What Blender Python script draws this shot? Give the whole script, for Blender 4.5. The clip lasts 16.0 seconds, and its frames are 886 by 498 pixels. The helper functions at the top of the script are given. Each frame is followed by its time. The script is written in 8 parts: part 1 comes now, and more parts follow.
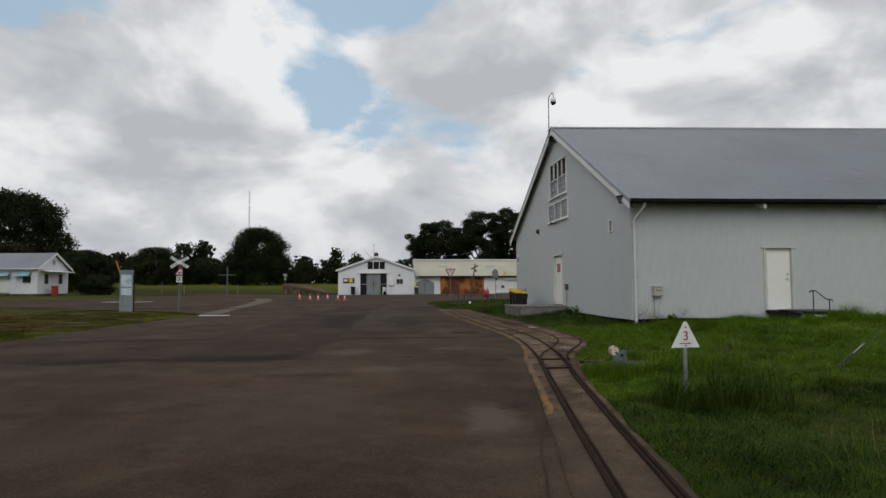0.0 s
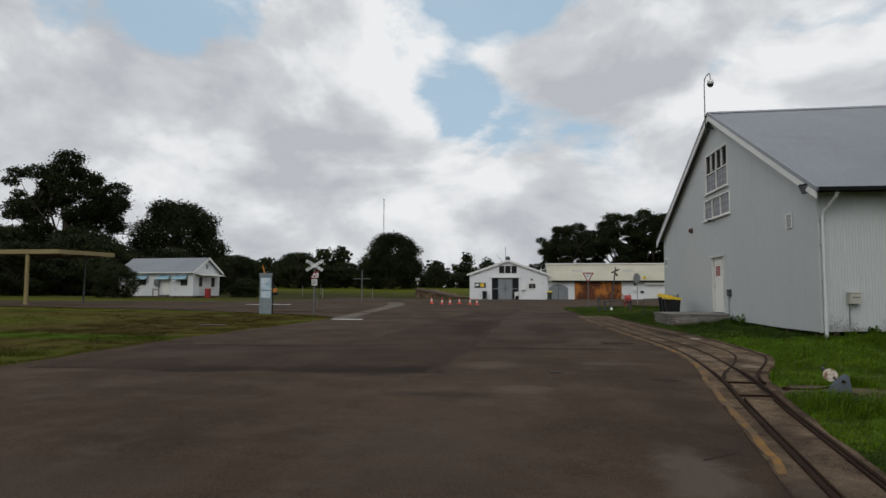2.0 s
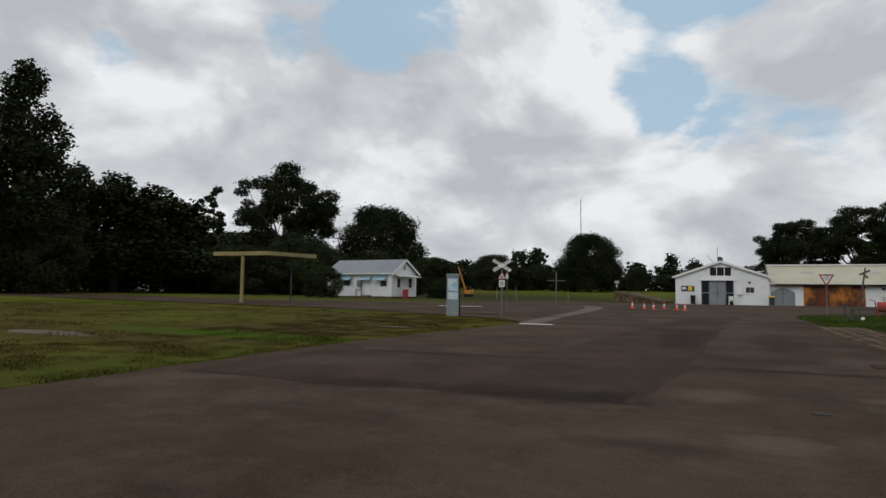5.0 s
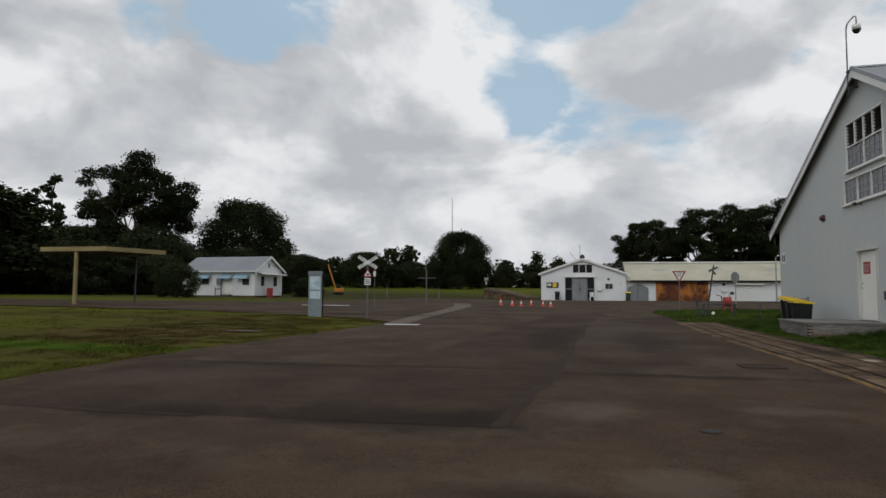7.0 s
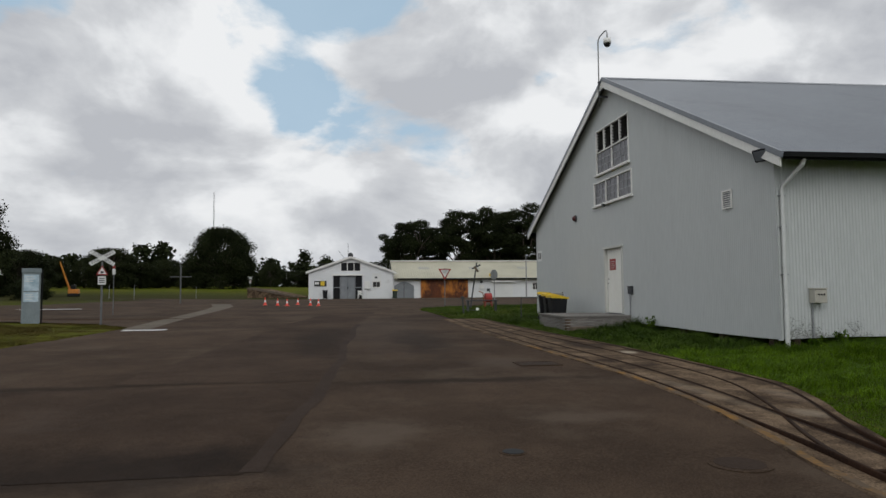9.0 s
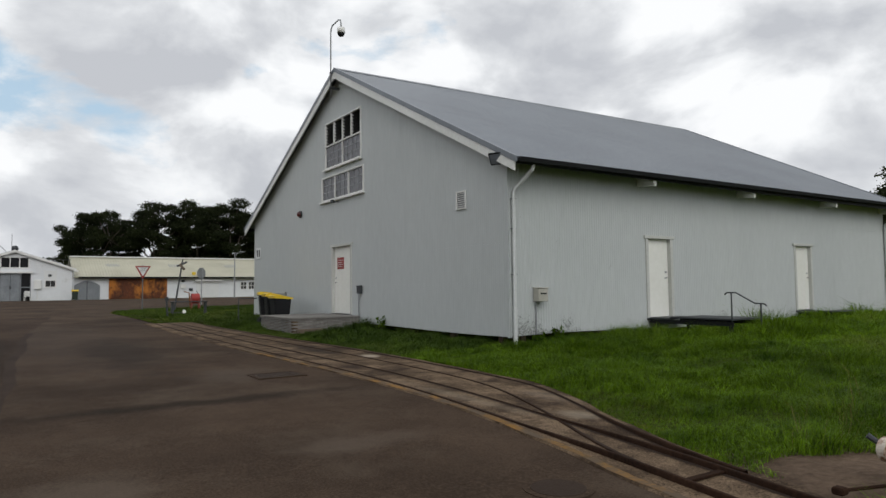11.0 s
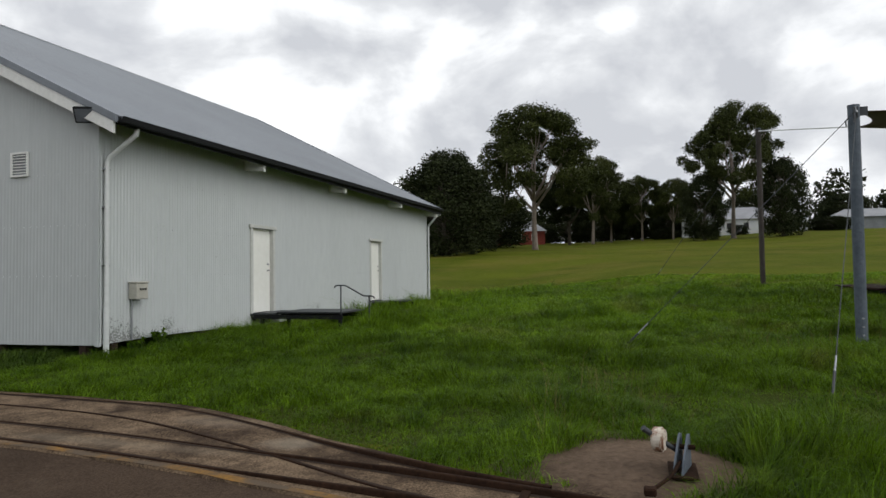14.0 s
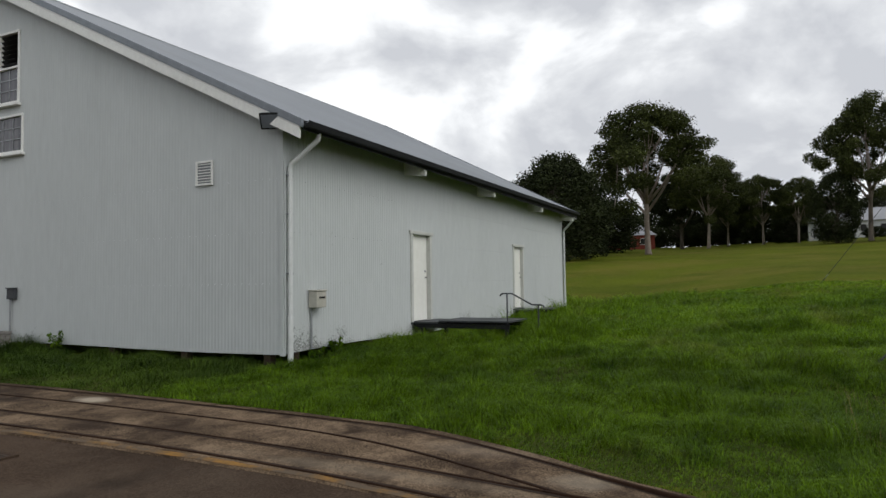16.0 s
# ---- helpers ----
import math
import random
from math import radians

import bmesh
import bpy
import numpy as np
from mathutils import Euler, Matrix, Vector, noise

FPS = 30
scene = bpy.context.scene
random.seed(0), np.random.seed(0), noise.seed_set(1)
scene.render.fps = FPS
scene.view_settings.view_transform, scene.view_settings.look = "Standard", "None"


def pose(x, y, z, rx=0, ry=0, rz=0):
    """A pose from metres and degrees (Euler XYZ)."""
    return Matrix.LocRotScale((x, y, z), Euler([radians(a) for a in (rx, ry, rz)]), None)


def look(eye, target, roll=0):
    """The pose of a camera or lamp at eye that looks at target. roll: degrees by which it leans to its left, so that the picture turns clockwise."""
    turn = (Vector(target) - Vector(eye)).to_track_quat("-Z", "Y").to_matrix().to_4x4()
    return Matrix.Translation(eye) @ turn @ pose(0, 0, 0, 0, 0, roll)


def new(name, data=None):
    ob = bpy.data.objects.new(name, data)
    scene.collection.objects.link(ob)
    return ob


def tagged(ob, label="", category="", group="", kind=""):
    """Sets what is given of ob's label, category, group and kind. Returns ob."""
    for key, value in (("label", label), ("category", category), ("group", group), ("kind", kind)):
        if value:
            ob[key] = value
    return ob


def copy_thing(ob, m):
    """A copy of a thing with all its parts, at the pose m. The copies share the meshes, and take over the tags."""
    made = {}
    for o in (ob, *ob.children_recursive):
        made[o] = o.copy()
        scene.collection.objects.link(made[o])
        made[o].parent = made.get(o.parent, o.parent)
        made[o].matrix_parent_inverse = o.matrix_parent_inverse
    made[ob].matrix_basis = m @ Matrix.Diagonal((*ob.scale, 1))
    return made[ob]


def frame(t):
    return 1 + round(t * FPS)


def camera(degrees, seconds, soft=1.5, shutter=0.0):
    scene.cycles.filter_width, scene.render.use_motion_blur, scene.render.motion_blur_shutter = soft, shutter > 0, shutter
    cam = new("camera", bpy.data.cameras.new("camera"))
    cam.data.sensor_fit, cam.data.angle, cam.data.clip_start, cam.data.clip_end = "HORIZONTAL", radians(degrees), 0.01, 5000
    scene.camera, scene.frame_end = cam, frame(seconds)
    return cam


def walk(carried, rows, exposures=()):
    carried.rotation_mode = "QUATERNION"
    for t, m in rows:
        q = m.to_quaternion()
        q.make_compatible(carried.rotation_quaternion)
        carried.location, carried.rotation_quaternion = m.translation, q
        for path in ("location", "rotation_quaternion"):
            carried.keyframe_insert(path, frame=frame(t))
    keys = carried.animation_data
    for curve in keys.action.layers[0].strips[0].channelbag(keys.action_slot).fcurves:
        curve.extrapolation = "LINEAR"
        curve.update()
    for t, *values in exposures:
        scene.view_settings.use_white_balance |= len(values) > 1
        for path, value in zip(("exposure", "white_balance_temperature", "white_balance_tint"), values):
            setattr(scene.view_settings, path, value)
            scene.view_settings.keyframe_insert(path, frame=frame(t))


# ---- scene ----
cam = camera(68.0, 16.0)
PATH = [
    (0, (-4.359, 1.43, 1.602), (-4.164, 3.417, 1.721), -0.3),
    (0.5, (-4.416, 1.897, 1.584), (-4.307, 3.89, 1.711), -0.3),
    (1, (-4.474, 2.357, 1.584), (-4.445, 4.353, 1.714), -0.2),
    (1.5, (-4.524, 2.77, 1.605), (-4.606, 4.764, 1.736), -0.1),
    (2, (-4.577, 3.276, 1.59), (-4.776, 5.261, 1.724), 0.1),
    (2.5, (-4.616, 3.764, 1.552), (-4.938, 5.733, 1.69), 0.2),
    (3, (-4.683, 4.236, 1.578), (-5.16, 6.173, 1.717), 0.3),
    (3.5, (-4.804, 4.718, 1.567), (-5.407, 6.62, 1.706), 0.6),
    (4, (-4.812, 5.107, 1.572), (-5.548, 6.962, 1.711), 0.6),
    (4.2, (-4.772, 5.26, 1.576), (-5.55, 7.097, 1.713), 0.8),
    (6.3, (-5.105, 7.097, 1.59), (-5.799, 8.968, 1.726), 0.5),
    (6.5, (-5.089, 7.29, 1.599), (-5.721, 9.183, 1.734), 0.4),
    (7, (-5.094, 7.623, 1.636), (-5.5, 9.577, 1.769), 0.3),
    (7.5, (-5.103, 8.003, 1.631), (-5.247, 9.994, 1.762), 0.2),
    (8, (-5.125, 8.435, 1.629), (-5.12, 10.431, 1.761), 0.1),
    (8.2, (-5.134, 8.601, 1.618), (-5.083, 10.596, 1.749), -0.1),
    (10.3, (-5.338, 10.236, 1.642), (-4.535, 12.063, 1.768), -0.4),
    (10.5, (-5.34, 10.377, 1.65), (-4.454, 12.166, 1.774), -0.5),
    (11, (-5.361, 10.721, 1.637), (-4.257, 12.384, 1.756), -0.6),
    (11.5, (-5.396, 11.018, 1.636), (-4.039, 12.482, 1.748), -0.8),
    (12, (-5.372, 11.349, 1.637), (-3.804, 12.587, 1.74), -0.9),
    (12.5, (-5.395, 11.677, 1.643), (-3.644, 12.639, 1.736), -0.9),
    (13, (-5.366, 12.048, 1.635), (-3.492, 12.741, 1.717), -1.0),
    (13.5, (-5.301, 12.498, 1.665), (-3.392, 13.088, 1.742), -0.9),
    (14, (-5.228, 12.975, 1.689), (-3.316, 13.558, 1.766), -0.8),
    (14.5, (-5.142, 13.417, 1.702), (-3.231, 14.002, 1.778), -0.8),
    (15, (-5.035, 13.876, 1.708), (-3.134, 14.493, 1.789), -0.9),
    (15.5, (-5.008, 14.326, 1.735), (-3.137, 15.026, 1.826), -0.8),
    (16, (-5.04, 14.708, 1.753), (-3.234, 15.563, 1.851), -0.8),
]
EXPOSURES = ((0, -0.34), (1.5, -0.33), (3.5, -0.30), (7.5, -0.37), (8.5, -0.34), (10.3, -0.14), (11.5, -0.08), (12.5, -0.05), (14.5, 0.10), (16.0, 0.05))
walk(cam, [(t, look(eye, target, roll)) for t, eye, target, roll in PATH], EXPOSURES)


# ---- world and sun ----
SUN_AZ, SUN_EL = 256.0, 36.0  # degrees from +x towards +y, and above the horizon
sun_dir = Vector((math.cos(radians(SUN_EL)) * math.cos(radians(SUN_AZ)), math.cos(radians(SUN_EL)) * math.sin(radians(SUN_AZ)), math.sin(radians(SUN_EL))))
sun = new("sun", bpy.data.lights.new("sun", "SUN"))
sun.data.energy, sun.data.angle, sun.data.color = 0.95, radians(40), (1.0, 0.985, 0.965)
sun.matrix_world = look((0, 0, 60), Vector((0, 0, 60)) - sun_dir)

world = bpy.data.worlds.new("overcast_sky")
scene.world = world
world.use_nodes = True


def node(tree, kind, **values):
    n = tree.nodes.new(kind)
    for key, value in values.items():
        n.inputs[key].default_value = value
    return n


def link(tree, a, b):
    tree.links.new(a, b)


def maths(tree, op, a, b=None, clamp=False):
    n = tree.nodes.new("ShaderNodeMath")
    n.operation, n.use_clamp = op, clamp
    for i, v in enumerate((a, b)):
        if v is None:
            continue
        if isinstance(v, (int, float)):
            n.inputs[i].default_value = v
        else:
            link(tree, v, n.inputs[i])
    return n.outputs[0]


def ramp(tree, fac, stops):
    n = tree.nodes.new("ShaderNodeValToRGB")
    while len(n.color_ramp.elements) < len(stops):
        n.color_ramp.elements.new(0.5)
    for e, (at, col) in zip(n.color_ramp.elements, stops):
        e.position = at
        e.color = (*col, 1) if len(col) == 3 else col
    link(tree, fac, n.inputs[0])
    return n.outputs[0]


def mixed(tree, fac, a, b, mode="MIX"):
    n = tree.nodes.new("ShaderNodeMix")
    n.data_type, n.blend_type = "RGBA", mode
    for i, v in ((0, fac), (6, a), (7, b)):
        if isinstance(v, (int, float)):
            n.inputs[i].default_value = v
        elif isinstance(v, tuple):
            n.inputs[i].default_value = (*v, 1)
        else:
            link(tree, v, n.inputs[i])
    return n.outputs[2]


def build_sky():
    wt = world.node_tree
    bg = wt.nodes["Background"]
    sky = wt.nodes.new("ShaderNodeTexSky")
    sky.sky_type, sky.sun_disc = "NISHITA", False
    sky.sun_elevation, sky.sun_rotation = radians(SUN_EL), radians(90 - SUN_AZ)
    blue = mixed(wt, 1.0, sky.outputs[0], (0.13, 0.115, 0.105), "MULTIPLY")
    blue = mixed(wt, 0.85, blue, (0.47, 0.65, 0.81))
    co = wt.nodes.new("ShaderNodeTexCoord")
    # heaped clouds, flattened, with a second sample shifted to the sun for light and shade
    def cloud(shift, scale, detail, squash=1.5, rough=0.50, distort=0.0):
        m = wt.nodes.new("ShaderNodeMapping")
        m.inputs["Location"].default_value = shift
        m.inputs["Scale"].default_value = (1, 1, squash)
        link(wt, co.outputs["Generated"], m.inputs["Vector"])
        n = node(wt, "ShaderNodeTexNoise", Scale=scale, Detail=detail, Roughness=rough, Distortion=distort)
        link(wt, m.outputs[0], n.inputs["Vector"])
        return n.outputs["Fac"]
    # broad gaps, bright heads and grey bases of the clouds: azimuth, elevation, radius, less cover, more shade
    def lobes(which):
        total = None
        for az, el, r, gap, shade in CLOUDS:
            if (gap, shade)[which] == 0:
                continue
            d = wt.nodes.new("ShaderNodeVectorMath")
            d.operation = "DOT_PRODUCT"
            d.inputs[1].default_value = (math.cos(radians(el)) * math.cos(radians(az)), math.cos(radians(el)) * math.sin(radians(az)), math.sin(radians(el)))
            link(wt, co.outputs["Generated"], d.inputs[0])
            k = wt.nodes.new("ShaderNodeMapRange")
            k.interpolation_type = "SMOOTHSTEP"
            for i, v in ((1, math.cos(radians(r))), (2, 1.0), (3, 0.0), (4, (gap, shade)[which])):
                k.inputs[i].default_value = v
            link(wt, d.outputs["Value"], k.inputs[0])
            total = k.outputs[0] if total is None else maths(wt, "ADD", total, k.outputs[0])
        return total
    base = Vector((SKY_SEED[0], SKY_SEED[1], SKY_SEED[2]))
    big = cloud(base, 4.2, 15, 1.7, 0.56, 0.25)
    above = cloud(base + Vector((0.0, 0.0, 0.065)), 4.2, 10, 1.7, 0.52, 0.25)
    firm = maths(wt, "ADD", big, 0.075)
    cover = ramp(wt, maths(wt, "SUBTRACT", firm, lobes(0)), [(0.335, (0.06, 0.06, 0.06)), (0.44, (1, 1, 1))])
    thick = maths(wt, "ADD", maths(wt, "MULTIPLY", big, -0.35), maths(wt, "MULTIPLY", above, 1.35))
    thick = maths(wt, "ADD", maths(wt, "MULTIPLY", thick, 1.25), -0.115)
    thick = maths(wt, "ADD", thick, lobes(1))
    # rounded heads: smooth cells on a wavering grid
    mp = wt.nodes.new("ShaderNodeMapping")
    mp.inputs["Scale"].default_value = (1, 1, 1.5)
    link(wt, co.outputs["Generated"], mp.inputs["Vector"])
    waver = node(wt, "ShaderNodeTexNoise", Scale=7.0, Detail=5.0, Roughness=0.6)
    link(wt, mp.outputs[0], waver.inputs["Vector"])
    push = wt.nodes.new("ShaderNodeVectorMath")
    push.operation = "MULTIPLY_ADD"
    push.inputs[1].default_value = (0.16, 0.16, 0.16)
    link(wt, waver.outputs["Color"], push.inputs[0])
    link(wt, mp.outputs[0], push.inputs[2])
    cells = node(wt, "ShaderNodeTexVoronoi", Scale=7.5)
    cells.feature = "SMOOTH_F1"
    cells.inputs["Smoothness"].default_value = 0.35
    link(wt, push.outputs[0], cells.inputs["Vector"])
    thick = maths(wt, "ADD", thick, maths(wt, "MULTIPLY", maths(wt, "SUBTRACT", cells.outputs["Distance"], 0.42), 0.17))
    tone = ramp(wt, thick, [(0.34, (0.985, 1.0, 1.015)), (0.44, (0.86, 0.88, 0.905)), (0.53, (0.715, 0.735, 0.765)), (0.70, (0.56, 0.58, 0.62))])
    col = mixed(wt, cover, blue, tone)
    link(wt, col, bg.inputs["Color"])
    bg.inputs["Strength"].default_value = SKY_STRENGTH


CLOUDS = ((124.5, 22.5, 6.5, 0.19, 0), (119.5, 21.5, 5, 0.18, 0), (116.0, 21.2, 5.5, 0.20, 0), (117, 26, 9, 0.17, 0), (140.9, 17.4, 3.5, 0.13, 0),
          (91, 25.5, 7, 0.19, 0), (85.5, 25, 6, 0.19, 0), (95.0, 16.8, 4.5, 0.12, 0), (92, 15.3, 5, 0.12, 0), (88.2, 14.8, 5, 0.11, 0), (85.2, 13.3, 5, 0.10, 0), (82.0, 11.5, 5, 0.09, 0), (109.7, 10.6, 4, 0.08, 0),
          (119, 18.0, 4, 0, -0.10), (112, 18, 4, 0, -0.05), (100, 21.5, 5, 0, -0.09), (98, 17.5, 3.5, 0, -0.08), (137, 13.5, 6, 0, -0.08), (107, 13.0, 7, 0, 0.07), (115, 13.5, 5, 0, 0.03), (108, 16.5, 5, 0, 0.04), (139, 20.5, 7, 0, 0.05), (104, 8.0, 7, 0, -0.05), (93, 10, 5, 0, -0.04),
          (80, 17.5, 6, 0, 0.05), (88, 19.7, 4, 0, 0.01), (76, 22, 5, 0, 0.03), (70, 12, 6, 0, -0.03), (60, 17.2, 6, 0, 0.04), (51, 16.5, 5, 0, 0.07), (58, 12.5, 4, 0, -0.07), (50, 21.5, 6, 0, 0.07), (44, 22, 4, 0, 0.05),
          (36.5, 18.5, 6, 0, -0.16), (31, 14, 6, 0, -0.12), (27, 13, 4, 0, -0.08), (28, 20, 3.5, 0, 0.05), (18, 22, 5, 0, -0.12), (12, 15.5, 6, 0, 0.05), (4, 19.5, 8, 0, 0.09), (-6, 18, 7, 0, 0.07), (-1, 11, 6, 0, 0.02), (-14, 15.5, 5, 0, -0.08))
SKY_SEED, SKY_STRENGTH = (3.1, 1.7, 0.4), 1.06
build_sky()

# ---- materials ----
def material(name, dark, light, rough=0.7, grain=40.0, stain=0.6, bump=0.15, metal=0.0, dirt=None, dirt_at=(0.55, 0.75), dirt_scale=1.0, random_tint=0.0, spec=0.5, detail=6.0, stretch=(1, 1, 1), bump_scale=None, distance=0.01, soft=0.14, mottle=0.6):
    """A surface with fine grain and broad stains between two colours, and an optional third colour in patches."""
    m = bpy.data.materials.new(name)
    m.use_nodes = True
    t = m.node_tree
    bsdf = t.nodes["Principled BSDF"]
    geo = t.nodes.new("ShaderNodeNewGeometry")
    mp = t.nodes.new("ShaderNodeMapping")
    mp.inputs["Scale"].default_value = stretch
    link(t, geo.outputs["Position"], mp.inputs["Vector"])
    a = node(t, "ShaderNodeTexNoise", Scale=grain, Detail=detail, Roughness=0.65)
    b = node(t, "ShaderNodeTexNoise", Scale=stain, Detail=7.0, Roughness=mottle)
    link(t, mp.outputs[0], a.inputs["Vector"])
    link(t, mp.outputs[0], b.inputs["Vector"])
    f = maths(t, "ADD", maths(t, "MULTIPLY", a.outputs["Fac"], 0.5), maths(t, "MULTIPLY", b.outputs["Fac"], 0.5))
    col = ramp(t, f, [(0.5 - soft, dark), (0.5 + soft, light)])
    if dirt:
        d = node(t, "ShaderNodeTexNoise", Scale=dirt_scale, Detail=8.0, Roughness=0.7)
        link(t, mp.outputs[0], d.inputs["Vector"])
        k = ramp(t, d.outputs["Fac"], [(dirt_at[0], (0, 0, 0)), (dirt_at[1], (1, 1, 1))])
        col = mixed(t, k, col, dirt)
    if random_tint:
        oi = t.nodes.new("ShaderNodeNewGeometry")
        v = maths(t, "ADD", maths(t, "MULTIPLY", oi.outputs["Random Per Island"], 2 * random_tint), 1 - random_tint)
        n = t.nodes.new("ShaderNodeHueSaturation")
        link(t, v, n.inputs["Value"])
        link(t, col, n.inputs["Color"])
        col = n.outputs[0]
    link(t, col, bsdf.inputs["Base Color"])
    bsdf.inputs["Roughness"].default_value = rough
    bsdf.inputs["Metallic"].default_value = metal
    bsdf.inputs["Specular IOR Level"].default_value = spec
    if bump:
        bm_ = node(t, "ShaderNodeBump", Strength=bump, Distance=distance)
        src = a.outputs["Fac"]
        if bump_scale:
            c2 = node(t, "ShaderNodeTexNoise", Scale=bump_scale, Detail=4.0)
            link(t, mp.outputs[0], c2.inputs["Vector"])
            src = c2.outputs["Fac"]
        link(t, src, bm_.inputs["Height"])
        link(t, bm_.outputs[0], bsdf.inputs["Normal"])
    return m


def glass(name, colour, rough=0.08):
    m = bpy.data.materials.new(name)
    m.use_nodes = True
    b = m.node_tree.nodes["Principled BSDF"]
    b.inputs["Base Color"].default_value = (*colour, 1)
    b.inputs["Roughness"].default_value = rough
    b.inputs["Transmission Weight"].default_value = 0.85
    b.inputs["IOR"].default_value = 1.45
    b.inputs["Specular IOR Level"].default_value = 0.25
    return m


ASPHALT = material("asphalt", (0.0345, 0.0232, 0.0158), (0.0810, 0.0558, 0.0385), 0.92, 55, 0.22, 0.8, dirt=(0.100, 0.076, 0.056), dirt_at=(0.50, 0.80), dirt_scale=0.5, spec=0.06, soft=0.075, mottle=0.74)
TAR = material("tar_seam", (0.027, 0.0190, 0.0145), (0.056, 0.0400, 0.0310), 0.9, 55, 0.9, 0.6, spec=0.06, mottle=0.72)
PALE_ASPHALT = material("worn_asphalt", (0.050, 0.038, 0.031), (0.090, 0.069, 0.056), 0.9, 50, 0.8, 0.5, spec=0.06)
CONCRETE = material("old_concrete", (0.042, 0.028, 0.018), (0.225, 0.160, 0.104), 0.92, 55, 1.3, 0.9, dirt=(0.043, 0.029, 0.020), dirt_at=(0.46, 0.64), dirt_scale=1.9, spec=0.06, soft=0.085, mottle=0.72)
PAVING = material("grey_paving", (0.13, 0.122, 0.112), (0.25, 0.238, 0.22), 0.9, 22, 0.9, 0.5, dirt=(0.09, 0.08, 0.07), dirt_at=(0.55, 0.75), dirt_scale=2.0, spec=0.1)
STRIP = material("worn_concrete_strip", (0.075, 0.062, 0.048), (0.165, 0.142, 0.113), 0.9, 18, 0.6, 0.4, spec=0.08, mottle=0.7)
KERB = material("pale_concrete", (0.16, 0.145, 0.12), (0.30, 0.275, 0.23), 0.9, 18, 0.5, 0.3, spec=0.2)
YELLOW_WORN = material("worn_yellow_paint", (0.10, 0.07, 0.035), (0.34, 0.165, 0.030), 0.9, 22, 1.4, 0.3, spec=0.1, dirt=(0.105, 0.078, 0.054), dirt_at=(0.38, 0.55), dirt_scale=1.6)
RAIL = material("rusty_rail_steel", (0.011, 0.006, 0.004), (0.040, 0.021, 0.0125), 0.85, 30, 2.0, 0.3, spec=0.06)
SOIL = material("bare_soil", (0.055, 0.036, 0.023), (0.15, 0.105, 0.072), 0.95, 16, 1.3, 0.8, dirt=(0.045, 0.034, 0.02), dirt_at=(0.6, 0.72), dirt_scale=3.0, spec=0.15, distance=0.02)
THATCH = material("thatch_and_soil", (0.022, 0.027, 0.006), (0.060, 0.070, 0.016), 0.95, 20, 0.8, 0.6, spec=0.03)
LAWN = material("mown_grass", (0.046, 0.062, 0.005), (0.105, 0.124, 0.010), 0.95, 9, 0.12, 0.8, dirt=(0.115, 0.104, 0.020), dirt_at=(0.46, 0.68), dirt_scale=0.16, spec=0.03, distance=0.05)
SHEET_WALL = material("painted_corrugated_sheet", (0.455, 0.480, 0.475), (0.515, 0.540, 0.535), 0.5, 9, 0.35, 0.05, dirt=(0.41, 0.43, 0.42), dirt_at=(0.58, 0.85), dirt_scale=0.55, stretch=(1, 1, 0.25), spec=0.35)
SHEET_ROOF = material("grey_corrugated_roof", (0.115, 0.13, 0.15), (0.175, 0.195, 0.22), 0.31, 6, 0.3, 0.05, dirt=(0.10, 0.11, 0.125), dirt_at=(0.58, 0.8), dirt_scale=0.4, metal=0.0, spec=0.6)
WHITE_PIPE = material("pale_pipe_paint", (0.50, 0.52, 0.51), (0.60, 0.62, 0.61), 0.45, 14, 0.6, 0.04, dirt=(0.40, 0.40, 0.37), dirt_at=(0.6, 0.8), dirt_scale=1.5)
WHITE = material("white_gloss_paint", (0.66, 0.66, 0.63), (0.80, 0.80, 0.77), 0.45, 14, 0.6, 0.06, dirt=(0.45, 0.43, 0.38), dirt_at=(0.66, 0.85), dirt_scale=1.5)
FRAME_PAINT = material("door_frame_paint", (0.46, 0.465, 0.43), (0.58, 0.585, 0.55), 0.5, 12, 0.8, 0.06, dirt=(0.32, 0.31, 0.27), dirt_at=(0.62, 0.85), dirt_scale=2.0)
DOOR_WHITE = material("door_paint", (0.76, 0.76, 0.70), (0.84, 0.84, 0.79), 0.4, 7, 0.8, 0.04, dirt=(0.5, 0.48, 0.41), dirt_at=(0.65, 0.85), dirt_scale=1.2)
GUTTER = material("dark_grey_gutter", (0.006, 0.0065, 0.007), (0.013, 0.014, 0.015), 0.6, 10, 0.8, 0.05, spec=0.15)
POST_GREY = material("dull_grey_post", (0.085, 0.088, 0.092), (0.17, 0.175, 0.18), 0.6, 18, 2.0, 0.08, spec=0.2)
PANEL_GREY = material("pale_blue_grey_panel", (0.15, 0.185, 0.20), (0.24, 0.28, 0.295), 0.5, 14, 1.2, 0.06, spec=0.25)
STEEL = material("galvanised_steel", (0.22, 0.23, 0.24), (0.36, 0.37, 0.38), 0.45, 18, 2.0, 0.08, metal=0.6)
DARK_STEEL = material("dark_grey_steel", (0.03, 0.033, 0.037), (0.06, 0.065, 0.071), 0.55, 18, 2.0, 0.1, metal=0.2)
BLUE_STEEL = material("blue_grey_painted_steel", (0.065, 0.080, 0.100), (0.125, 0.148, 0.175), 0.55, 16, 1.2, 0.1, spec=0.25, dirt=(0.10, 0.07, 0.05), dirt_at=(0.66, 0.8), dirt_scale=4)
LOUVRE = material("dark_louvre_glass", (0.004, 0.004, 0.005), (0.012, 0.012, 0.014), 0.35, 6, 1.0, 0, spec=0.2)
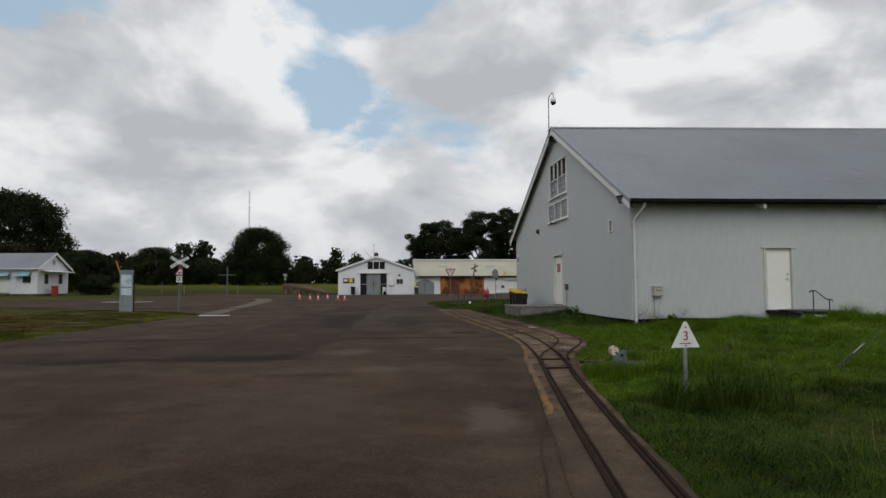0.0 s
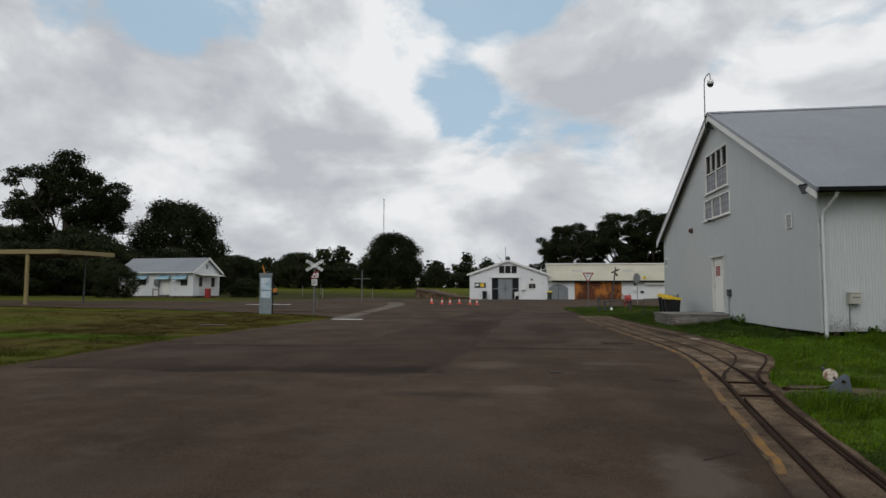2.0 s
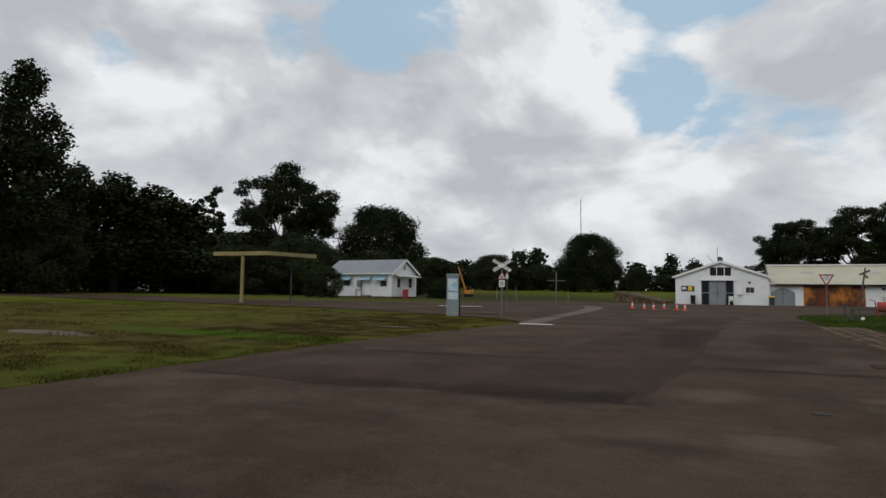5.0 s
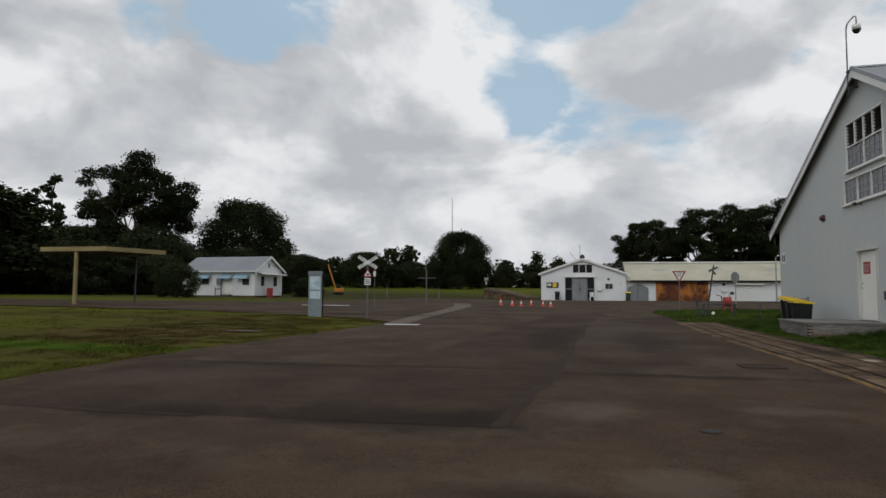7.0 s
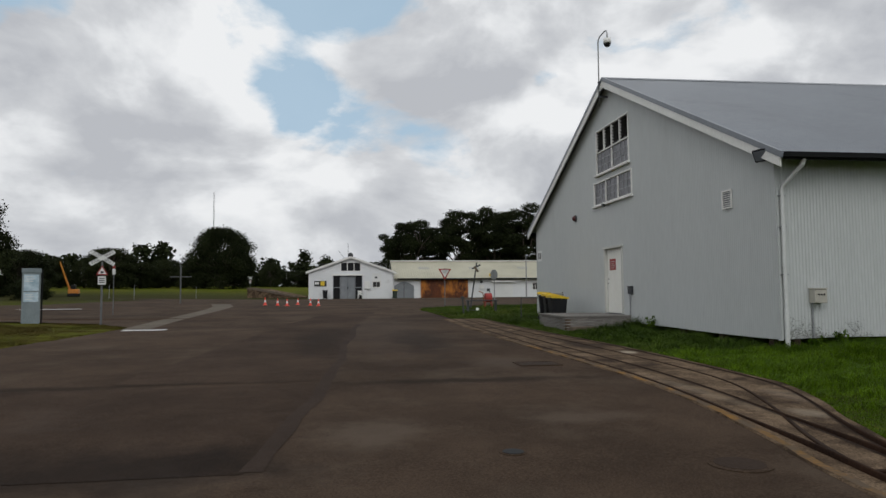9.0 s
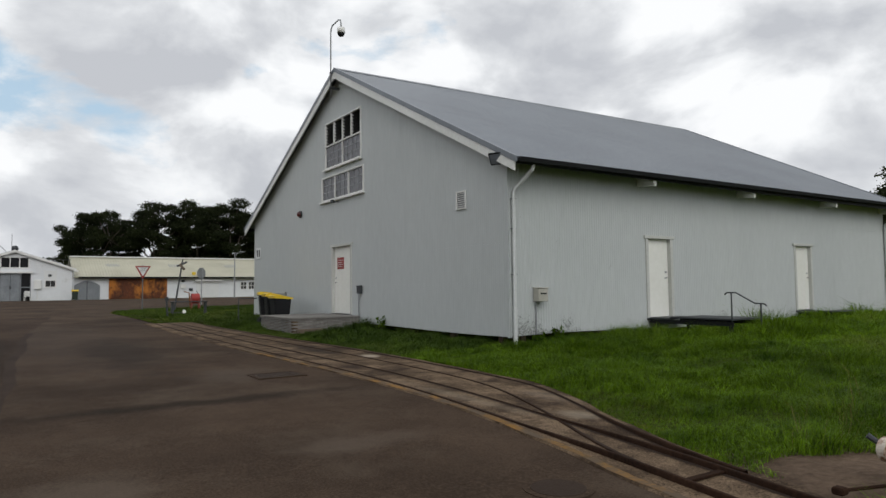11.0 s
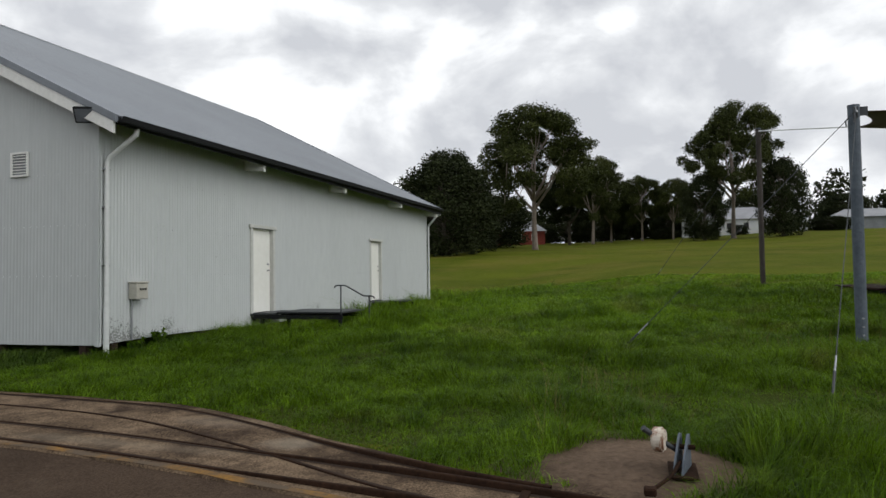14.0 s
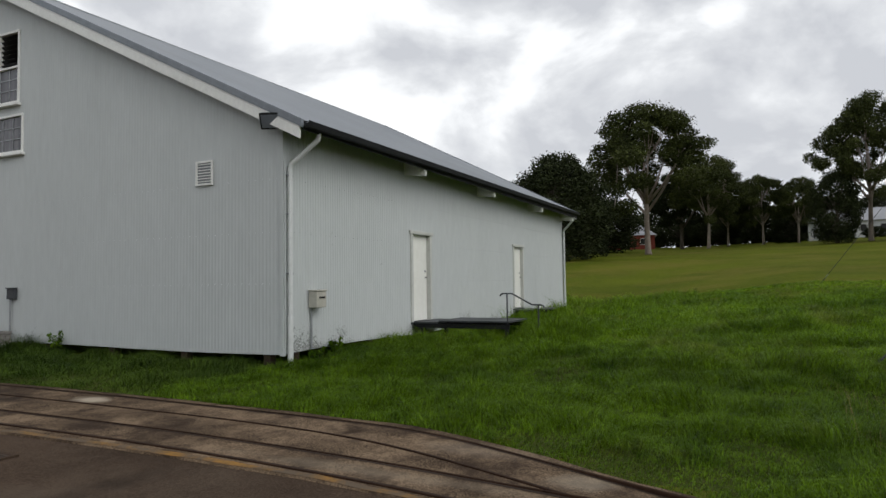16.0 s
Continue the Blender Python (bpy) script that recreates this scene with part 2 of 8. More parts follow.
CURTAINED = material("curtained_window_pane", (0.030, 0.031, 0.038), (0.125, 0.125, 0.140), 0.22, 9, 2.0, 0, stretch=(0.2, 1, 0.06), spec=0.4, soft=0.09)
GLASS_DARK = glass("window_glass", (0.22, 0.24, 0.25))
# near-black: the shade of unlit rooms put into the colour, panes included
INTERIOR = material("darkened_interior", (0.02, 0.02, 0.02), (0.05, 0.05, 0.05), 0.9, 8, 0.5, 0)
RED = material("red_paint", (0.22, 0.018, 0.014), (0.36, 0.028, 0.022), 0.5, 12, 1.0, 0.05)
ORANGE = material("orange_plastic", (0.70, 0.06, 0.035), (0.85, 0.10, 0.06), 0.45, 10, 1.0, 0.03)
YELLOW = material("yellow_plastic", (0.62, 0.42, 0.02), (0.78, 0.55, 0.03), 0.45, 8, 1.0, 0.04)
BLACK_PLASTIC = material("black_plastic", (0.006, 0.0065, 0.0075), (0.017, 0.018, 0.020), 0.5, 12, 1.0, 0.05, spec=0.25)
BRICK = material("grey_brick", (0.17, 0.160, 0.148), (0.29, 0.275, 0.255), 0.9, 20, 1.2, 0.4, random_tint=0.2)
RUST = material("rusted_sheet", (0.022, 0.010, 0.007), (0.15, 0.042, 0.012), 0.85, 5, 0.55, 0.3, dirt=(0.42, 0.15, 0.022), dirt_at=(0.50, 0.64), dirt_scale=0.75, stretch=(1, 1, 0.6))
CREAM_ROOF = material("cream_corrugated_roof", (0.36, 0.345, 0.255), (0.52, 0.50, 0.39), 0.6, 8, 0.25, 0.05, dirt=(0.25, 0.24, 0.2), dirt_at=(0.6, 0.8), dirt_scale=0.4)
GREY_DOOR = material("grey_painted_timber", (0.15, 0.165, 0.18), (0.25, 0.265, 0.28), 0.6, 9, 0.8, 0.1)
CREAM = material("cream_painted_steel", (0.17, 0.13, 0.052), (0.31, 0.245, 0.10), 0.6, 12, 1.0, 0.1, dirt=(0.22, 0.13, 0.06), dirt_at=(0.6, 0.75), dirt_scale=2.5)
AWNING = material("pale_blue_awning", (0.20, 0.36, 0.44), (0.34, 0.50, 0.58), 0.5, 9, 1.0, 0.05)
TIMBER = material("weathered_timber", (0.06, 0.045, 0.032), (0.17, 0.13, 0.095), 0.85, 18, 1.5, 0.4, stretch=(1, 1, 0.3))
BARK = material("pale_gum_bark", (0.13, 0.10, 0.08), (0.32, 0.265, 0.215), 0.85, 7, 0.7, 0.4, stretch=(1, 1, 0.3))
BARK_DARK = material("dark_bark", (0.035, 0.026, 0.02), (0.10, 0.08, 0.06), 0.9, 8, 0.8, 0.5, stretch=(1, 1, 0.3))
LEAF_GUM = material("gum_leaves", (0.016, 0.023, 0.006), (0.070, 0.082, 0.020), 0.7, 3, 0.25, 0, random_tint=0.55, spec=0.12)
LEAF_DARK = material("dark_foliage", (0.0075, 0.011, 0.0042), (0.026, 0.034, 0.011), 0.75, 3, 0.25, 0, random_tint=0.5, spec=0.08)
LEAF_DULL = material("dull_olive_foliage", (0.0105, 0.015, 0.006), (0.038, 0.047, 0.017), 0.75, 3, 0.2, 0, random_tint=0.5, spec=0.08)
BLADE = material("long_grass_blades", (0.028, 0.066, 0.0025), (0.148, 0.250, 0.010), 0.45, 3, 0.35, 0, dirt=(0.165, 0.150, 0.036), dirt_at=(0.58, 0.78), dirt_scale=0.5, random_tint=0.7, spec=0.13)
# BLADE about a third brighter: the rise's lighter look is put into the colour
BLADE_BRIGHTENED = material("brightened_grass_blades", (0.036, 0.084, 0.0030), (0.200, 0.335, 0.013), 0.45, 3, 0.35, 0, dirt=(0.195, 0.175, 0.048), dirt_at=(0.54, 0.76), dirt_scale=0.5, random_tint=0.7, spec=0.13)
# bluer grass, darkened: the dimmer look by slab and gable is in the colour
BLADE_DARKENED = material("darkened_grass_blades", (0.0105, 0.027, 0.0030), (0.070, 0.112, 0.013), 0.6, 3, 0.35, 0, dirt=(0.095, 0.080, 0.022), dirt_at=(0.56, 0.76), dirt_scale=0.45, random_tint=0.6, spec=0.06)


def translucent(mat, amount):
    """Thin blades let part of the light through."""
    t = mat.node_tree
    bsdf = t.nodes["Principled BSDF"]
    thin = t.nodes.new("ShaderNodeBsdfTranslucent")
    link(t, bsdf.inputs["Base Color"].links[0].from_socket, thin.inputs["Color"])
    both = t.nodes.new("ShaderNodeMixShader")
    both.inputs[0].default_value = amount
    link(t, bsdf.outputs[0], both.inputs[1])
    link(t, thin.outputs[0], both.inputs[2])
    link(t, both.outputs[0], t.nodes["Material Output"].inputs["Surface"])


for grass in (BLADE, BLADE_BRIGHTENED):
    translucent(grass, 0.42)
STRAW = material("dry_grass_stalks", (0.12, 0.085, 0.032), (0.26, 0.20, 0.085), 0.8, 5, 1.0, 0, random_tint=0.4, spec=0.06)
BLADE_SHORT = material("mown_grass_blades", (0.034, 0.046, 0.004), (0.078, 0.090, 0.010), 0.8, 5, 0.3, 0, dirt=(0.100, 0.072, 0.026), dirt_at=(0.43, 0.60), dirt_scale=0.2, random_tint=0.22, spec=0.04)
POLE_WOOD = material("weathered_pole", (0.030, 0.026, 0.024), (0.085, 0.074, 0.066), 0.8, 18, 1.5, 0.3, stretch=(1, 1, 0.2), spec=0.1)
SAIL = material("brown_shade_cloth", (0.07, 0.045, 0.03), (0.12, 0.08, 0.055), 0.9, 60, 1.0, 0.1)
BRICK_RED = material("red_brick_wall", (0.20, 0.035, 0.025), (0.33, 0.065, 0.045), 0.85, 14, 0.6, 0.3)
SLATE = material("pale_roof_tiles", (0.20, 0.205, 0.22), (0.32, 0.325, 0.34), 0.7, 9, 0.5, 0.2)
SIGN_BLUE = material("printed_notice", (0.30, 0.42, 0.50), (0.55, 0.66, 0.72), 0.4, 6, 3.0, 0.0)
SIGN_WHITE = material("white_sign_sheet", (0.62, 0.63, 0.62), (0.74, 0.75, 0.74), 0.4, 12, 1.0, 0.03)
SIGN_BLACK = material("black_sign_paint", (0.012, 0.012, 0.012), (0.03, 0.03, 0.03), 0.5, 12, 1.0, 0.03)


# ---- building helpers ----
ORIGIN = {}


def thing(name, at=(0, 0, 0), label="", category="", group="", kind=""):
    e = new(name)
    e.empty_display_size = 0.2
    e.location = at
    ORIGIN[e] = Vector(at)
    return tagged(e, label, category, group, kind)


def part(name, bm, mat, parent=None, label="", smooth=False):
    """One mesh object from a bmesh in world coordinates, under a thing or a part."""
    at = ORIGIN.get(parent, Vector((0, 0, 0)))
    bm.normal_update()
    me = bpy.data.meshes.new(name)
    if parent is not None:
        bmesh.ops.translate(bm, verts=bm.verts, vec=-at)
    bm.to_mesh(me)
    bm.free()
    me.materials.append(mat)
    if smooth:
        me.shade_smooth()
    ob = new(name, me)
    if parent is not None:
        ob.parent = parent
        ORIGIN[ob] = at
    if label:
        tagged(ob, label)
    return ob


def solid(name, bm, mat, label="", category="", group="", kind="", at=None, smooth=False):
    """One mesh that is a thing by itself; at: its base."""
    at = Vector(at) if at is not None else Vector((0, 0, 0))
    bmesh.ops.translate(bm, verts=bm.verts, vec=-at)
    ob = part(name, bm, mat, None, smooth=smooth)
    ob.location = at
    ORIGIN[ob] = at
    return tagged(ob, label, category, group, kind)


def arrays(name, verts, faces, mat, parent=None, smooth=False):
    """One mesh object from numpy arrays: verts (n, 3), faces (m, k)."""
    me = bpy.data.meshes.new(name)
    at = ORIGIN.get(parent, Vector((0, 0, 0)))
    v = np.asarray(verts, dtype=np.float32) - np.array(at, dtype=np.float32)
    f = np.asarray(faces, dtype=np.int32)
    me.vertices.add(len(v))
    me.vertices.foreach_set("co", v.ravel())
    me.loops.add(f.size)
    me.loops.foreach_set("vertex_index", f.ravel())
    me.polygons.add(len(f))
    me.polygons.foreach_set("loop_start", np.arange(0, f.size, f.shape[1], dtype=np.int32))
    me.update(calc_edges=True)
    me.materials.append(mat)
    if smooth:
        me.shade_smooth()
    ob = new(name, me)
    if parent is not None:
        ob.parent = parent
        ORIGIN[ob] = at
    return ob


def box(bm, lo, hi, bevel=0.0, turn=None):
    """A box from corner to corner; turn: a matrix laid on it."""
    lo, hi = Vector(lo), Vector(hi)
    made = bmesh.ops.create_cube(bm, size=1.0)["verts"]
    size, mid = hi - lo, (hi + lo) / 2
    for v in made:
        v.co = Vector((v.co.x * size.x, v.co.y * size.y, v.co.z * size.z)) + mid
    if bevel:
        edges = list({e for v in made for e in v.link_edges})
        made = bmesh.ops.bevel(bm, geom=edges, offset=bevel, segments=1, affect="EDGES")["verts"]
    if turn is not None:
        bmesh.ops.transform(bm, matrix=turn, verts=[v for v in made if v.is_valid])
    return bm


def fresh():
    return bmesh.new()


def boxes(*pairs, bevel=0.0):
    bm = fresh()
    for lo, hi in pairs:
        box(bm, lo, hi, bevel)
    return bm


def tube(bm, points, radii, sides=8, caps=True):
    """A bent, tapered pipe through the points."""
    points = [Vector(p) for p in points]
    if isinstance(radii, (int, float)):
        radii = [radii] * len(points)
    rings = []
    side = None
    for i, p in enumerate(points):
        d = (points[min(i + 1, len(points) - 1)] - points[max(i - 1, 0)]).normalized()
        if side is None:
            side = d.orthogonal().normalized()
        side = (side - d * side.dot(d))
        side = side.normalized() if side.length > 1e-6 else d.orthogonal().normalized()
        other = d.cross(side)
        rings.append([bm.verts.new(p + (side * math.cos(2 * math.pi * k / sides) + other * math.sin(2 * math.pi * k / sides)) * radii[i]) for k in range(sides)])
    for a, b in zip(rings, rings[1:]):
        for k in range(sides):
            bm.faces.new((a[k], a[(k + 1) % sides], b[(k + 1) % sides], b[k]))
    if caps:
        bm.faces.new(rings[0][::-1])
        bm.faces.new(rings[-1])
    return bm


def extruded(bm, outline, offset):
    """A prism from a flat outline (3D points) pushed along offset."""
    offset = Vector(offset)
    a = [bm.verts.new(Vector(p)) for p in outline]
    b = [bm.verts.new(Vector(p) + offset) for p in outline]
    bm.faces.new(a[::-1])
    bm.faces.new(b)
    for i in range(len(a)):
        j = (i + 1) % len(a)
        bm.faces.new((a[i], a[j], b[j], b[i]))
    bmesh.ops.recalc_face_normals(bm, faces=bm.faces)
    return bm


def words(bm, text, size, matrix, depth=0.002):
    """Letters of the built-in font, centred, facing the matrix's +z."""
    cu = bpy.data.curves.new("words", "FONT")
    cu.body, cu.size, cu.extrude, cu.align_x, cu.align_y = text, size, depth, "CENTER", "CENTER"
    ob = new("words", cu)
    me = bpy.data.meshes.new_from_object(ob.evaluated_get(bpy.context.evaluated_depsgraph_get()))
    me.transform(matrix)
    bm.from_mesh(me)
    bpy.data.objects.remove(ob)
    bpy.data.curves.remove(cu)
    bpy.data.meshes.remove(me)
    return bm


# ---- the lie of the land ----
def lerp(x, tab):
    if x <= tab[0][0]:
        return tab[0][1]
    for (a, p), (b, q) in zip(tab, tab[1:]):
        if x <= b:
            return p + (q - p) * (x - a) / (b - a)
    return tab[-1][1]


ALONG = ((-40, 0.05), (8, 0.12), (20, 0.28), (35, 0.45), (50, 0.58), (70, 0.68), (110, 0.78), (135, 1.3), (170, 2.3), (205, 3.0), (400, 5.0))
RISE = ((-200, 1.3), (-90, 0.95), (-60, 0.6), (-40, 0.36), (-30, 0.24), (-15, 0.0), (0.6, 0.0), (3, 0.1), (5.6, 0.3), (20, 1.05), (24, 1.32), (100, 5.2), (150, 8.2), (320, 9.5))


def ground(x, y):
    k = 1.0
    if x > 0:
        k = 1.0 - 0.8 * max(0.0, min(1.0, (y - 34.0 - 0.3 * max(0.0, x - 30)) / 30.0))
        dip = max(0.0, min(1.0, (y - 12.5) / 8.0)) * max(0.0, min(1.0, (58 - x) / 32))
        k *= 1.0 - 0.72 * dip
        k *= 1.0 + max(0.0, min(0.25, 0.006 * (27 - y))) * max(0.0, min(1.0, (x - 40) / 50))
    z = lerp(y, ALONG) + k * lerp(x, RISE)
    if 0.8 < x < 15 and 2 < y < 21:
        fade = min(1.0, (x - 0.8) / 1.5) * max(0.0, min(1.0, (15 - x) / 6)) * min(1.0, (21 - y) / 3) * min(1.0, (y - 2) / 2)
        z += fade * (0.15 * noise.noise(Vector((x * 0.42, y * 0.42, 9.0))) + 0.09 * noise.noise(Vector((x * 1.1, y * 1.1, 4.0))))
    return z


# edges of the sealed surface along y, and the rails
ROAD_LEFT = ((-40, -16.0), (0, -14.8), (11, -14.0), (21, -13.8), (28, -12.9), (33, -12.5), (36, -14.5), (37.2, -18.0), (38.6, -24), (38.9, -31), (39.2, -90), (45, -90), (50, -40), (56, -31), (61, -27), (86, -26), (94, -40), (130, -60))
ROAD_RIGHT = ((-40, -5.5), (0, -3.9), (6, -3.1), (12.3, -2.1), (14, -1.70), (16, -1.42), (18, -1.22), (22, -1.12), (27, -1.1), (35, -0.9), (42, -1.0), (47, -1.1), (50, -0.6), (52.5, 1.5), (54.5, 8), (56.5, 30), (58, 60), (130, 60))
R1 = ((-20, -6.1), (0, -3.75), (4, -3.07), (6, -2.71), (8.65, -2.25), (12.0, -1.66), (13.8, -1.31), (15, -1.14), (16.1, -0.99), (17.2, -0.86), (18.3, -0.78), (20, -0.74), (22, -0.80), (26, -0.95), (30, -1.02), (36, -1.0), (42, -0.95), (50, -1.5), (58, -4), (70, -9))
R3 = ((13.4, -1.33), (14.2, -1.22), (14.8, -1.03), (15.4, -0.76), (16.0, -0.47), (16.6, -0.25), (17.2, -0.01), (17.9, 0.20), (18.7, 0.32), (20, 0.36), (22, 0.34), (24, 0.28), (28, 0.02), (31, -0.15), (34, -0.28), (38, -0.4))
R4 = ((13.2, -0.88), (13.86, -0.74), (14.35, -0.62), (14.92, -0.40), (15.3, -0.26), (15.7, -0.06), (16.24, 0.20), (16.84, 0.45), (17.5, 0.70), (18.3, 0.81), (20, 0.83), (22, 0.84), (24, 0.78), (28, 0.50), (31, 0.32), (34, 0.20), (38, 0.1))
GAUGE = 0.49


def smooth_at(y, tab, w=0.8):
    return (lerp(y - w, tab) + 2 * lerp(y, tab) + lerp(y + w, tab)) / 4


def rail1(y):
    return smooth_at(y, R1)


def rail3(y):
    return smooth_at(y, R3, 0.5)


def rail4(y):
    return max(smooth_at(y, R4, 0.4), rail1(y) + GAUGE + 0.02)


def strip_left(y):
    """The road edge of the concrete beside the rails."""
    return rail1(y) - lerp(y, ((3, 0.30), (5.9, 0.30), (8, 0.26), (9.9, 0.24), (12, 0.26), (13.4, 0.30), (15, 0.22), (16.6, 0.14), (18, 0.15), (22, 0.25), (30, 0.30))) + 0.04 * noise.noise(Vector((y * 1.1, 21, 0)))


def strip_right(y):
    """Where the concrete beside the rails ends and the grass begins."""
    main = rail1(y) + GAUGE + lerp(y, ((10, 0.10), (13, 0.16)))
    if y > 13.2:
        main = max(main, rail4(y) + 0.15)
    return main


# ---- ground, road and track ----
def spaced(stops):
    out = []
    for (a, b, step) in stops:
        n = max(1, round((b - a) / step))
        out += [a + (b - a) * i / n for i in range(n)]
    return out + [stops[-1][1]]


def on_hard(x, y):
    return -40 < y < 92 and lerp(y, ROAD_LEFT) - 0.15 < x < max(lerp(y, ROAD_RIGHT), strip_right(y) if y < 36 else -99) + 0.1


def build_ground():
    xs = spaced([(-1800, -300, 150), (-300, -60, 20), (-60, -18, 3), (-18, -11, 0.5), (-11, -3, 2), (-3, 8, 0.4), (8, 26, 0.8), (26, 160, 6), (160, 320, 20), (320, 1800, 150)])
    ys = spaced([(-1500, -200, 130), (-200, -40, 20), (-40, 0, 3), (0, 42, 0.6), (42, 60, 1.0), (60, 130, 4), (130, 400, 30), (400, 2600, 200)])
    verts = []
    for y in ys:
        for x in xs:
            z = ground(x, y)
            if on_hard(x, y):
                z -= 0.035
            elif -20 < x < 26 and 3 < y < 60:
                z += 0.010 * noise.noise(Vector((x * 1.7, y * 1.7, 3.0))) - 0.008
            verts.append((x, y, z))
    w = len(xs)
    faces = [(j * w + i, j * w + i + 1, (j + 1) * w + i + 1, (j + 1) * w + i) for j in range(len(ys) - 1) for i in range(w - 1)]
    ob = arrays("ground", verts, faces, LAWN, smooth=True)
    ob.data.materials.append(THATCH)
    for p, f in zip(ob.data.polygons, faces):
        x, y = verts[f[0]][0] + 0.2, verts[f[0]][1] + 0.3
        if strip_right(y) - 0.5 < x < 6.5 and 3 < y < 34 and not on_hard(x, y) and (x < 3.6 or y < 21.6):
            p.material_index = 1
    return tagged(ob, "green and straw-coloured mown grass over gently rising land", "grass", kind="structure")


def band(name, mat, y0, y1, step, left, right, lift, across=6, smooth=True, thick=0.0):
    """A sheet on the land between two edges that are functions of y."""
    n = max(1, round((y1 - y0) / step))
    verts, faces = [], []
    for j in range(n + 1):
        y = y0 + (y1 - y0) * j / n
        a, b = left(y), right(y)
        for i in range(across + 1):
            x = a + (b - a) * i / across
            verts.append((x, y, ground(x, y) + lift))
    w = across + 1
    for j in range(n):
        for i in range(across):
            faces.append((j * w + i, j * w + i + 1, (j + 1) * w + i + 1, (j + 1) * w + i))
    if thick:
        base = len(verts)
        for j in range(n + 1):
            for i in (0, across):
                x, y, z = verts[j * w + i]
                verts.append((x, y, z - thick))
        for j in range(n):
            faces.append((j * w, (j + 1) * w, base + 2 * j + 2, base + 2 * j))
            faces.append((j * w + across, base + 2 * j + 1, base + 2 * j + 3, (j + 1) * w + across))
        e = n * w
        faces.append((0, across, base + 1, base))
        faces.append((e, base + 2 * n, base + 2 * n + 1, e + across))
    return arrays(name, verts, faces, mat, smooth=smooth and not thick)


build_ground()


def ragged(tab, seed, amount=0.12):
    return lambda y: lerp(y, tab) + amount * noise.noise(Vector((y * 0.9, seed, 0))) + 0.5 * amount * noise.noise(Vector((y * 3.1, seed, 5)))


def stain(mat, cx, cy, rx, ry, colour, strength):
    """A soft-edged stain with a ragged outline, worn into the surface."""
    t = mat.node_tree
    bsdf = t.nodes["Principled BSDF"]
    old = bsdf.inputs["Base Color"].links[0].from_socket
    geo = t.nodes.new("ShaderNodeNewGeometry")
    mp = t.nodes.new("ShaderNodeMapping")
    mp.inputs["Location"].default_value = (-cx / rx, -cy / ry, 0)
    mp.inputs["Scale"].default_value = (1 / rx, 1 / ry, 0)
    link(t, geo.outputs["Position"], mp.inputs["Vector"])
    far = t.nodes.new("ShaderNodeVectorMath")
    far.operation = "LENGTH"
    link(t, mp.outputs[0], far.inputs[0])
    n = node(t, "ShaderNodeTexNoise", Scale=2.2, Detail=7.0, Roughness=0.65)
    link(t, geo.outputs["Position"], n.inputs["Vector"])
    d = maths(t, "ADD", far.outputs["Value"], maths(t, "MULTIPLY", maths(t, "SUBTRACT", n.outputs["Fac"], 0.5), 1.6))
    k = ramp(t, d, [(0.35, (strength, strength, strength)), (1.0, (0, 0, 0))])
    link(t, mixed(t, k, old, colour), bsdf.inputs["Base Color"])


for row in ((-40, 100, 80, 55, (0.036, 0.036, 0.013), 0.92), (-18, 24, 7, 12, (0.062, 0.046, 0.015), 0.85), (-26, 17, 10, 9, (0.066, 0.048, 0.016), 0.85), (-22, 33, 11, 5, (0.064, 0.050, 0.015), 0.8), (-15.6, 13, 2.4, 6, (0.052, 0.042, 0.014), 0.75), (-35, 27, 11, 9, (0.060, 0.048, 0.015), 0.8), (-18.0, 21.2, 6.5, 1.3, (0.048, 0.088, 0.006), 0.9), (-15.2, 14.5, 1.6, 4.5, (0.060, 0.078, 0.008), 0.6)):
    stain(LAWN, *row)
    stain(BLADE_SHORT, *row)
for row in ((-10.5, 19.2, 3.5, 0.32, (0.018, 0.0135, 0.010), 0.75), (-3.4, 19.05, 2.6, 0.30, (0.018, 0.0135, 0.010), 0.75), (-4.4, 13.0, 0.6, 0.5, (0.125, 0.098, 0.075), 0.55), (-2.6, 16.2, 0.9, 0.35, (0.110, 0.085, 0.066), 0.4), (-5.6, 12.4, 0.9, 0.35, (0.022, 0.016, 0.012), 0.5), (-2.5, 11.8, 0.5, 1.2, (0.030, 0.022, 0.017), 0.45), (-7.6, 4.6, 3.0, 2.4, (0.022, 0.0165, 0.0130), 0.65), (-5.4, 9.5, 1.4, 2.5, (0.075, 0.058, 0.046), 0.35), (-7.0, 14.8, 2.1, 0.9, (0.012, 0.0095, 0.0085), 0.65), (-10.0, 14.7, 1.6, 0.7, (0.014, 0.011, 0.0095), 0.5), (-5.0, 15.8, 0.7, 0.8, (0.120, 0.094, 0.072), 0.5),
            (-3.1, 8.8, 0.40, 1.1, (0.105, 0.083, 0.066), 0.8), (-4.2, 30.0, 2.2, 9.0, (0.070, 0.054, 0.044), 0.5), (-2.4, 21.2, 0.8, 0.9, (0.085, 0.067, 0.054), 0.5), (-8.5, 8.0, 2.0, 1.2, (0.065, 0.050, 0.040), 0.4), (-3.3, 26, 1.0, 5.0, (0.012, 0.010, 0.009), 0.5)):
    stain(ASPHALT, *row)
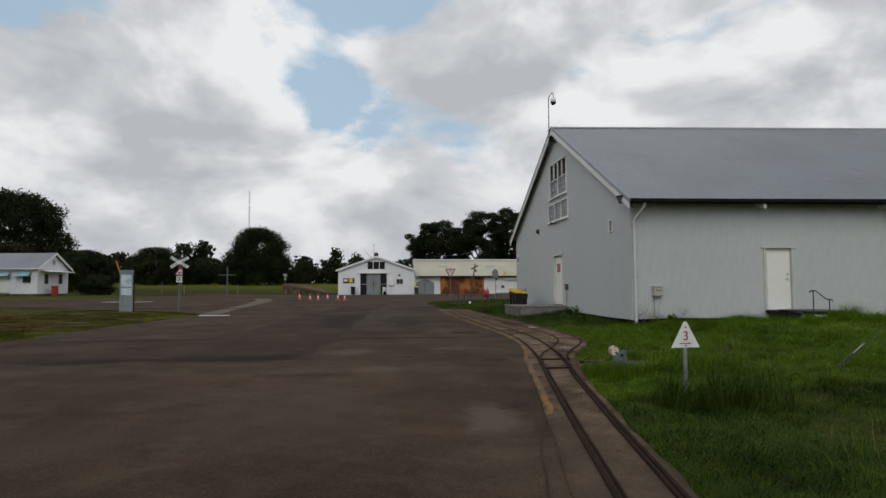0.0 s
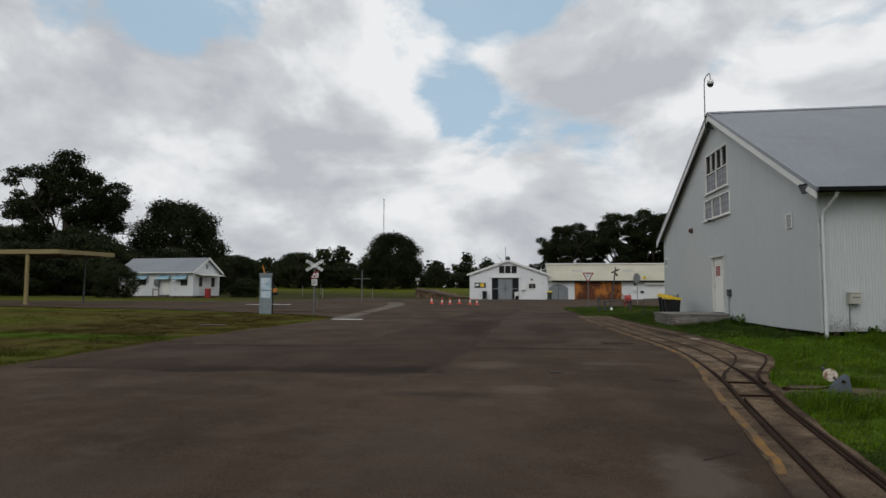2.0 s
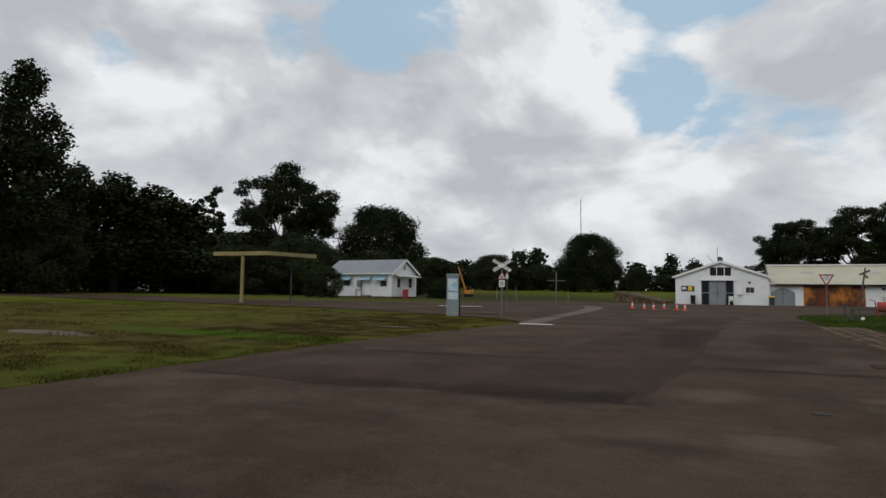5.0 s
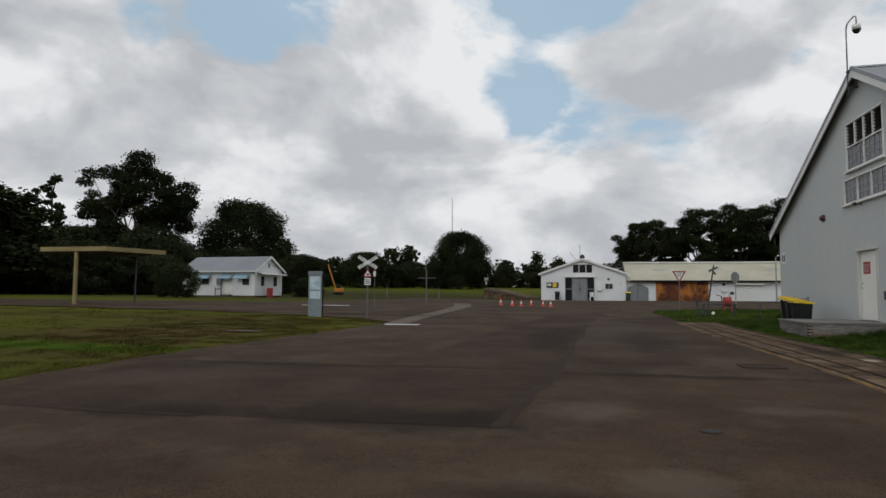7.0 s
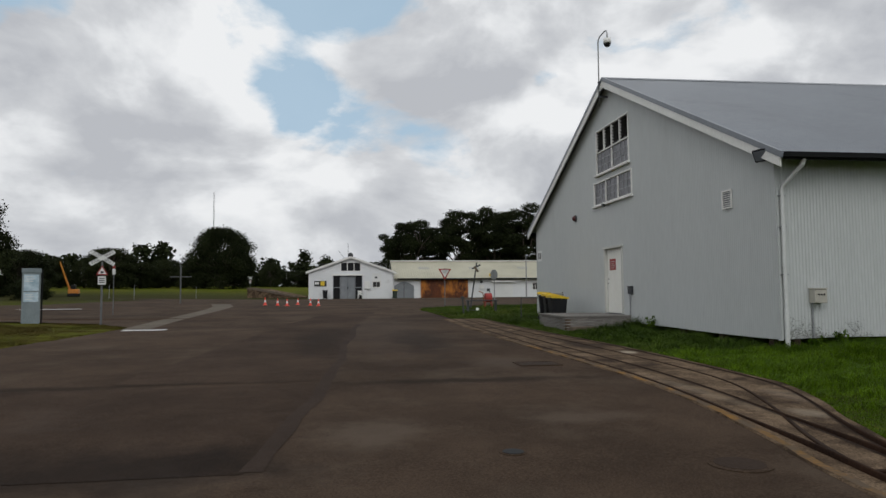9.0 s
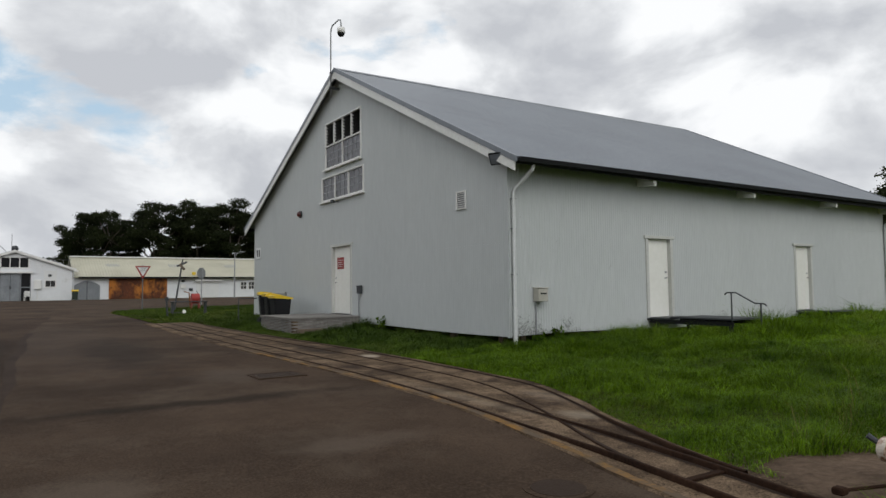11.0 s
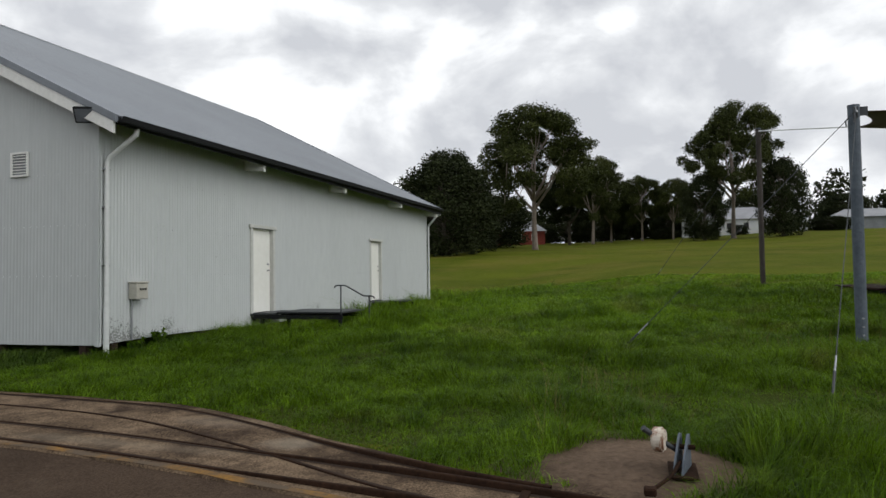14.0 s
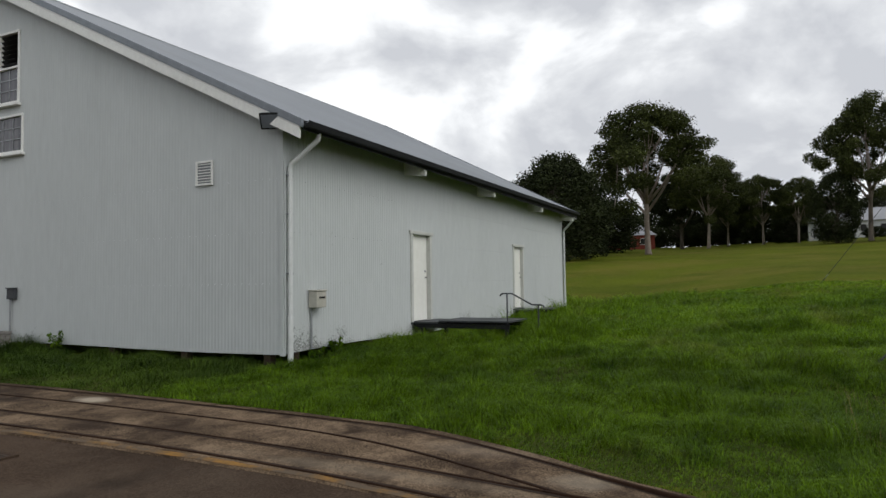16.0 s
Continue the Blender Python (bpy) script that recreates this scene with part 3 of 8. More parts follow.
for row in ((0.15, 24.2, 0.45, 1.6, (0.030, 0.022, 0.017), 0.85), (0.55, 22.2, 0.22, 0.35, (0.42, 0.36, 0.28), 0.8), (-0.1, 20.0, 0.5, 0.5, (0.035, 0.024, 0.017), 0.6), (-0.45, 20.9, 0.30, 0.5, (0.030, 0.020, 0.015), 0.85),
            (0.35, 17.0, 0.25, 0.6, (0.26, 0.21, 0.16), 0.3), (-0.6, 17.5, 0.15, 1.6, (0.24, 0.20, 0.15), 0.3), (-0.2, 15.9, 0.22, 0.3, (0.36, 0.31, 0.24), 0.35), (-2.7, 5.5, 1.6, 6.5, (0.072, 0.054, 0.041), 0.75)):
    stain(CONCRETE, *row)
tagged(band("road", ASPHALT, -40, 92.0, 0.33, ragged(ROAD_LEFT, 1.0, 0.18), lambda y: strip_left(y) + 0.06 if y < 34 else lerp(y, ROAD_RIGHT), 0.02, 40), "worn dark brown asphalt yard and access road", "road", kind="structure")
tagged(band("track_slab", CONCRETE, -20, 36, 0.33, strip_left, lambda y: strip_right(y) + 0.05 * noise.noise(Vector((y * 1.3, 8, 0))), 0.034, 8, thick=0.06), "stained brown concrete slab carrying narrow-gauge rails", "pavement", kind="structure")
tagged(band("edge_line", YELLOW_WORN, 8.8, 26, 0.25, lambda y: strip_left(y) + 0.02 + 0.04 * noise.noise(Vector((y * 2, 1, 0))), lambda y: strip_left(y) + 0.10 + 0.04 * noise.noise(Vector((y * 2, 4, 0))), 0.039, 1), "worn yellow painted line on the concrete slab", "road marking", kind="structure")


def seam(x0, y0, x1, y1, wide, mat=TAR, lift=0.025, name="tar_seam", label="dark bitumen seam across the asphalt"):
    n = max(2, int(math.hypot(x1 - x0, y1 - y0) / 0.5))
    d = Vector((x1 - x0, y1 - y0, 0)).normalized()
    s = Vector((-d.y, d.x, 0))
    verts, faces = [], []
    for i in range(n + 1):
        f = i / n
        p = Vector((x0 + (x1 - x0) * f, y0 + (y1 - y0) * f, 0))
        p += s * 0.10 * noise.noise(p * 0.7)
        w = wide * (0.75 + 0.5 * abs(noise.noise(p * 1.3)))
        for sgn in (-1, 1):
            q = p + s * sgn * w / 2
            verts.append((q.x, q.y, ground(q.x, q.y) + lift))
    faces = [(2 * i, 2 * i + 1, 2 * i + 3, 2 * i + 2) for i in range(n)]
    tagged(arrays(name, verts, faces, mat), label, "road marking", kind="structure")


def path_seam(points, wide):
    for (a, b), (c, d) in zip(points, points[1:]):
        seam(a, b, c, d, wide)


OVERLAY = material("darker_asphalt_overlay", (0.0295, 0.0196, 0.0136), (0.0690, 0.0470, 0.0330), 0.92, 55, 0.3, 0.8, soft=0.075, dirt=(0.074, 0.056, 0.045), dirt_at=(0.55, 0.85), dirt_scale=0.5, spec=0.06, mottle=0.74)
for row in ((-7.0, 14.8, 2.1, 0.9, (0.012, 0.0095, 0.0085), 0.65), (-10.0, 14.7, 1.6, 0.7, (0.014, 0.011, 0.0095), 0.5), (-9.5, 19.3, 4.5, 0.30, (0.018, 0.0135, 0.010), 0.75), (-11.6, 17.2, 1.6, 1.2, (0.075, 0.057, 0.044), 0.5), (-5.8, 27.0, 1.0, 5.0, (0.018, 0.014, 0.011), 0.6)):
    stain(OVERLAY, *row)
tagged(band("asphalt_overlay", OVERLAY, 14.55, 19.0, 0.3, lambda y: -13.3 + 0.1 * noise.noise(Vector((y, 3, 0))), lambda y: lerp(y, ((14.5, -6.0), (19, -5.55))) + 0.08 * noise.noise(Vector((y * 2, 5, 0))), 0.024, 12), "slightly darker resurfaced strip of asphalt", "road", kind="structure")
tagged(band("asphalt_overlay", OVERLAY, 19.3, 44.0, 0.4, lambda y: lerp(y, ((19, -8.6), (33, -7.4), (44, -6.0))) + 0.1 * noise.noise(Vector((y, 8, 0))), lambda y: lerp(y, ((19, -5.55), (33, -4.85), (44, -3.7))) + 0.08 * noise.noise(Vector((y * 2, 5, 0))), 0.024, 6), "slightly darker resurfaced strip of asphalt", "road", kind="structure")
path_seam(((-4.8, 33.2), (-5.5, 19.2), (-5.95, 14.6)), 0.20)
path_seam(((-2.24, 9.95), (-2.60, 8.4), (-2.95, 7.1), (-3.21, 5.9), (-3.6, 4.3)), 0.028)
path_seam(((-13.3, 14.6), (-9.4, 14.5)), 0.12)
path_seam(((-2.9, 9.2), (-2.55, 9.5), (-2.35, 10.1)), 0.03)


def patch(cx, cy, rx, ry, mat, lift, name, label, seed):
    """An uneven flat patch with a broken outline."""
    verts = [(cx, cy, ground(cx, cy) + lift)]
    n = 40
    for i in range(n):
        a = 2 * math.pi * i / n
        k = 1 + 0.35 * noise.noise(Vector((math.cos(a) * 1.6, math.sin(a) * 1.6, seed))) + 0.15 * noise.noise(Vector((math.cos(a) * 5, math.sin(a) * 5, seed)))
        x, y = cx + rx * k * math.cos(a), cy + ry * k * math.sin(a)
        verts.append((x, y, ground(x, y) + lift * (1 if lift < 0.05 else -0.1)))
    faces = [(0, 1 + i, 1 + (i + 1) % n) for i in range(n)]
    tagged(arrays(name, verts, faces, mat), label, "road marking", kind="structure")


patch(-22.2, 18.6, 1.7, 0.6, STRIP, 0.05, "bare_patch", "pale bare patch in the mown grass", 4.0)
patch(-17.6, 10.6, 1.0, 0.5, SOIL, 0.03, "bare_patch", "bare soil patch in the mown grass", 5.0)
patch(-15.6, 27.0, 0.7, 0.3, SOIL, 0.03, "bare_patch", "bare soil patch in the mown grass", 6.0)
patch(-0.02, 13.0, 1.12, 1.02, SOIL, 0.066, "bare_soil_pad", "bare trampled soil round the points lever", 9.0)
patch(3.2, 38.2, 1.6, 0.25, KERB, 0.03, "bare_patch", "pale bare patch beside the grass island", 11.0)


def build_manhole(x, y, r):
    z = ground(x, y) + 0.022
    t = thing("manhole_cover", (x, y, z), "round cast-iron manhole cover set in the asphalt", "manhole cover")
    bm = fresh()
    bmesh.ops.create_cone(bm, cap_ends=True, segments=28, radius1=r, radius2=r, depth=0.010, matrix=Matrix.Translation((x, y, z)))
    part("ring", bm, ASPHALT, t)
    bm = fresh()
    bmesh.ops.create_cone(bm, cap_ends=True, segments=28, radius1=r * 0.8, radius2=r * 0.78, depth=0.012, matrix=Matrix.Translation((x, y, z + 0.003)))
    part("lid", bm, GUTTER if r < 0.2 else TAR, t)


build_manhole(-2.1, 14.2, 0.25)
build_manhole(-3.79, 14.86, 0.12)


def build_grate(x, y):
    z = ground(x, y) + 0.025
    w, d, e = 0.38, 0.30, 0.04
    t = thing("drain_grate", (x, y, z), "rectangular steel drain grate in the asphalt", "drain grate")
    part("frame", boxes(((x - w, y - d, z - 0.01), (x + w, y - d + e, z + 0.010)), ((x - w, y + d - e, z - 0.01), (x + w, y + d, z + 0.010)), ((x - w, y - d + e, z - 0.01), (x - w + e, y + d - e, z + 0.010)), ((x + w - e, y - d + e, z - 0.01), (x + w, y + d - e, z + 0.010))), OVERLAY, t)
    part("sump", boxes(((x - w + e, y - d + e, z - 0.012), (x + w - e, y + d - e, z - 0.002))), GUTTER, t)
    for i in range(11):
        xx = x - w + e + 0.035 + 0.063 * i
        part("slat", boxes(((xx - 0.018, y - d + e, z - 0.01), (xx + 0.018, y + d - e, z + 0.006))), PALE_ASPHALT, t)


build_grate(-1.83, 20.75)


def rail_mesh(name, f, y0, y1, label, step=0.4, flush=False):
    """A flat-bottomed rail set in the slab: head, web and foot along a curve."""
    wide = 0.55 if name == "check_rail" else 1.0
    prof = [(u * wide, h) for u, h in ((-0.020, 0.0), (-0.020, 0.032), (-0.015, 0.038), (0.015, 0.038), (0.020, 0.032), (0.020, 0.0))]
    n = max(2, round((y1 - y0) / step))
    verts, faces = [], []
    for j in range(n + 1):
        y = y0 + (y1 - y0) * j / n
        x, dx = f(y), (f(y + 0.1) - f(y - 0.1)) / 0.2
        s = Vector((1, -dx)).normalized()
        slim = 0.62 if flush else lerp(y, ((14.8, 1.0), (16.2, 0.66)))
        for u, h in prof:
            u *= slim
            verts.append((x + s.x * u, y + s.y * u, ground(x, y) + 0.028 + h * (0.42 if flush else lerp(y, ((11.6, 0.75), (12.4, 1.35), (14.6, 1.35), (16.2, 0.45))))))
    k = len(prof)
    for j in range(n):
        for i in range(k - 1):
            faces.append((j * k + i, j * k + i + 1, (j + 1) * k + i + 1, (j + 1) * k + i))
    return tagged(arrays(name, verts, faces, RAIL), label, "rail", "narrow-gauge rails")


LINE = "worn brown steel rail set in the concrete slab"
rail_mesh("rail", rail1, -20, 44, LINE)
rail_mesh("rail", lambda y: rail1(y) + GAUGE, -20, 44, LINE)
rail_mesh("rail", rail3, 13.4, 34, LINE, 0.25, True)
rail_mesh("rail", rail4, 13.6, 34, LINE, 0.25)
rail_mesh("check_rail", lambda y: rail1(y) + 0.062, -20, 12.2, "thin dark check rail beside the running rail")
rail_mesh("check_rail", lambda y: rail1(y) + GAUGE - 0.062, -20, 12.2, "thin dark check rail beside the running rail")


def flange_gap(f, y0, y1):
    tagged(band("flangeway", TAR, y0, y1, 0.4, lambda y: f(y) - lerp(y, ((14, 0.034), (16, 0.020))), lambda y: f(y) + lerp(y, ((14, 0.034), (16, 0.020))), 0.0375, 1), "dark grimy groove along the rail", "rail groove", kind="structure")


flange_gap(lambda y: rail1(y) + 0.03, -20, 36)
flange_gap(lambda y: rail1(y) + GAUGE - 0.03, -20, 36)
flange_gap(lambda y: rail3(y) + 0.02, 14.2, 34)
flange_gap(lambda y: rail4(y) - 0.02, 14.4, 34)
for yy in (13.75, 12.55):
    z = ground(-1.1, yy) + 0.04
    a = rail1(yy)
    solid("stretcher_bar", boxes(((a + 0.03, yy - 0.03, z), (a + GAUGE - 0.03, yy + 0.03, z + 0.02)), bevel=0.004), RAIL, "rusty flat steel stretcher bar between the rails", "stretcher bar", "points stretcher bars", at=(a, yy, z))


# ---- points lever ----
def build_lever():
    x, y = -0.14, 12.74
    z = ground(x, y) + 0.06
    t = thing("points_lever", (x, y, z), "grey steel railway points lever with a white weight on bare soil", "points lever")
    part("base_plate", boxes(((x - 0.20, y - 0.10, z), (x + 0.20, y + 0.10, z + 0.014)), bevel=0.004), RAIL, t)
    turn = Matrix.Translation((x, y, 0)) @ Matrix.Rotation(radians(-14), 4, "Z") @ Matrix.Translation((-x, -y, 0))
    for s in (-0.034, 0.024):
        bm = fresh()
        extruded(bm, [(x - 0.16, y + s, z + 0.012), (x + 0.15, y + s, z + 0.012), (x + 0.13, y + s, z + 0.12), (x + 0.11, y + s, z + 0.25), (x + 0.05, y + s, z + 0.26), (x - 0.10, y + s, z + 0.11)], (0, 0.014, 0))
        bmesh.ops.transform(bm, matrix=turn, verts=bm.verts)
        part("cheek_plate", bm, BLUE_STEEL, t)
    part("pivot", tube(fresh(), [(x + 0.03, y - 0.09, z + 0.17), (x + 0.03, y + 0.10, z + 0.17)], 0.018, 10), RAIL, t)
    part("arm", tube(fresh(), [(x + 0.04, y + 0.02, z + 0.13), (x - 0.04, y + 0.16, z + 0.23), (x - 0.10, y + 0.27, z + 0.32)], [0.018, 0.018, 0.022], 8), DARK_STEEL, t, "dark steel throw arm")
    bm = fresh()
    c = Vector((x - 0.04, y + 0.16, z + 0.23))
    bmesh.ops.create_cone(bm, cap_ends=True, segments=22, radius1=0.088, radius2=0.088, depth=0.085, matrix=Matrix.Translation(c) @ Euler((radians(88), 0, radians(-14))).to_matrix().to_4x4())
    bmesh.ops.bevel(bm, geom=[e for e in bm.edges if len(e.link_faces) == 2 and e.calc_face_angle() > 1], offset=0.014, segments=2, affect="EDGES")
    part("weight", bm, material("chipped_white_paint", (0.46, 0.40, 0.33), (0.68, 0.62, 0.53), 0.6, 25, 5, 0.2, dirt=(0.22, 0.10, 0.05), dirt_at=(0.47, 0.60), dirt_scale=14), t, "round weight in chipped white paint")
    part("rod", tube(fresh(), [(x - 0.08, y + 0.02, z + 0.09), (x - 0.28, y + 0.09, z + 0.04), (x - 0.58, y + 0.22, z + 0.03)], 0.013, 8), RAIL, t)
    part("rod_end", boxes(((x - 0.64, y + 0.19, z + 0.005), (x - 0.56, y + 0.27, z + 0.055)), bevel=0.01), RAIL, t)


build_lever()


# ---- the corrugated shed ----
X0, X1, Y0, Y1 = 3.7, 21.4, 21.8, 39.4
BASE, EAVE = 0.57, 4.42
MID = 30.35
PITCH = 0.495
FAR_SIDE = (Y1 - MID) / (MID - Y0)  # the slope away from the grass is a little longer


def gable_top(y):
    return EAVE + 0.20 + PITCH * (MID - Y0 - abs(y - MID) / (FAR_SIDE if y > MID else 1.0)) - 0.02


def cut(spans, lo, hi):
    out = []
    for a, b in spans:
        if hi <= a or lo >= b:
            out.append((a, b))
        else:
            if lo > a:
                out.append((a, lo))
            if hi < b:
                out.append((hi, b))
    return out


def corrugated(origin, along, outward, width, top, bottom, holes=(), pitch=0.076, amp=0.0088, samples=4):
    """A wall of wavy sheet; holes are (u0, u1, z0, z1)."""
    edges = sorted({0.0, width, *(u for h in holes for u in h[:2])})
    us = []
    for a, b in zip(edges, edges[1:]):
        n = max(1, round((b - a) / (pitch / samples)))
        us += [a + (b - a) * i / n for i in range(n)]
    us.append(width)
    origin, along, outward = Vector(origin), Vector(along), Vector(outward)
    verts, faces = [], []
    for ua, ub in zip(us, us[1:]):
        mid = (ua + ub) / 2
        lo, hi = bottom(mid), top(mid)
        zs = [(lo, hi)]
        for h in holes:
            if h[0] < mid < h[1]:
                zs = cut(zs, h[2], h[3])
        for a, b in zs:
            k = len(verts)
            for u, z_end in ((ua, 0), (ub, 0), (ub, 1), (ua, 1)):
                za = bottom(u) if a == lo else a
                zb = top(u) if b == hi else b
                p = origin + along * u + outward * amp * math.sin(2 * math.pi * u / pitch)
                verts.append((p.x, p.y, zb if z_end else za))
            faces.append((k, k + 1, k + 2, k + 3))
    return verts, faces


def merged(name, data, mat, parent, label="", dist=0.0005):
    bm = fresh()
    vs = [bm.verts.new(v) for v in data[0]]
    for f in data[1]:
        bm.faces.new([vs[i] for i in f])
    bmesh.ops.remove_doubles(bm, verts=bm.verts, dist=dist)
    return part(name, bm, mat, parent, label, smooth=True)


SIDE_DOORS = ((8.20, 9.22), (15.22, 16.24))
GD = (29.58, 31.08, 0.84, 3.08)  # gable door: y0, y1, z0, z1
WIN_UP = (28.88, 31.64, 5.72, 7.33)
WIN_LO = (28.72, 31.93, 4.63, 5.48)


def mouldy(mat, top, low):
    """A copy of a paint with black mould specks near the foot of the sheets."""
    m = mat.copy()
    m.name = "mould_specked_sheet"
    t = m.node_tree
    bsdf = t.nodes["Principled BSDF"]
    old = bsdf.inputs["Base Color"].links[0].from_socket
    geo = t.nodes.new("ShaderNodeNewGeometry")
    sep = t.nodes.new("ShaderNodeSeparateXYZ")
    link(t, geo.outputs["Position"], sep.inputs[0])
    a = node(t, "ShaderNodeTexNoise", Scale=34.0, Detail=7.0, Roughness=0.7)
    b = node(t, "ShaderNodeTexNoise", Scale=1.3, Detail=5.0, Roughness=0.7)
    for n in (a, b):
        link(t, geo.outputs["Position"], n.inputs["Vector"])
    reach = maths(t, "MULTIPLY", maths(t, "SUBTRACT", top, sep.outputs["Z"]), 1 / (top - low), True)
    f = maths(t, "ADD", maths(t, "MULTIPLY", a.outputs["Fac"], 0.6), maths(t, "MULTIPLY", b.outputs["Fac"], 0.5))
    f = maths(t, "ADD", f, maths(t, "MULTIPLY", reach, 0.16))
    k = ramp(t, f, [(0.69, (0, 0, 0)), (0.74, (0.7, 0.7, 0.7))])
    link(t, mixed(t, k, old, (0.06, 0.06, 0.045)), bsdf.inputs["Base Color"])
    return m


SHEET_MOULD = mouldy(SHEET_WALL, 1.15, 0.55)


def build_shed():
    t = thing("corrugated_shed", (X0, Y0, BASE), "large pale grey corrugated-iron gabled shed with a blue-grey roof", "shed")
    holes_side = [(a - X0, b - X0, 0.83, 2.90) for a, b in SIDE_DOORS]
    merged("wall", corrugated((X0, Y0, 0), (1, 0, 0), (0, -1, 0), X1 - X0, lambda u: EAVE + 0.1, lambda u: BASE + 0.03 * math.sin(u * 0.9), holes_side), SHEET_MOULD, t)
    holes_gable = [(Y1 - b, Y1 - a, lo, hi) for a, b, lo, hi in (GD, WIN_UP, WIN_LO)]
    merged("wall", corrugated((X0, Y1, 0), (0, -1, 0), (-1, 0, 0), Y1 - Y0, lambda u: gable_top(Y1 - u), lambda u: BASE + 0.005 + 0.02 * math.sin(u * 0.7), holes_gable, amp=0.0036), SHEET_WALL, t)
    merged("wall", corrugated((X1, Y0, 0), (0, 1, 0), (1, 0, 0), Y1 - Y0, lambda u: gable_top(Y0 + u), lambda u: BASE), SHEET_WALL, t)
    merged("wall", corrugated((X1, Y1, 0), (-1, 0, 0), (0, 1, 0), X1 - X0, lambda u: EAVE + 0.1, lambda u: BASE), SHEET_WALL, t)
    # inner lining in a near-black that stands for the unlit room, floor
    for nm, org, al, out, w, top, holes in (
        ("lining", (X0 + 0.1, Y0 + 0.1, 0), (1, 0, 0), (0, -1, 0), X1 - X0 - 0.2, lambda u: EAVE, [(a - X0 - 0.1, b - X0 - 0.1, 0.83, 2.90) for a, b in SIDE_DOORS]),
        ("lining", (X0 + 0.1, Y1 - 0.1, 0), (0, -1, 0), (-1, 0, 0), Y1 - Y0 - 0.2, lambda u: gable_top(Y1 - 0.1 - u) - 0.1, [(Y1 - 0.1 - b, Y1 - 0.1 - a, lo, hi) for a, b, lo, hi in (GD, WIN_UP, WIN_LO)]),
    ):
        merged(nm, corrugated(org, al, out, w, top, lambda u: BASE + 0.1, holes, pitch=0.5, amp=0.0, samples=1), INTERIOR, t)
    # added dark screen, hides the bright interior so the gable windows stay dark
    part("unseen_backing", boxes(((X0 + 0.9, Y0 + 0.2, 0.83), (X0 + 1.0, Y1 - 0.2, EAVE)), ((X0 + 0.9, MID - 6.5, EAVE), (X0 + 1.0, MID + 6.5, EAVE + 1.2)), ((X0 + 0.9, MID - 3.8, EAVE + 1.2), (X0 + 1.0, MID + 3.8, EAVE + 2.6))), INTERIOR, t)
    part("floor_slab", boxes(((X0 + 0.12, Y0 + 0.12, BASE + 0.05), (X1 - 0.12, Y1 - 0.12, 0.82))), INTERIOR, t)
    # stumps under the wall
    for i in range(5):
        yy = Y0 + 0.35 + 1.9 * i
        part("stump", boxes(((X0 + 0.02, yy - 0.07, ground(X0, yy) - 0.15), (X0 + 0.16, yy + 0.07, BASE + 0.02))), TAR, t)
    for i in range(8):
        xx = X0 + 0.4 + 2.4 * i
        part("stump", boxes(((xx - 0.07, Y0 + 0.03, ground(xx, Y0) - 0.15), (xx + 0.07, Y0 + 0.17, BASE + 0.02))), TAR, t)
    # roof: two wavy slopes over the gable overhang, a little higher at the far end
    def sag(x, d):
        return (x - X0) / (X1 - X0) * (0.27 - 0.017 * d)
    over, reach = 0.26, 0.60
    for sgn in (-1, 1):
        n = round((X1 - X0 + 2 * over) / (0.076 / 4))
        verts, faces = [], []
        for i in range(n + 1):
            x = X0 - over + (X1 - X0 + 2 * over) * i / n
            h = 0.009 * math.sin(2 * math.pi * x / 0.076)
            for d in (0.0, (MID - Y0) * 0.5, MID - Y0 + reach):
                verts.append((x, MID + sgn * d * (FAR_SIDE if sgn > 0 else 1.0), EAVE + 0.24 + PITCH * (MID - Y0 - d) + h + sag(x, d)))
        for i in range(n):
            for j in range(2):
                faces.append((3 * i + j, 3 * i + 3 + j, 3 * i + 4 + j, 3 * i + 1 + j))
        merged("roof", (verts, faces), SHEET_ROOF, t)
    ridge = EAVE + 0.24 + PITCH * (MID - Y0)
    bm = fresh()
    extruded(bm, [(X0 - over, MID - 0.22, ridge - 0.09), (X0 - over, MID, ridge + 0.03), (X0 - over, MID + 0.22, ridge - 0.09), (X0 - over, MID, ridge + 0.012)], (X1 - X0 + 2 * over, 0, 0.27))
    part("ridge_cap", bm, SHEET_ROOF, t)
    # barge boards, with a darker capping
    for xx, dx in ((X0 - over, 0.035), (X1 + over - 0.035, 0.035)):
        for sgn in (-1, 1):
            end = MID - Y0 + reach - 0.05
            def at(d, low, high):
                z = EAVE + 0.24 + PITCH * (MID - Y0 - d) + sag(xx, d)
                y = MID + sgn * d * (FAR_SIDE if sgn > 0 else 1.0)
                return (xx, y, z - low), (xx, y, z - high)
            a0, a1 = at(0.0, 0.06, 0.33)
            b0, b1 = at(end, 0.06, 0.30)
            bm = fresh()
            extruded(bm, [a0, b0, b1, a1], (dx, 0, 0))
            part("barge_board", bm, WHITE, t)
            a0, a1 = at(0.0, -0.035, 0.10)
            b0, b1 = at(end + 0.05, -0.035, 0.10)
            bm = fresh()
            extruded(bm, [Vector(a0) - Vector((0.012, 0, 0)), Vector(b0) - Vector((0.012, 0, 0)), Vector(b1) - Vector((0.012, 0, 0)), Vector(a1) - Vector((0.012, 0, 0))], (dx + 0.024, 0, 0))
            part("barge_capping", bm, SHEET_ROOF, t)
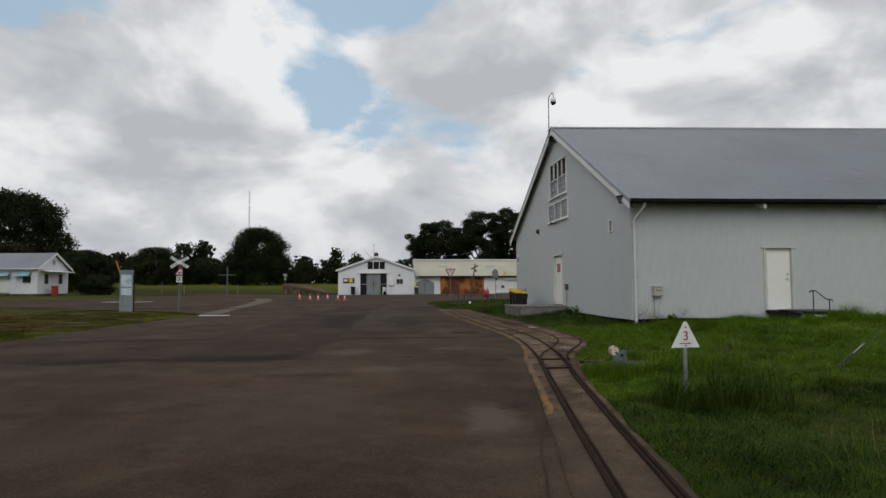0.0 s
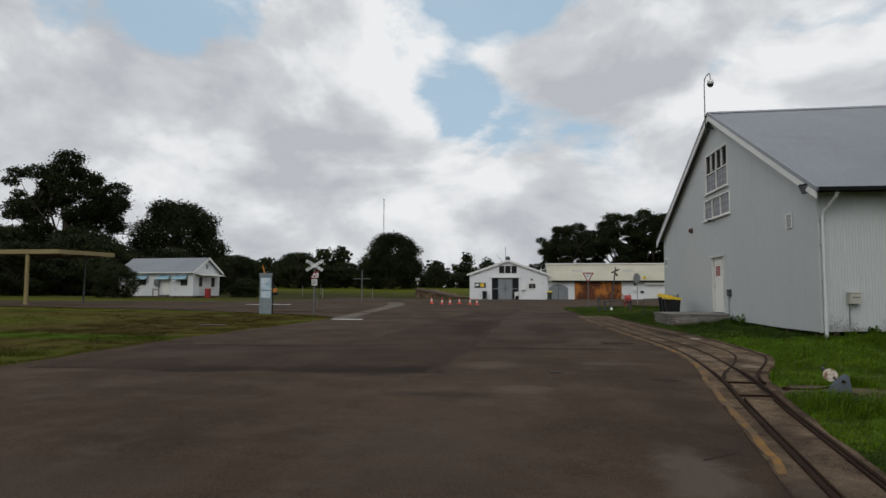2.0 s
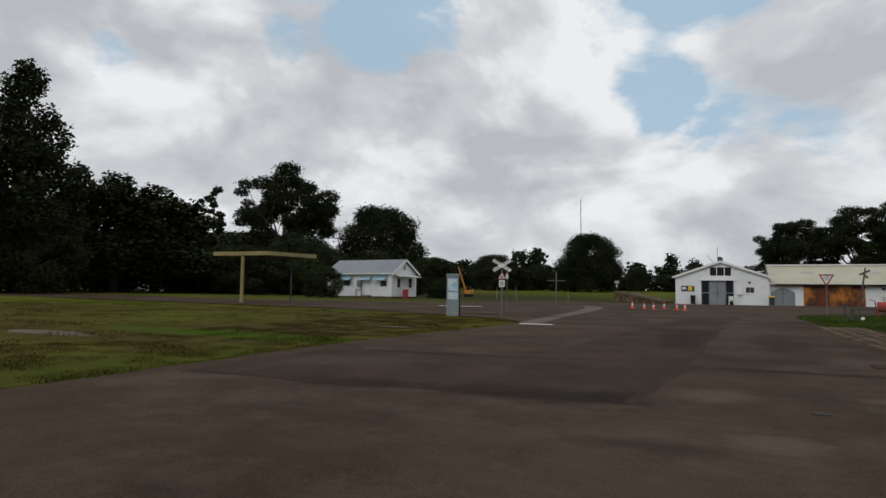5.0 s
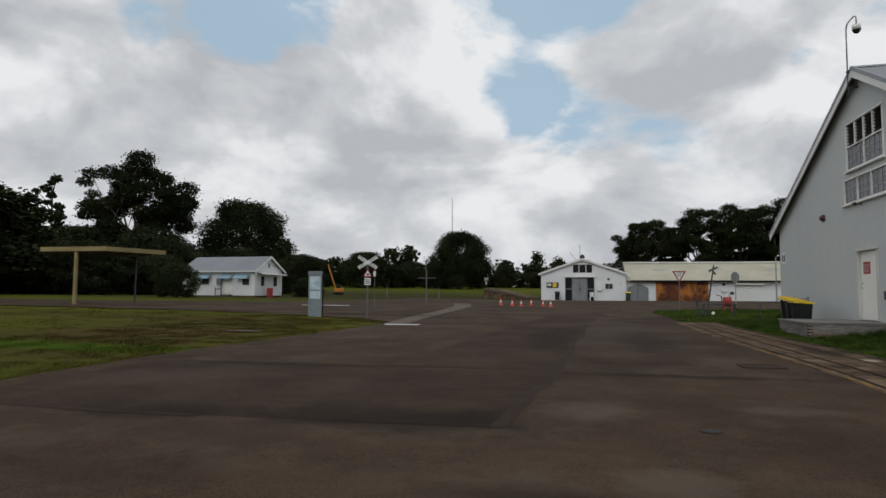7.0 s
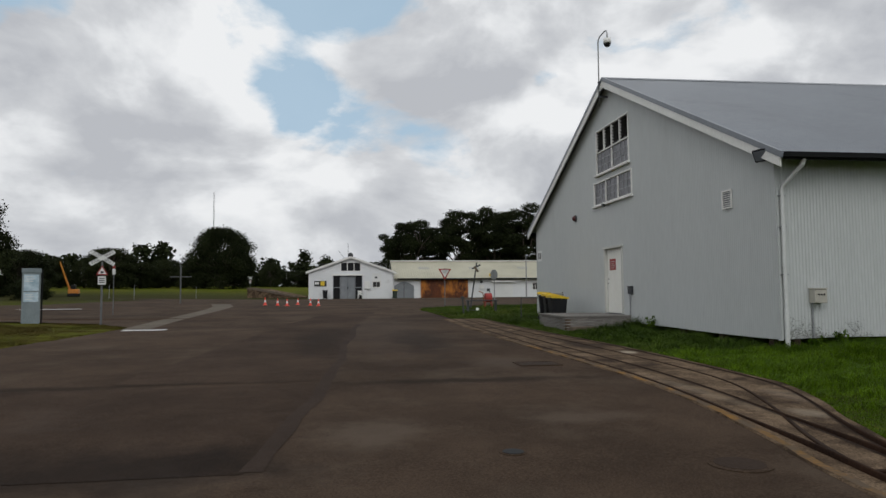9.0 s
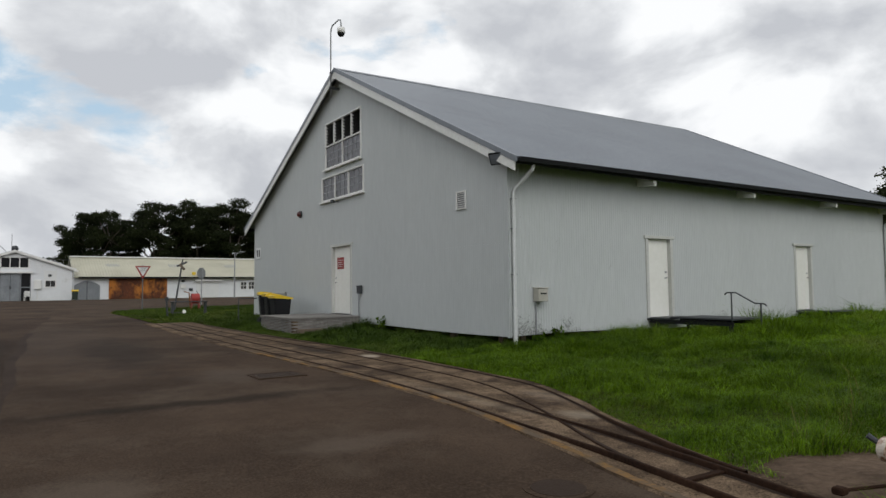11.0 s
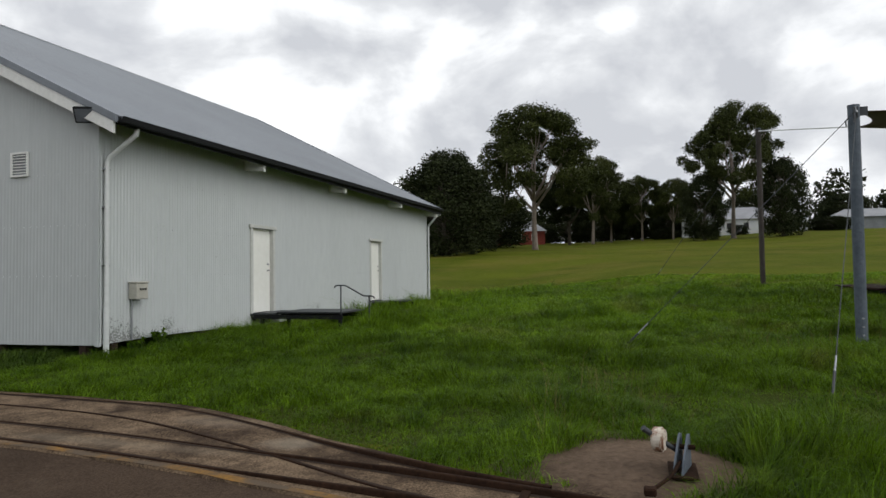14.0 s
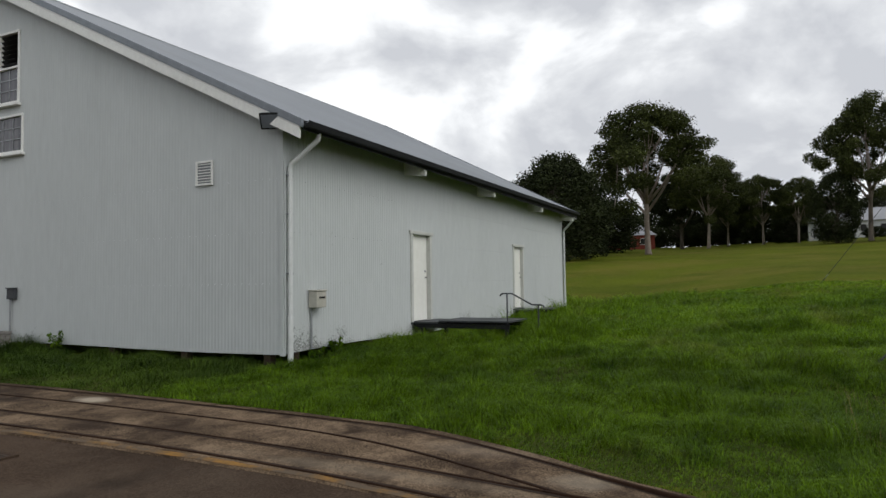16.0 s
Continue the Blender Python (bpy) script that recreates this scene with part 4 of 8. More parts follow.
    # eave soffit edge, rafters ends and gutters
    for sgn, yw in ((-1, Y0), (1, Y1)):
        y_out = yw + sgn * reach
        z = EAVE + 0.24 - PITCH * reach
        bm = fresh()
        prof = [(y_out - sgn * 0.02, z + 0.02), (y_out - sgn * 0.02, z - 0.09), (y_out + sgn * 0.11, z - 0.09), (y_out + sgn * 0.125, z + 0.0), (y_out + sgn * 0.115, z + 0.0), (y_out + sgn * 0.10, z - 0.08), (y_out - sgn * 0.01, z - 0.08), (y_out - sgn * 0.01, z + 0.02)]
        extruded(bm, [(X0 - over + 0.03, a, b) for a, b in prof], (X1 - X0 + 2 * over - 0.06, 0, 0.10))
        part("gutter", bm, GUTTER, t)
        part("fascia", boxes(((X0 - over + 0.06, min(y_out - sgn * 0.06, y_out - sgn * 0.025), z - 0.12), (X1 + over - 0.06, max(y_out - sgn * 0.06, y_out - sgn * 0.025), z + 0.03))), GUTTER, t)
        for xx in (7.98, 12.3, 16.95, 21.1):
            bm = fresh()
            extruded(bm, [(xx - 0.05, yw, EAVE + 0.16), (xx - 0.05, y_out - sgn * 0.07, z - 0.02), (xx - 0.05, y_out - sgn * 0.07, z - 0.25), (xx - 0.05, yw, z - 0.20)], (0.1, 0, 0))
            part("rafter_end", bm, WHITE, t)
    part("corner_trim", boxes(((X0 - 0.022, Y0 - 0.022, BASE - 0.02), (X0 + 0.05, Y0 - 0.012, EAVE + 0.05)), ((X0 - 0.022, Y0 - 0.012, BASE - 0.02), (X0 - 0.012, Y0 + 0.05, EAVE + 0.05))), SHEET_WALL, t)
    # screw rows
    bm = fresh()
    for z in (1.75, 2.62, 3.52):
        for i in range(110):
            y = Y0 + 0.12 + 0.152 * i
            if y > Y1 - 0.1 or (GD[0] - 0.2 < y < GD[1] + 0.2):
                continue
            box(bm, (X0 - 0.016, y - 0.006, z - 0.006), (X0 - 0.008, y + 0.006, z + 0.006))
        for i in range(112):
            x = X0 + 0.15 + 0.152 * i
            if x > X1 - 0.1 or any(a - 0.1 < x < b + 0.1 for a, b in SIDE_DOORS):
                continue
            box(bm, (x - 0.006, Y0 - 0.016, z - 0.006), (x + 0.006, Y0 - 0.008, z + 0.006))
    tagged(part("screws", bm, SHEET_WALL, t, "rows of small roofing screws"), kind="stuff")
    # downpipes
    for xx, side in ((3.80, 1), (X1 - 0.05, -1)):
        z = EAVE + 0.24 - PITCH * reach - 0.1
        part("downpipe", tube(fresh(), [(xx + 0.18 * side, Y0 - 0.55, z), (xx + 0.17 * side, Y0 - 0.53, z - 0.10), (xx + 0.02 * side, Y0 - 0.10, z - 0.50), (xx, Y0 - 0.075, z - 0.58), (xx, Y0 - 0.075, 2.0)], 0.043, 14), WHITE_PIPE, t)
        part("downpipe_foot", tube(fresh(), [(xx, Y0 - 0.075, 2.0), (xx, Y0 - 0.075, 1.2), (xx, Y0 - 0.075, 1.19), (xx, Y0 - 0.075, ground(xx, Y0) - 0.05)], [0.043, 0.043, 0.049, 0.049], 14), WHITE_PIPE, t)
        for zz in (1.9, 2.9, 3.55):
            part("pipe_clip", boxes(((xx - 0.07, Y0 - 0.085, zz), (xx + 0.07, Y0 - 0.012, zz + 0.03))), STEEL, t)
    part("conduit", tube(fresh(), [(X0 + 0.0, Y0 - 0.05, BASE), (X0 + 0.0, Y0 - 0.05, 3.8)], 0.011, 6), SHEET_WALL, t)
    return t


shed = build_shed()


def build_door(origin, along, out, wide, z0, z1, label, swing=1, sign=False):
    """A flush door in its frame; along and out are unit vectors of the wall."""
    o, a, n = Vector(origin), Vector(along), Vector(out)
    t = thing("door", (o.x, o.y, z0), label, "door")
    def slab(u0, u1, v0, v1, d0, d1, bevel=0.0):
        bm = fresh()
        ps = [o + a * u + n * d for u in (u0, u1) for d in (d0, d1)]
        box(bm, (min(p.x for p in ps), min(p.y for p in ps), v0), (max(p.x for p in ps), max(p.y for p in ps), v1), bevel)
        return bm
    f = 0.075
    part("door_frame", slab(-0.02, f, z0, z1 - 0.05, -0.11, 0.035, 0.006), FRAME_PAINT, t)
    part("door_frame", slab(wide - f, wide + 0.02, z0, z1 - 0.05, -0.11, 0.035, 0.006), FRAME_PAINT, t)
    part("door_head", slab(-0.08, wide + 0.08, z1 - 0.05, z1 + 0.03, -0.11, 0.055, 0.006), FRAME_PAINT, t)
    part("threshold", slab(-0.02, wide + 0.02, z0 - 0.05, z0, -0.11, 0.04, 0.006), DARK_STEEL, t)
    leaf = part("leaf", slab(f + 0.004, wide - f - 0.004, z0 + 0.012, z1 - 0.055, -0.108, -0.068, 0.004), DOOR_WHITE, t)
    hx = wide - f - 0.10 if swing > 0 else f + 0.10
    hz = z0 + 1.02
    bm = fresh()
    p = o + a * hx - n * 0.066
    tube(bm, [p + Vector((0, 0, hz)), p + n * 0.05 + Vector((0, 0, hz)), p + n * 0.055 - a * 0.11 * swing + Vector((0, 0, hz - 0.01))], 0.011, 8)
    part("handle", bm, DARK_STEEL, leaf, "dark steel lever handle")
    part("lock", slab(hx - 0.025, hx + 0.025, hz + 0.12, hz + 0.17, -0.068, -0.055), STEEL, leaf)
    for zz in (z0 + 0.25, (z0 + z1) / 2, z1 - 0.35):
        u = f - 0.01 if swing > 0 else wide - f - 0.01
        part("hinge", slab(u, u + 0.02, zz, zz + 0.1, -0.068, -0.045), STEEL, t)
    if sign:
        plate = part("notice", slab(f + 0.20, f + 0.70, z1 - 0.78, z1 - 0.40, -0.067, -0.061), RED, leaf, "red warning notice with pale bars")
        for i in range(4):
            part("print_bar", slab(f + 0.26, f + 0.64 - 0.05 * (i % 2), z1 - 0.50 - 0.07 * i, z1 - 0.485 - 0.07 * i, -0.0605, -0.058), SIGN_WHITE, leaf)
    return t


for i, (a, b) in enumerate(SIDE_DOORS):
    build_door((a, Y0, 0), (1, 0, 0), (0, -1, 0), b - a, 0.83, 2.90, "closed white flush door in the corrugated shed wall", 1)
build_door((X0, GD[1], 0), (0, -1, 0), (-1, 0, 0), GD[1] - GD[0], GD[2], GD[3], "closed white door with a red notice in the shed gable", -1, True)


def build_window(y0, y1, z0, z1, bays, rows, label, louvres=0):
    """A timber window in the gable wall. bays: sections; rows: (z, bars) bands from the top."""
    t = thing("window", (X0, (y0 + y1) / 2, z0), label, "window")
    x = X0
    f = 0.055
    part("window_frame", boxes(((x - 0.03, y0, z0), (x + 0.09, y0 + f, z1)), ((x - 0.03, y1 - f, z0), (x + 0.09, y1, z1)), ((x - 0.03, y0 + f, z1 - f), (x + 0.09, y1 - f, z1)), ((x - 0.03, y0 + f, z0), (x + 0.09, y1 - f, z0 + f)), bevel=0.006), WHITE, t)
    part("window_sill", boxes(((x - 0.10, y0 - 0.05, z0 - 0.06), (x + 0.05, y1 + 0.05, z0 - 0.002)), bevel=0.008), WHITE, t)
    edges = [z1 - f]
    for zz, n in rows:
        edges.append(zz)
    for k, (zz, n) in enumerate(rows):
        top, low = edges[k], edges[k + 1]
        if k < len(rows) - 1:
            part("transom", boxes(((x - 0.028, y0 + f, low - 0.024), (x + 0.08, y1 - f, low + 0.024)), bevel=0.005), WHITE, t)
            low += 0.024
        if k:
            top -= 0.024
        w = (y1 - y0 - 2 * f)
        for i in range(1, n[0]):
            yy = y0 + f + w * i / n[0]
            part("mullion", boxes(((x - 0.026, yy - 0.022, low), (x + 0.07, yy + 0.022, top)), bevel=0.005), WHITE, t)
        for i in range(n[0]):
            a = y0 + f + w * i / n[0] + (0.022 if i else 0)
            b = y0 + f + w * (i + 1) / n[0] - (0.022 if i < n[0] - 1 else 0)
            if n[1] < 0:
                m = -n[1]
                for j in range(m):
                    zc = low + (top - low) * (j + 0.5) / m
                    part("louvre", box(fresh(), (x + 0.0, a, zc - 0.004), (x + 0.11, b, zc + 0.004), 0, Matrix.Translation((x + 0.05, 0, zc)) @ Matrix.Rotation(radians(38), 4, "Y") @ Matrix.Translation((-x - 0.05, 0, -zc))), LOUVRE, t)
            else:
                part("pane", boxes(((x + 0.02, a, low), (x + 0.026, b, top))), CURTAINED, t)
                for j in range(1, n[1]):
                    yy = a + (b - a) * j / n[1]
                    part("glazing_bar", boxes(((x + 0.008, yy - 0.009, low), (x + 0.032, yy + 0.009, top))), STEEL, t)
                for j in range(1, n[2]):
                    zz2 = low + (top - low) * j / n[2]
                    part("glazing_bar", boxes(((x + 0.006, a, zz2 - 0.009), (x + 0.034, b, zz2 + 0.009))), STEEL, t)
    return t


build_window(*WIN_UP, 4, ((6.52, (4, -7)), (WIN_UP[2] + 0.07, (2, 4, 3))), "white timber gable window with open louvres over small panes")
build_window(*WIN_LO, 3, ((WIN_LO[2] + 0.07, (3, 3, 3)),), "white timber three-light gable window with small panes")


def build_vent():
    t = thing("wall_vent", (X0 - 0.02, 23.53, 3.52), "pale louvred vent in the corrugated gable wall", "vent")
    y0, y1, z0, z1 = 23.33, 23.73, 3.52, 3.96
    x = X0 - 0.012
    part("frame", boxes(((x - 0.03, y0, z0), (x, y0 + 0.035, z1)), ((x - 0.03, y1 - 0.035, z0), (x, y1, z1)), ((x - 0.03, y0 + 0.035, z1 - 0.035), (x, y1 - 0.035, z1)), ((x - 0.03, y0 + 0.035, z0), (x, y1 - 0.035, z0 + 0.035))), WHITE, t)
    part("backing", boxes(((x - 0.006, y0 + 0.035, z0 + 0.035), (x - 0.002, y1 - 0.035, z1 - 0.035))), GREY_DOOR, t)
    for i in range(7):
        zc = z0 + 0.07 + 0.051 * i
        part("slat", box(fresh(), (x - 0.03, y0 + 0.035, zc - 0.003), (x - 0.002, y1 - 0.035, zc + 0.003), 0, Matrix.Translation((x - 0.016, 0, zc)) @ Matrix.Rotation(radians(-40), 4, "Y") @ Matrix.Translation((-x + 0.016, 0, -zc))), WHITE, t)


build_vent()


def build_alarm():
    y, z = 33.88, 4.43
    t = thing("alarm_beacon", (X0, y, z), "round red alarm beacon on the gable wall", "alarm")
    bm = fresh()
    bmesh.ops.create_cone(bm, cap_ends=True, segments=18, radius1=0.13, radius2=0.13, depth=0.05, matrix=Matrix.Translation((X0 - 0.035, y, z)) @ Matrix.Rotation(radians(90), 4, "Y"))
    part("base", bm, DARK_STEEL, t)
    bm = fresh()
    bmesh.ops.create_uvsphere(bm, u_segments=14, v_segments=8, radius=0.10, matrix=Matrix.Translation((X0 - 0.07, y, z)))
    part("lens", bm, material("dark_red_lens", (0.05, 0.006, 0.006), (0.09, 0.010, 0.009), 0.35, 12, 1.0, 0), t, "dark red lens", smooth=True)


build_alarm()


def build_floodlight(at, out, size, label):
    t = thing("floodlight", at, label, "floodlight")
    c = Vector(at) + Vector(out) * 0.25
    m = Matrix.Translation(c) @ Matrix.Rotation(math.atan2(out[1], out[0]), 4, "Z") @ Matrix.Rotation(radians(28), 4, "Y")
    part("housing", box(fresh(), (-0.03, -size / 2, -size * 0.38), (0.03, size / 2, size * 0.38), 0.01, m), GUTTER, t)
    part("lens", box(fresh(), (0.031, -size * 0.42, -size * 0.3), (0.036, size * 0.42, size * 0.3), 0, m), SHEET_ROOF, t, "pale grey glass lens")
    part("bracket", tube(fresh(), [Vector(at), c], 0.015, 6), DARK_STEEL, t)


build_floodlight((X0 - 0.02, 21.93, 4.44), (-0.9, -0.35, 0), 0.36, "square dark floodlight under the barge board")
build_floodlight((X0 - 0.02, 30.5, 4.50), (-1, -0.2, 0), 0.14, "small dark floodlight under the gable window")


def build_plate():
    t = thing("wall_plate", (X0, 38.78, 2.98), "small grey plate with dark bars on the gable", "sign")
    part("plate", boxes(((X0 - 0.025, 38.48, 2.97), (X0 - 0.012, 39.08, 3.46)), bevel=0.004), SIGN_WHITE, t)
    for a in (38.57, 38.83):
        part("print_bar", boxes(((X0 - 0.03, a, 3.08), (X0 - 0.0255, a + 0.15, 3.36))), SIGN_BLACK, t)


build_plate()


def build_wall_box(at, along, out, w, h, d, mat, pipe_to, label, knobs=0, lid=True):
    o, a, n = Vector(at), Vector(along), Vector(out)
    t = thing("electrical_box", at, label, "electrical box")
    def slab(u0, u1, v0, v1, d0, d1, bevel=0.0):
        ps = [o + a * u + n * q for u in (u0, u1) for q in (d0, d1)]
        return box(fresh(), (min(p.x for p in ps), min(p.y for p in ps), o.z + v0), (max(p.x for p in ps), max(p.y for p in ps), o.z + v1), bevel)
    part("body", slab(0, w, 0, h, 0.012, d, 0.012), mat, t)
    if lid:
        part("lid", slab(-0.01, w + 0.01, h, h + 0.025, 0.012, d + 0.02, 0.006), mat, t)
    for i in range(knobs):
        u = w * (0.28 + 0.22 * i)
        part("switch", tube(fresh(), [o + a * u + n * d + Vector((0, 0, h * 0.62)), o + a * u + n * (d + 0.02) + Vector((0, 0, h * 0.62))], 0.018, 8), BLACK_PLASTIC, t)
    part("conduit", tube(fresh(), [o + a * (w * 0.2) + n * 0.04 + Vector((0, 0, 0.01)), o + a * (w * 0.2) + n * 0.04 + Vector((0, 0, pipe_to - o.z))], 0.018, 8), STEEL, t)


CREAM_GREY = material("cream_grey_enamel", (0.36, 0.35, 0.30), (0.50, 0.48, 0.42), 0.5, 14, 1.5, 0.08, dirt=(0.25, 0.2, 0.15), dirt_at=(0.62, 0.8), dirt_scale=5)
build_wall_box((4.37, Y0, 1.32), (1, 0, 0), (0, -1, 0), 0.28, 0.29, 0.20, CREAM_GREY, 0.60, "cream-grey metal switch box with a conduit", 3)
build_wall_box((X0, 29.06, 1.50), (0, -1, 0), (-1, 0, 0), 0.24, 0.22, 0.10, DARK_STEEL, 0.80, "small grey junction box with a conduit", 0)


def build_cctv():
    y, x = 30.52, 3.40
    t = thing("security_camera", (x, y, 8.0), "dome security camera on a hooked pole at the gable peak", "security camera")
    hook = [(x, y, 7.95), (x, y, 10.15), (x, y - 0.04, 10.27), (x, y - 0.16, 10.34), (x, y - 0.62, 10.36), (x, y - 0.74, 10.32), (x, y - 0.80, 10.22), (x, y - 0.81, 10.02)]
    part("pole", tube(fresh(), hook, 0.022, 8), STEEL, t, smooth=True)
    e = Vector(hook[-1])
    bm = fresh()
    bmesh.ops.create_cone(bm, cap_ends=True, segments=16, radius1=0.13, radius2=0.12, depth=0.17, matrix=Matrix.Translation(e + Vector((0, 0, -0.08))))
    part("housing", bm, WHITE, t, smooth=True)
    bm = fresh()
    bmesh.ops.create_uvsphere(bm, u_segments=16, v_segments=10, radius=0.115, matrix=Matrix.Translation(e + Vector((0, 0, -0.17))))
    part("dome", bm, BLACK_PLASTIC, t, smooth=True)
    for zz in (8.25, 8.75):
        part("bracket", boxes(((x - 0.03, y - 0.04, zz), (X0 - 0.01, y + 0.04, zz + 0.06))), DARK_STEEL, t)
    part("side_arm", tube(fresh(), [(x, y, 8.42), (x - 0.05, y - 0.5, 8.42)], 0.02, 6), DARK_STEEL, t)


build_cctv()


def build_platform():
    x0, x1, y0, y1, z1 = 1.48, 3.62, 28.9, 31.65, 0.83
    t = thing("brick_platform", (x0, y0, 0.3), "pale grey brick landing in front of the gable door", "landing")
    zb = ground(x0, y0) - 0.05
    part("core", boxes(((x0 + 0.03, y0 + 0.03, zb), (x1, y1 - 0.03, z1 - 0.06))), CONCRETE, t)
    bm = fresh()
    courses = 9
    ch = (z1 - 0.06 - zb - 0.02) / courses
    for c in range(courses):
        z = zb + 0.02 + c * ch
        n = 12
        for i in range(n):
            a = y0 + (y1 - y0) * (i + (0.5 if c % 2 else 0)) / n
            b = min(y1, a + (y1 - y0) / n)
            box(bm, (x0, a + 0.005, z + 0.009), (x0 + 0.06, b - 0.005, z + ch - 0.009))
        n = 9
        for i in range(n):
            a = x0 + 0.06 + (x1 - x0 - 0.06) * (i + (0.5 if c % 2 else 0)) / n
            b = min(x1, a + (x1 - x0 - 0.06) / n)
            box(bm, (a + 0.005, y0, z + 0.005), (b - 0.005, y0 + 0.06, z + ch - 0.005))
            box(bm, (a + 0.005, y1 - 0.06, z + 0.005), (b - 0.005, y1, z + ch - 0.005))
    tagged(part("brickwork", bm, BRICK, t), kind="stuff")
    part("paving", boxes(((x0 - 0.03, y0 - 0.03, z1 - 0.06), (x1, y1 + 0.03, z1)), bevel=0.008), PAVING, t)
    part("step", boxes(((x0 + 0.12, y0 - 0.30, 0.30), (x0 + 0.9, y0 - 0.034, 0.50)), bevel=0.01), TIMBER, t, "weathered timber step")


build_platform()


def build_deck():
    # low steel landings before the side doors, running out from the wall
    def landing(x, y, z, wide, label):
        t = thing("entrance_deck", (x + wide / 2, y, z - 0.3), label, "landing")
        part("threshold", boxes(((x, 21.12, z - 0.07), (x + wide, 21.735, z - 0.035)), bevel=0.004), DARK_STEEL, t)
        n = 9
        for i in range(n):
            a, b = y + (21.11 - y) * i / n, y + (21.11 - y) * (i + 1) / n
            part("deck_board", boxes(((x - 0.01, a + 0.004, z - 0.035), (x + wide + 0.01, b - 0.004, z))), DARK_STEEL, t)
        for xx in (x, x + wide - 0.05):
            part("side_beam", boxes(((xx, y, z - 0.17), (xx + 0.05, 21.735, z - 0.072))), GUTTER, t)
            for yy in (y + 0.06, 21.5):
                part("leg", boxes(((xx - 0.01, yy - 0.035, ground(xx, yy) - 0.12), (xx + 0.06, yy + 0.035, z - 0.174))), GUTTER, t)

    landing(8.20, 19.45, 0.88, 1.25, "dark grey steel landing sunk in grass at the side door")
    landing(15.20, 20.70, 0.83, 1.25, "dark grey steel landing at the far side door")
    r = thing("handrail", (8.34, 19.5, 0.88), "bent grey steel handrail on two posts beside the landing", "handrail")
    x = 8.27
    part("top_rail", tube(fresh(), [(x, 19.67, 1.42), (x, 19.64, 1.455), (x, 19.60, 1.47), (x, 19.40, 1.47), (x, 18.96, 1.235), (x, 18.76, 1.23), (x, 18.72, 1.215), (x, 18.69, 1.18)], 0.017, 8), DARK_STEEL, r, smooth=True)
    part("post", tube(fresh(), [(x, 19.51, 0.78), (x, 19.51, 1.465)], 0.017, 8), DARK_STEEL, r)
    part("post", tube(fresh(), [(x, 18.82, ground(x, 18.82) - 0.05), (x, 18.82, 1.225)], 0.017, 8), DARK_STEEL, r)


build_deck()


def build_bin(x, y, z, turn, lid, body, label, h=1.05, w=0.58, open_lid=0.0):
    t = thing("wheelie_bin", (0, 0, 0), label, "wheelie bin")
    bm = fresh()
    lo = [(-w * 0.40, -w * 0.42), (w * 0.40, -w * 0.42), (w * 0.40, w * 0.42), (-w * 0.40, w * 0.42)]
    hi = [(-w * 0.5, -w * 0.56), (w * 0.5, -w * 0.56), (w * 0.5, w * 0.56), (-w * 0.5, w * 0.56)]
    a = [bm.verts.new((*p, 0.05)) for p in lo]
    b = [bm.verts.new((*p, h * 0.9)) for p in hi]
    bm.faces.new(a[::-1])
    bm.faces.new(b)
    for i in range(4):
        bm.faces.new((a[i], a[(i + 1) % 4], b[(i + 1) % 4], b[i]))
    bmesh.ops.bevel(bm, geom=bm.edges[:], offset=0.025, segments=2, affect="EDGES")
    part("body", bm, body, t)
    bm = fresh()
    extruded(bm, [(-w * 0.55, -w * 0.64, h * 0.87), (-w * 0.55, -w * 0.64, h * 0.92), (-w * 0.55, -w * 0.2, h * 0.98), (-w * 0.55, w * 0.4, h * 1.02), (-w * 0.55, w * 0.64, h * 1.0), (-w * 0.55, w * 0.64, h * 0.92)], (w * 1.1, 0, 0))
    part("lid", bm, lid, t, "")
    for s in (-1, 1):
        part("wheel", tube(fresh(), [(s * w * 0.40, w * 0.45, 0.1), (s * w * 0.5, w * 0.45, 0.1)], 0.1, 14), BLACK_PLASTIC, t)
    part("handle", tube(fresh(), [(-w * 0.4, w * 0.64, h * 0.9), (w * 0.4, w * 0.64, h * 0.9)], 0.018, 6), body, t)
    t.matrix_basis = pose(x, y, z, 0, 0, turn)
    return t


BIN = "black wheelie bin with a yellow lid beside the shed"
for i in range(3):
    xb, yb = 2.42 + 0.02 * i, 32.5 + 0.72 * i
    build_bin(xb, yb, ground(xb, yb), 90 - 6 * i, YELLOW, BLACK_PLASTIC, BIN, 1.0 + 0.05 * i, 0.54)


def build_board():
    g = ground(3, 33)
    t = thing("notice_board", (3.0, 33.4, g), "grey weathered board on two steel legs behind the bins", "board")
    part("board", boxes(((2.72, 32.9, g + 0.78), (2.76, 34.7, g + 1.06)), bevel=0.006), GREY_DOOR, t)
    for yy in (33.0, 34.55):
        part("leg", boxes(((2.765, yy - 0.025, g - 0.05), (2.815, yy + 0.025, g + 1.10))), DARK_STEEL, t)
    part("brace", tube(fresh(), [(2.79, 33.0, g + 0.45), (2.79, 34.55, g + 0.45)], 0.018, 6), DARK_STEEL, t)


build_board()
tagged(solid("bin_rail", tube(fresh(), [(1.62, 34.6, ground(1.62, 34.6)), (1.62, 34.6, 1.34), (2.3, 34.6, 1.34)], 0.022, 8), DARK_STEEL, at=(1.62, 34.6, ground(1.62, 34.6))), "dark steel hoop beside the bins", "rail")


# ---- barn and long shed at the end of the yard ----
def plain_wall(name, outline, off, mat, parent):
    return part(name, extruded(fresh(), outline, off), mat, parent)


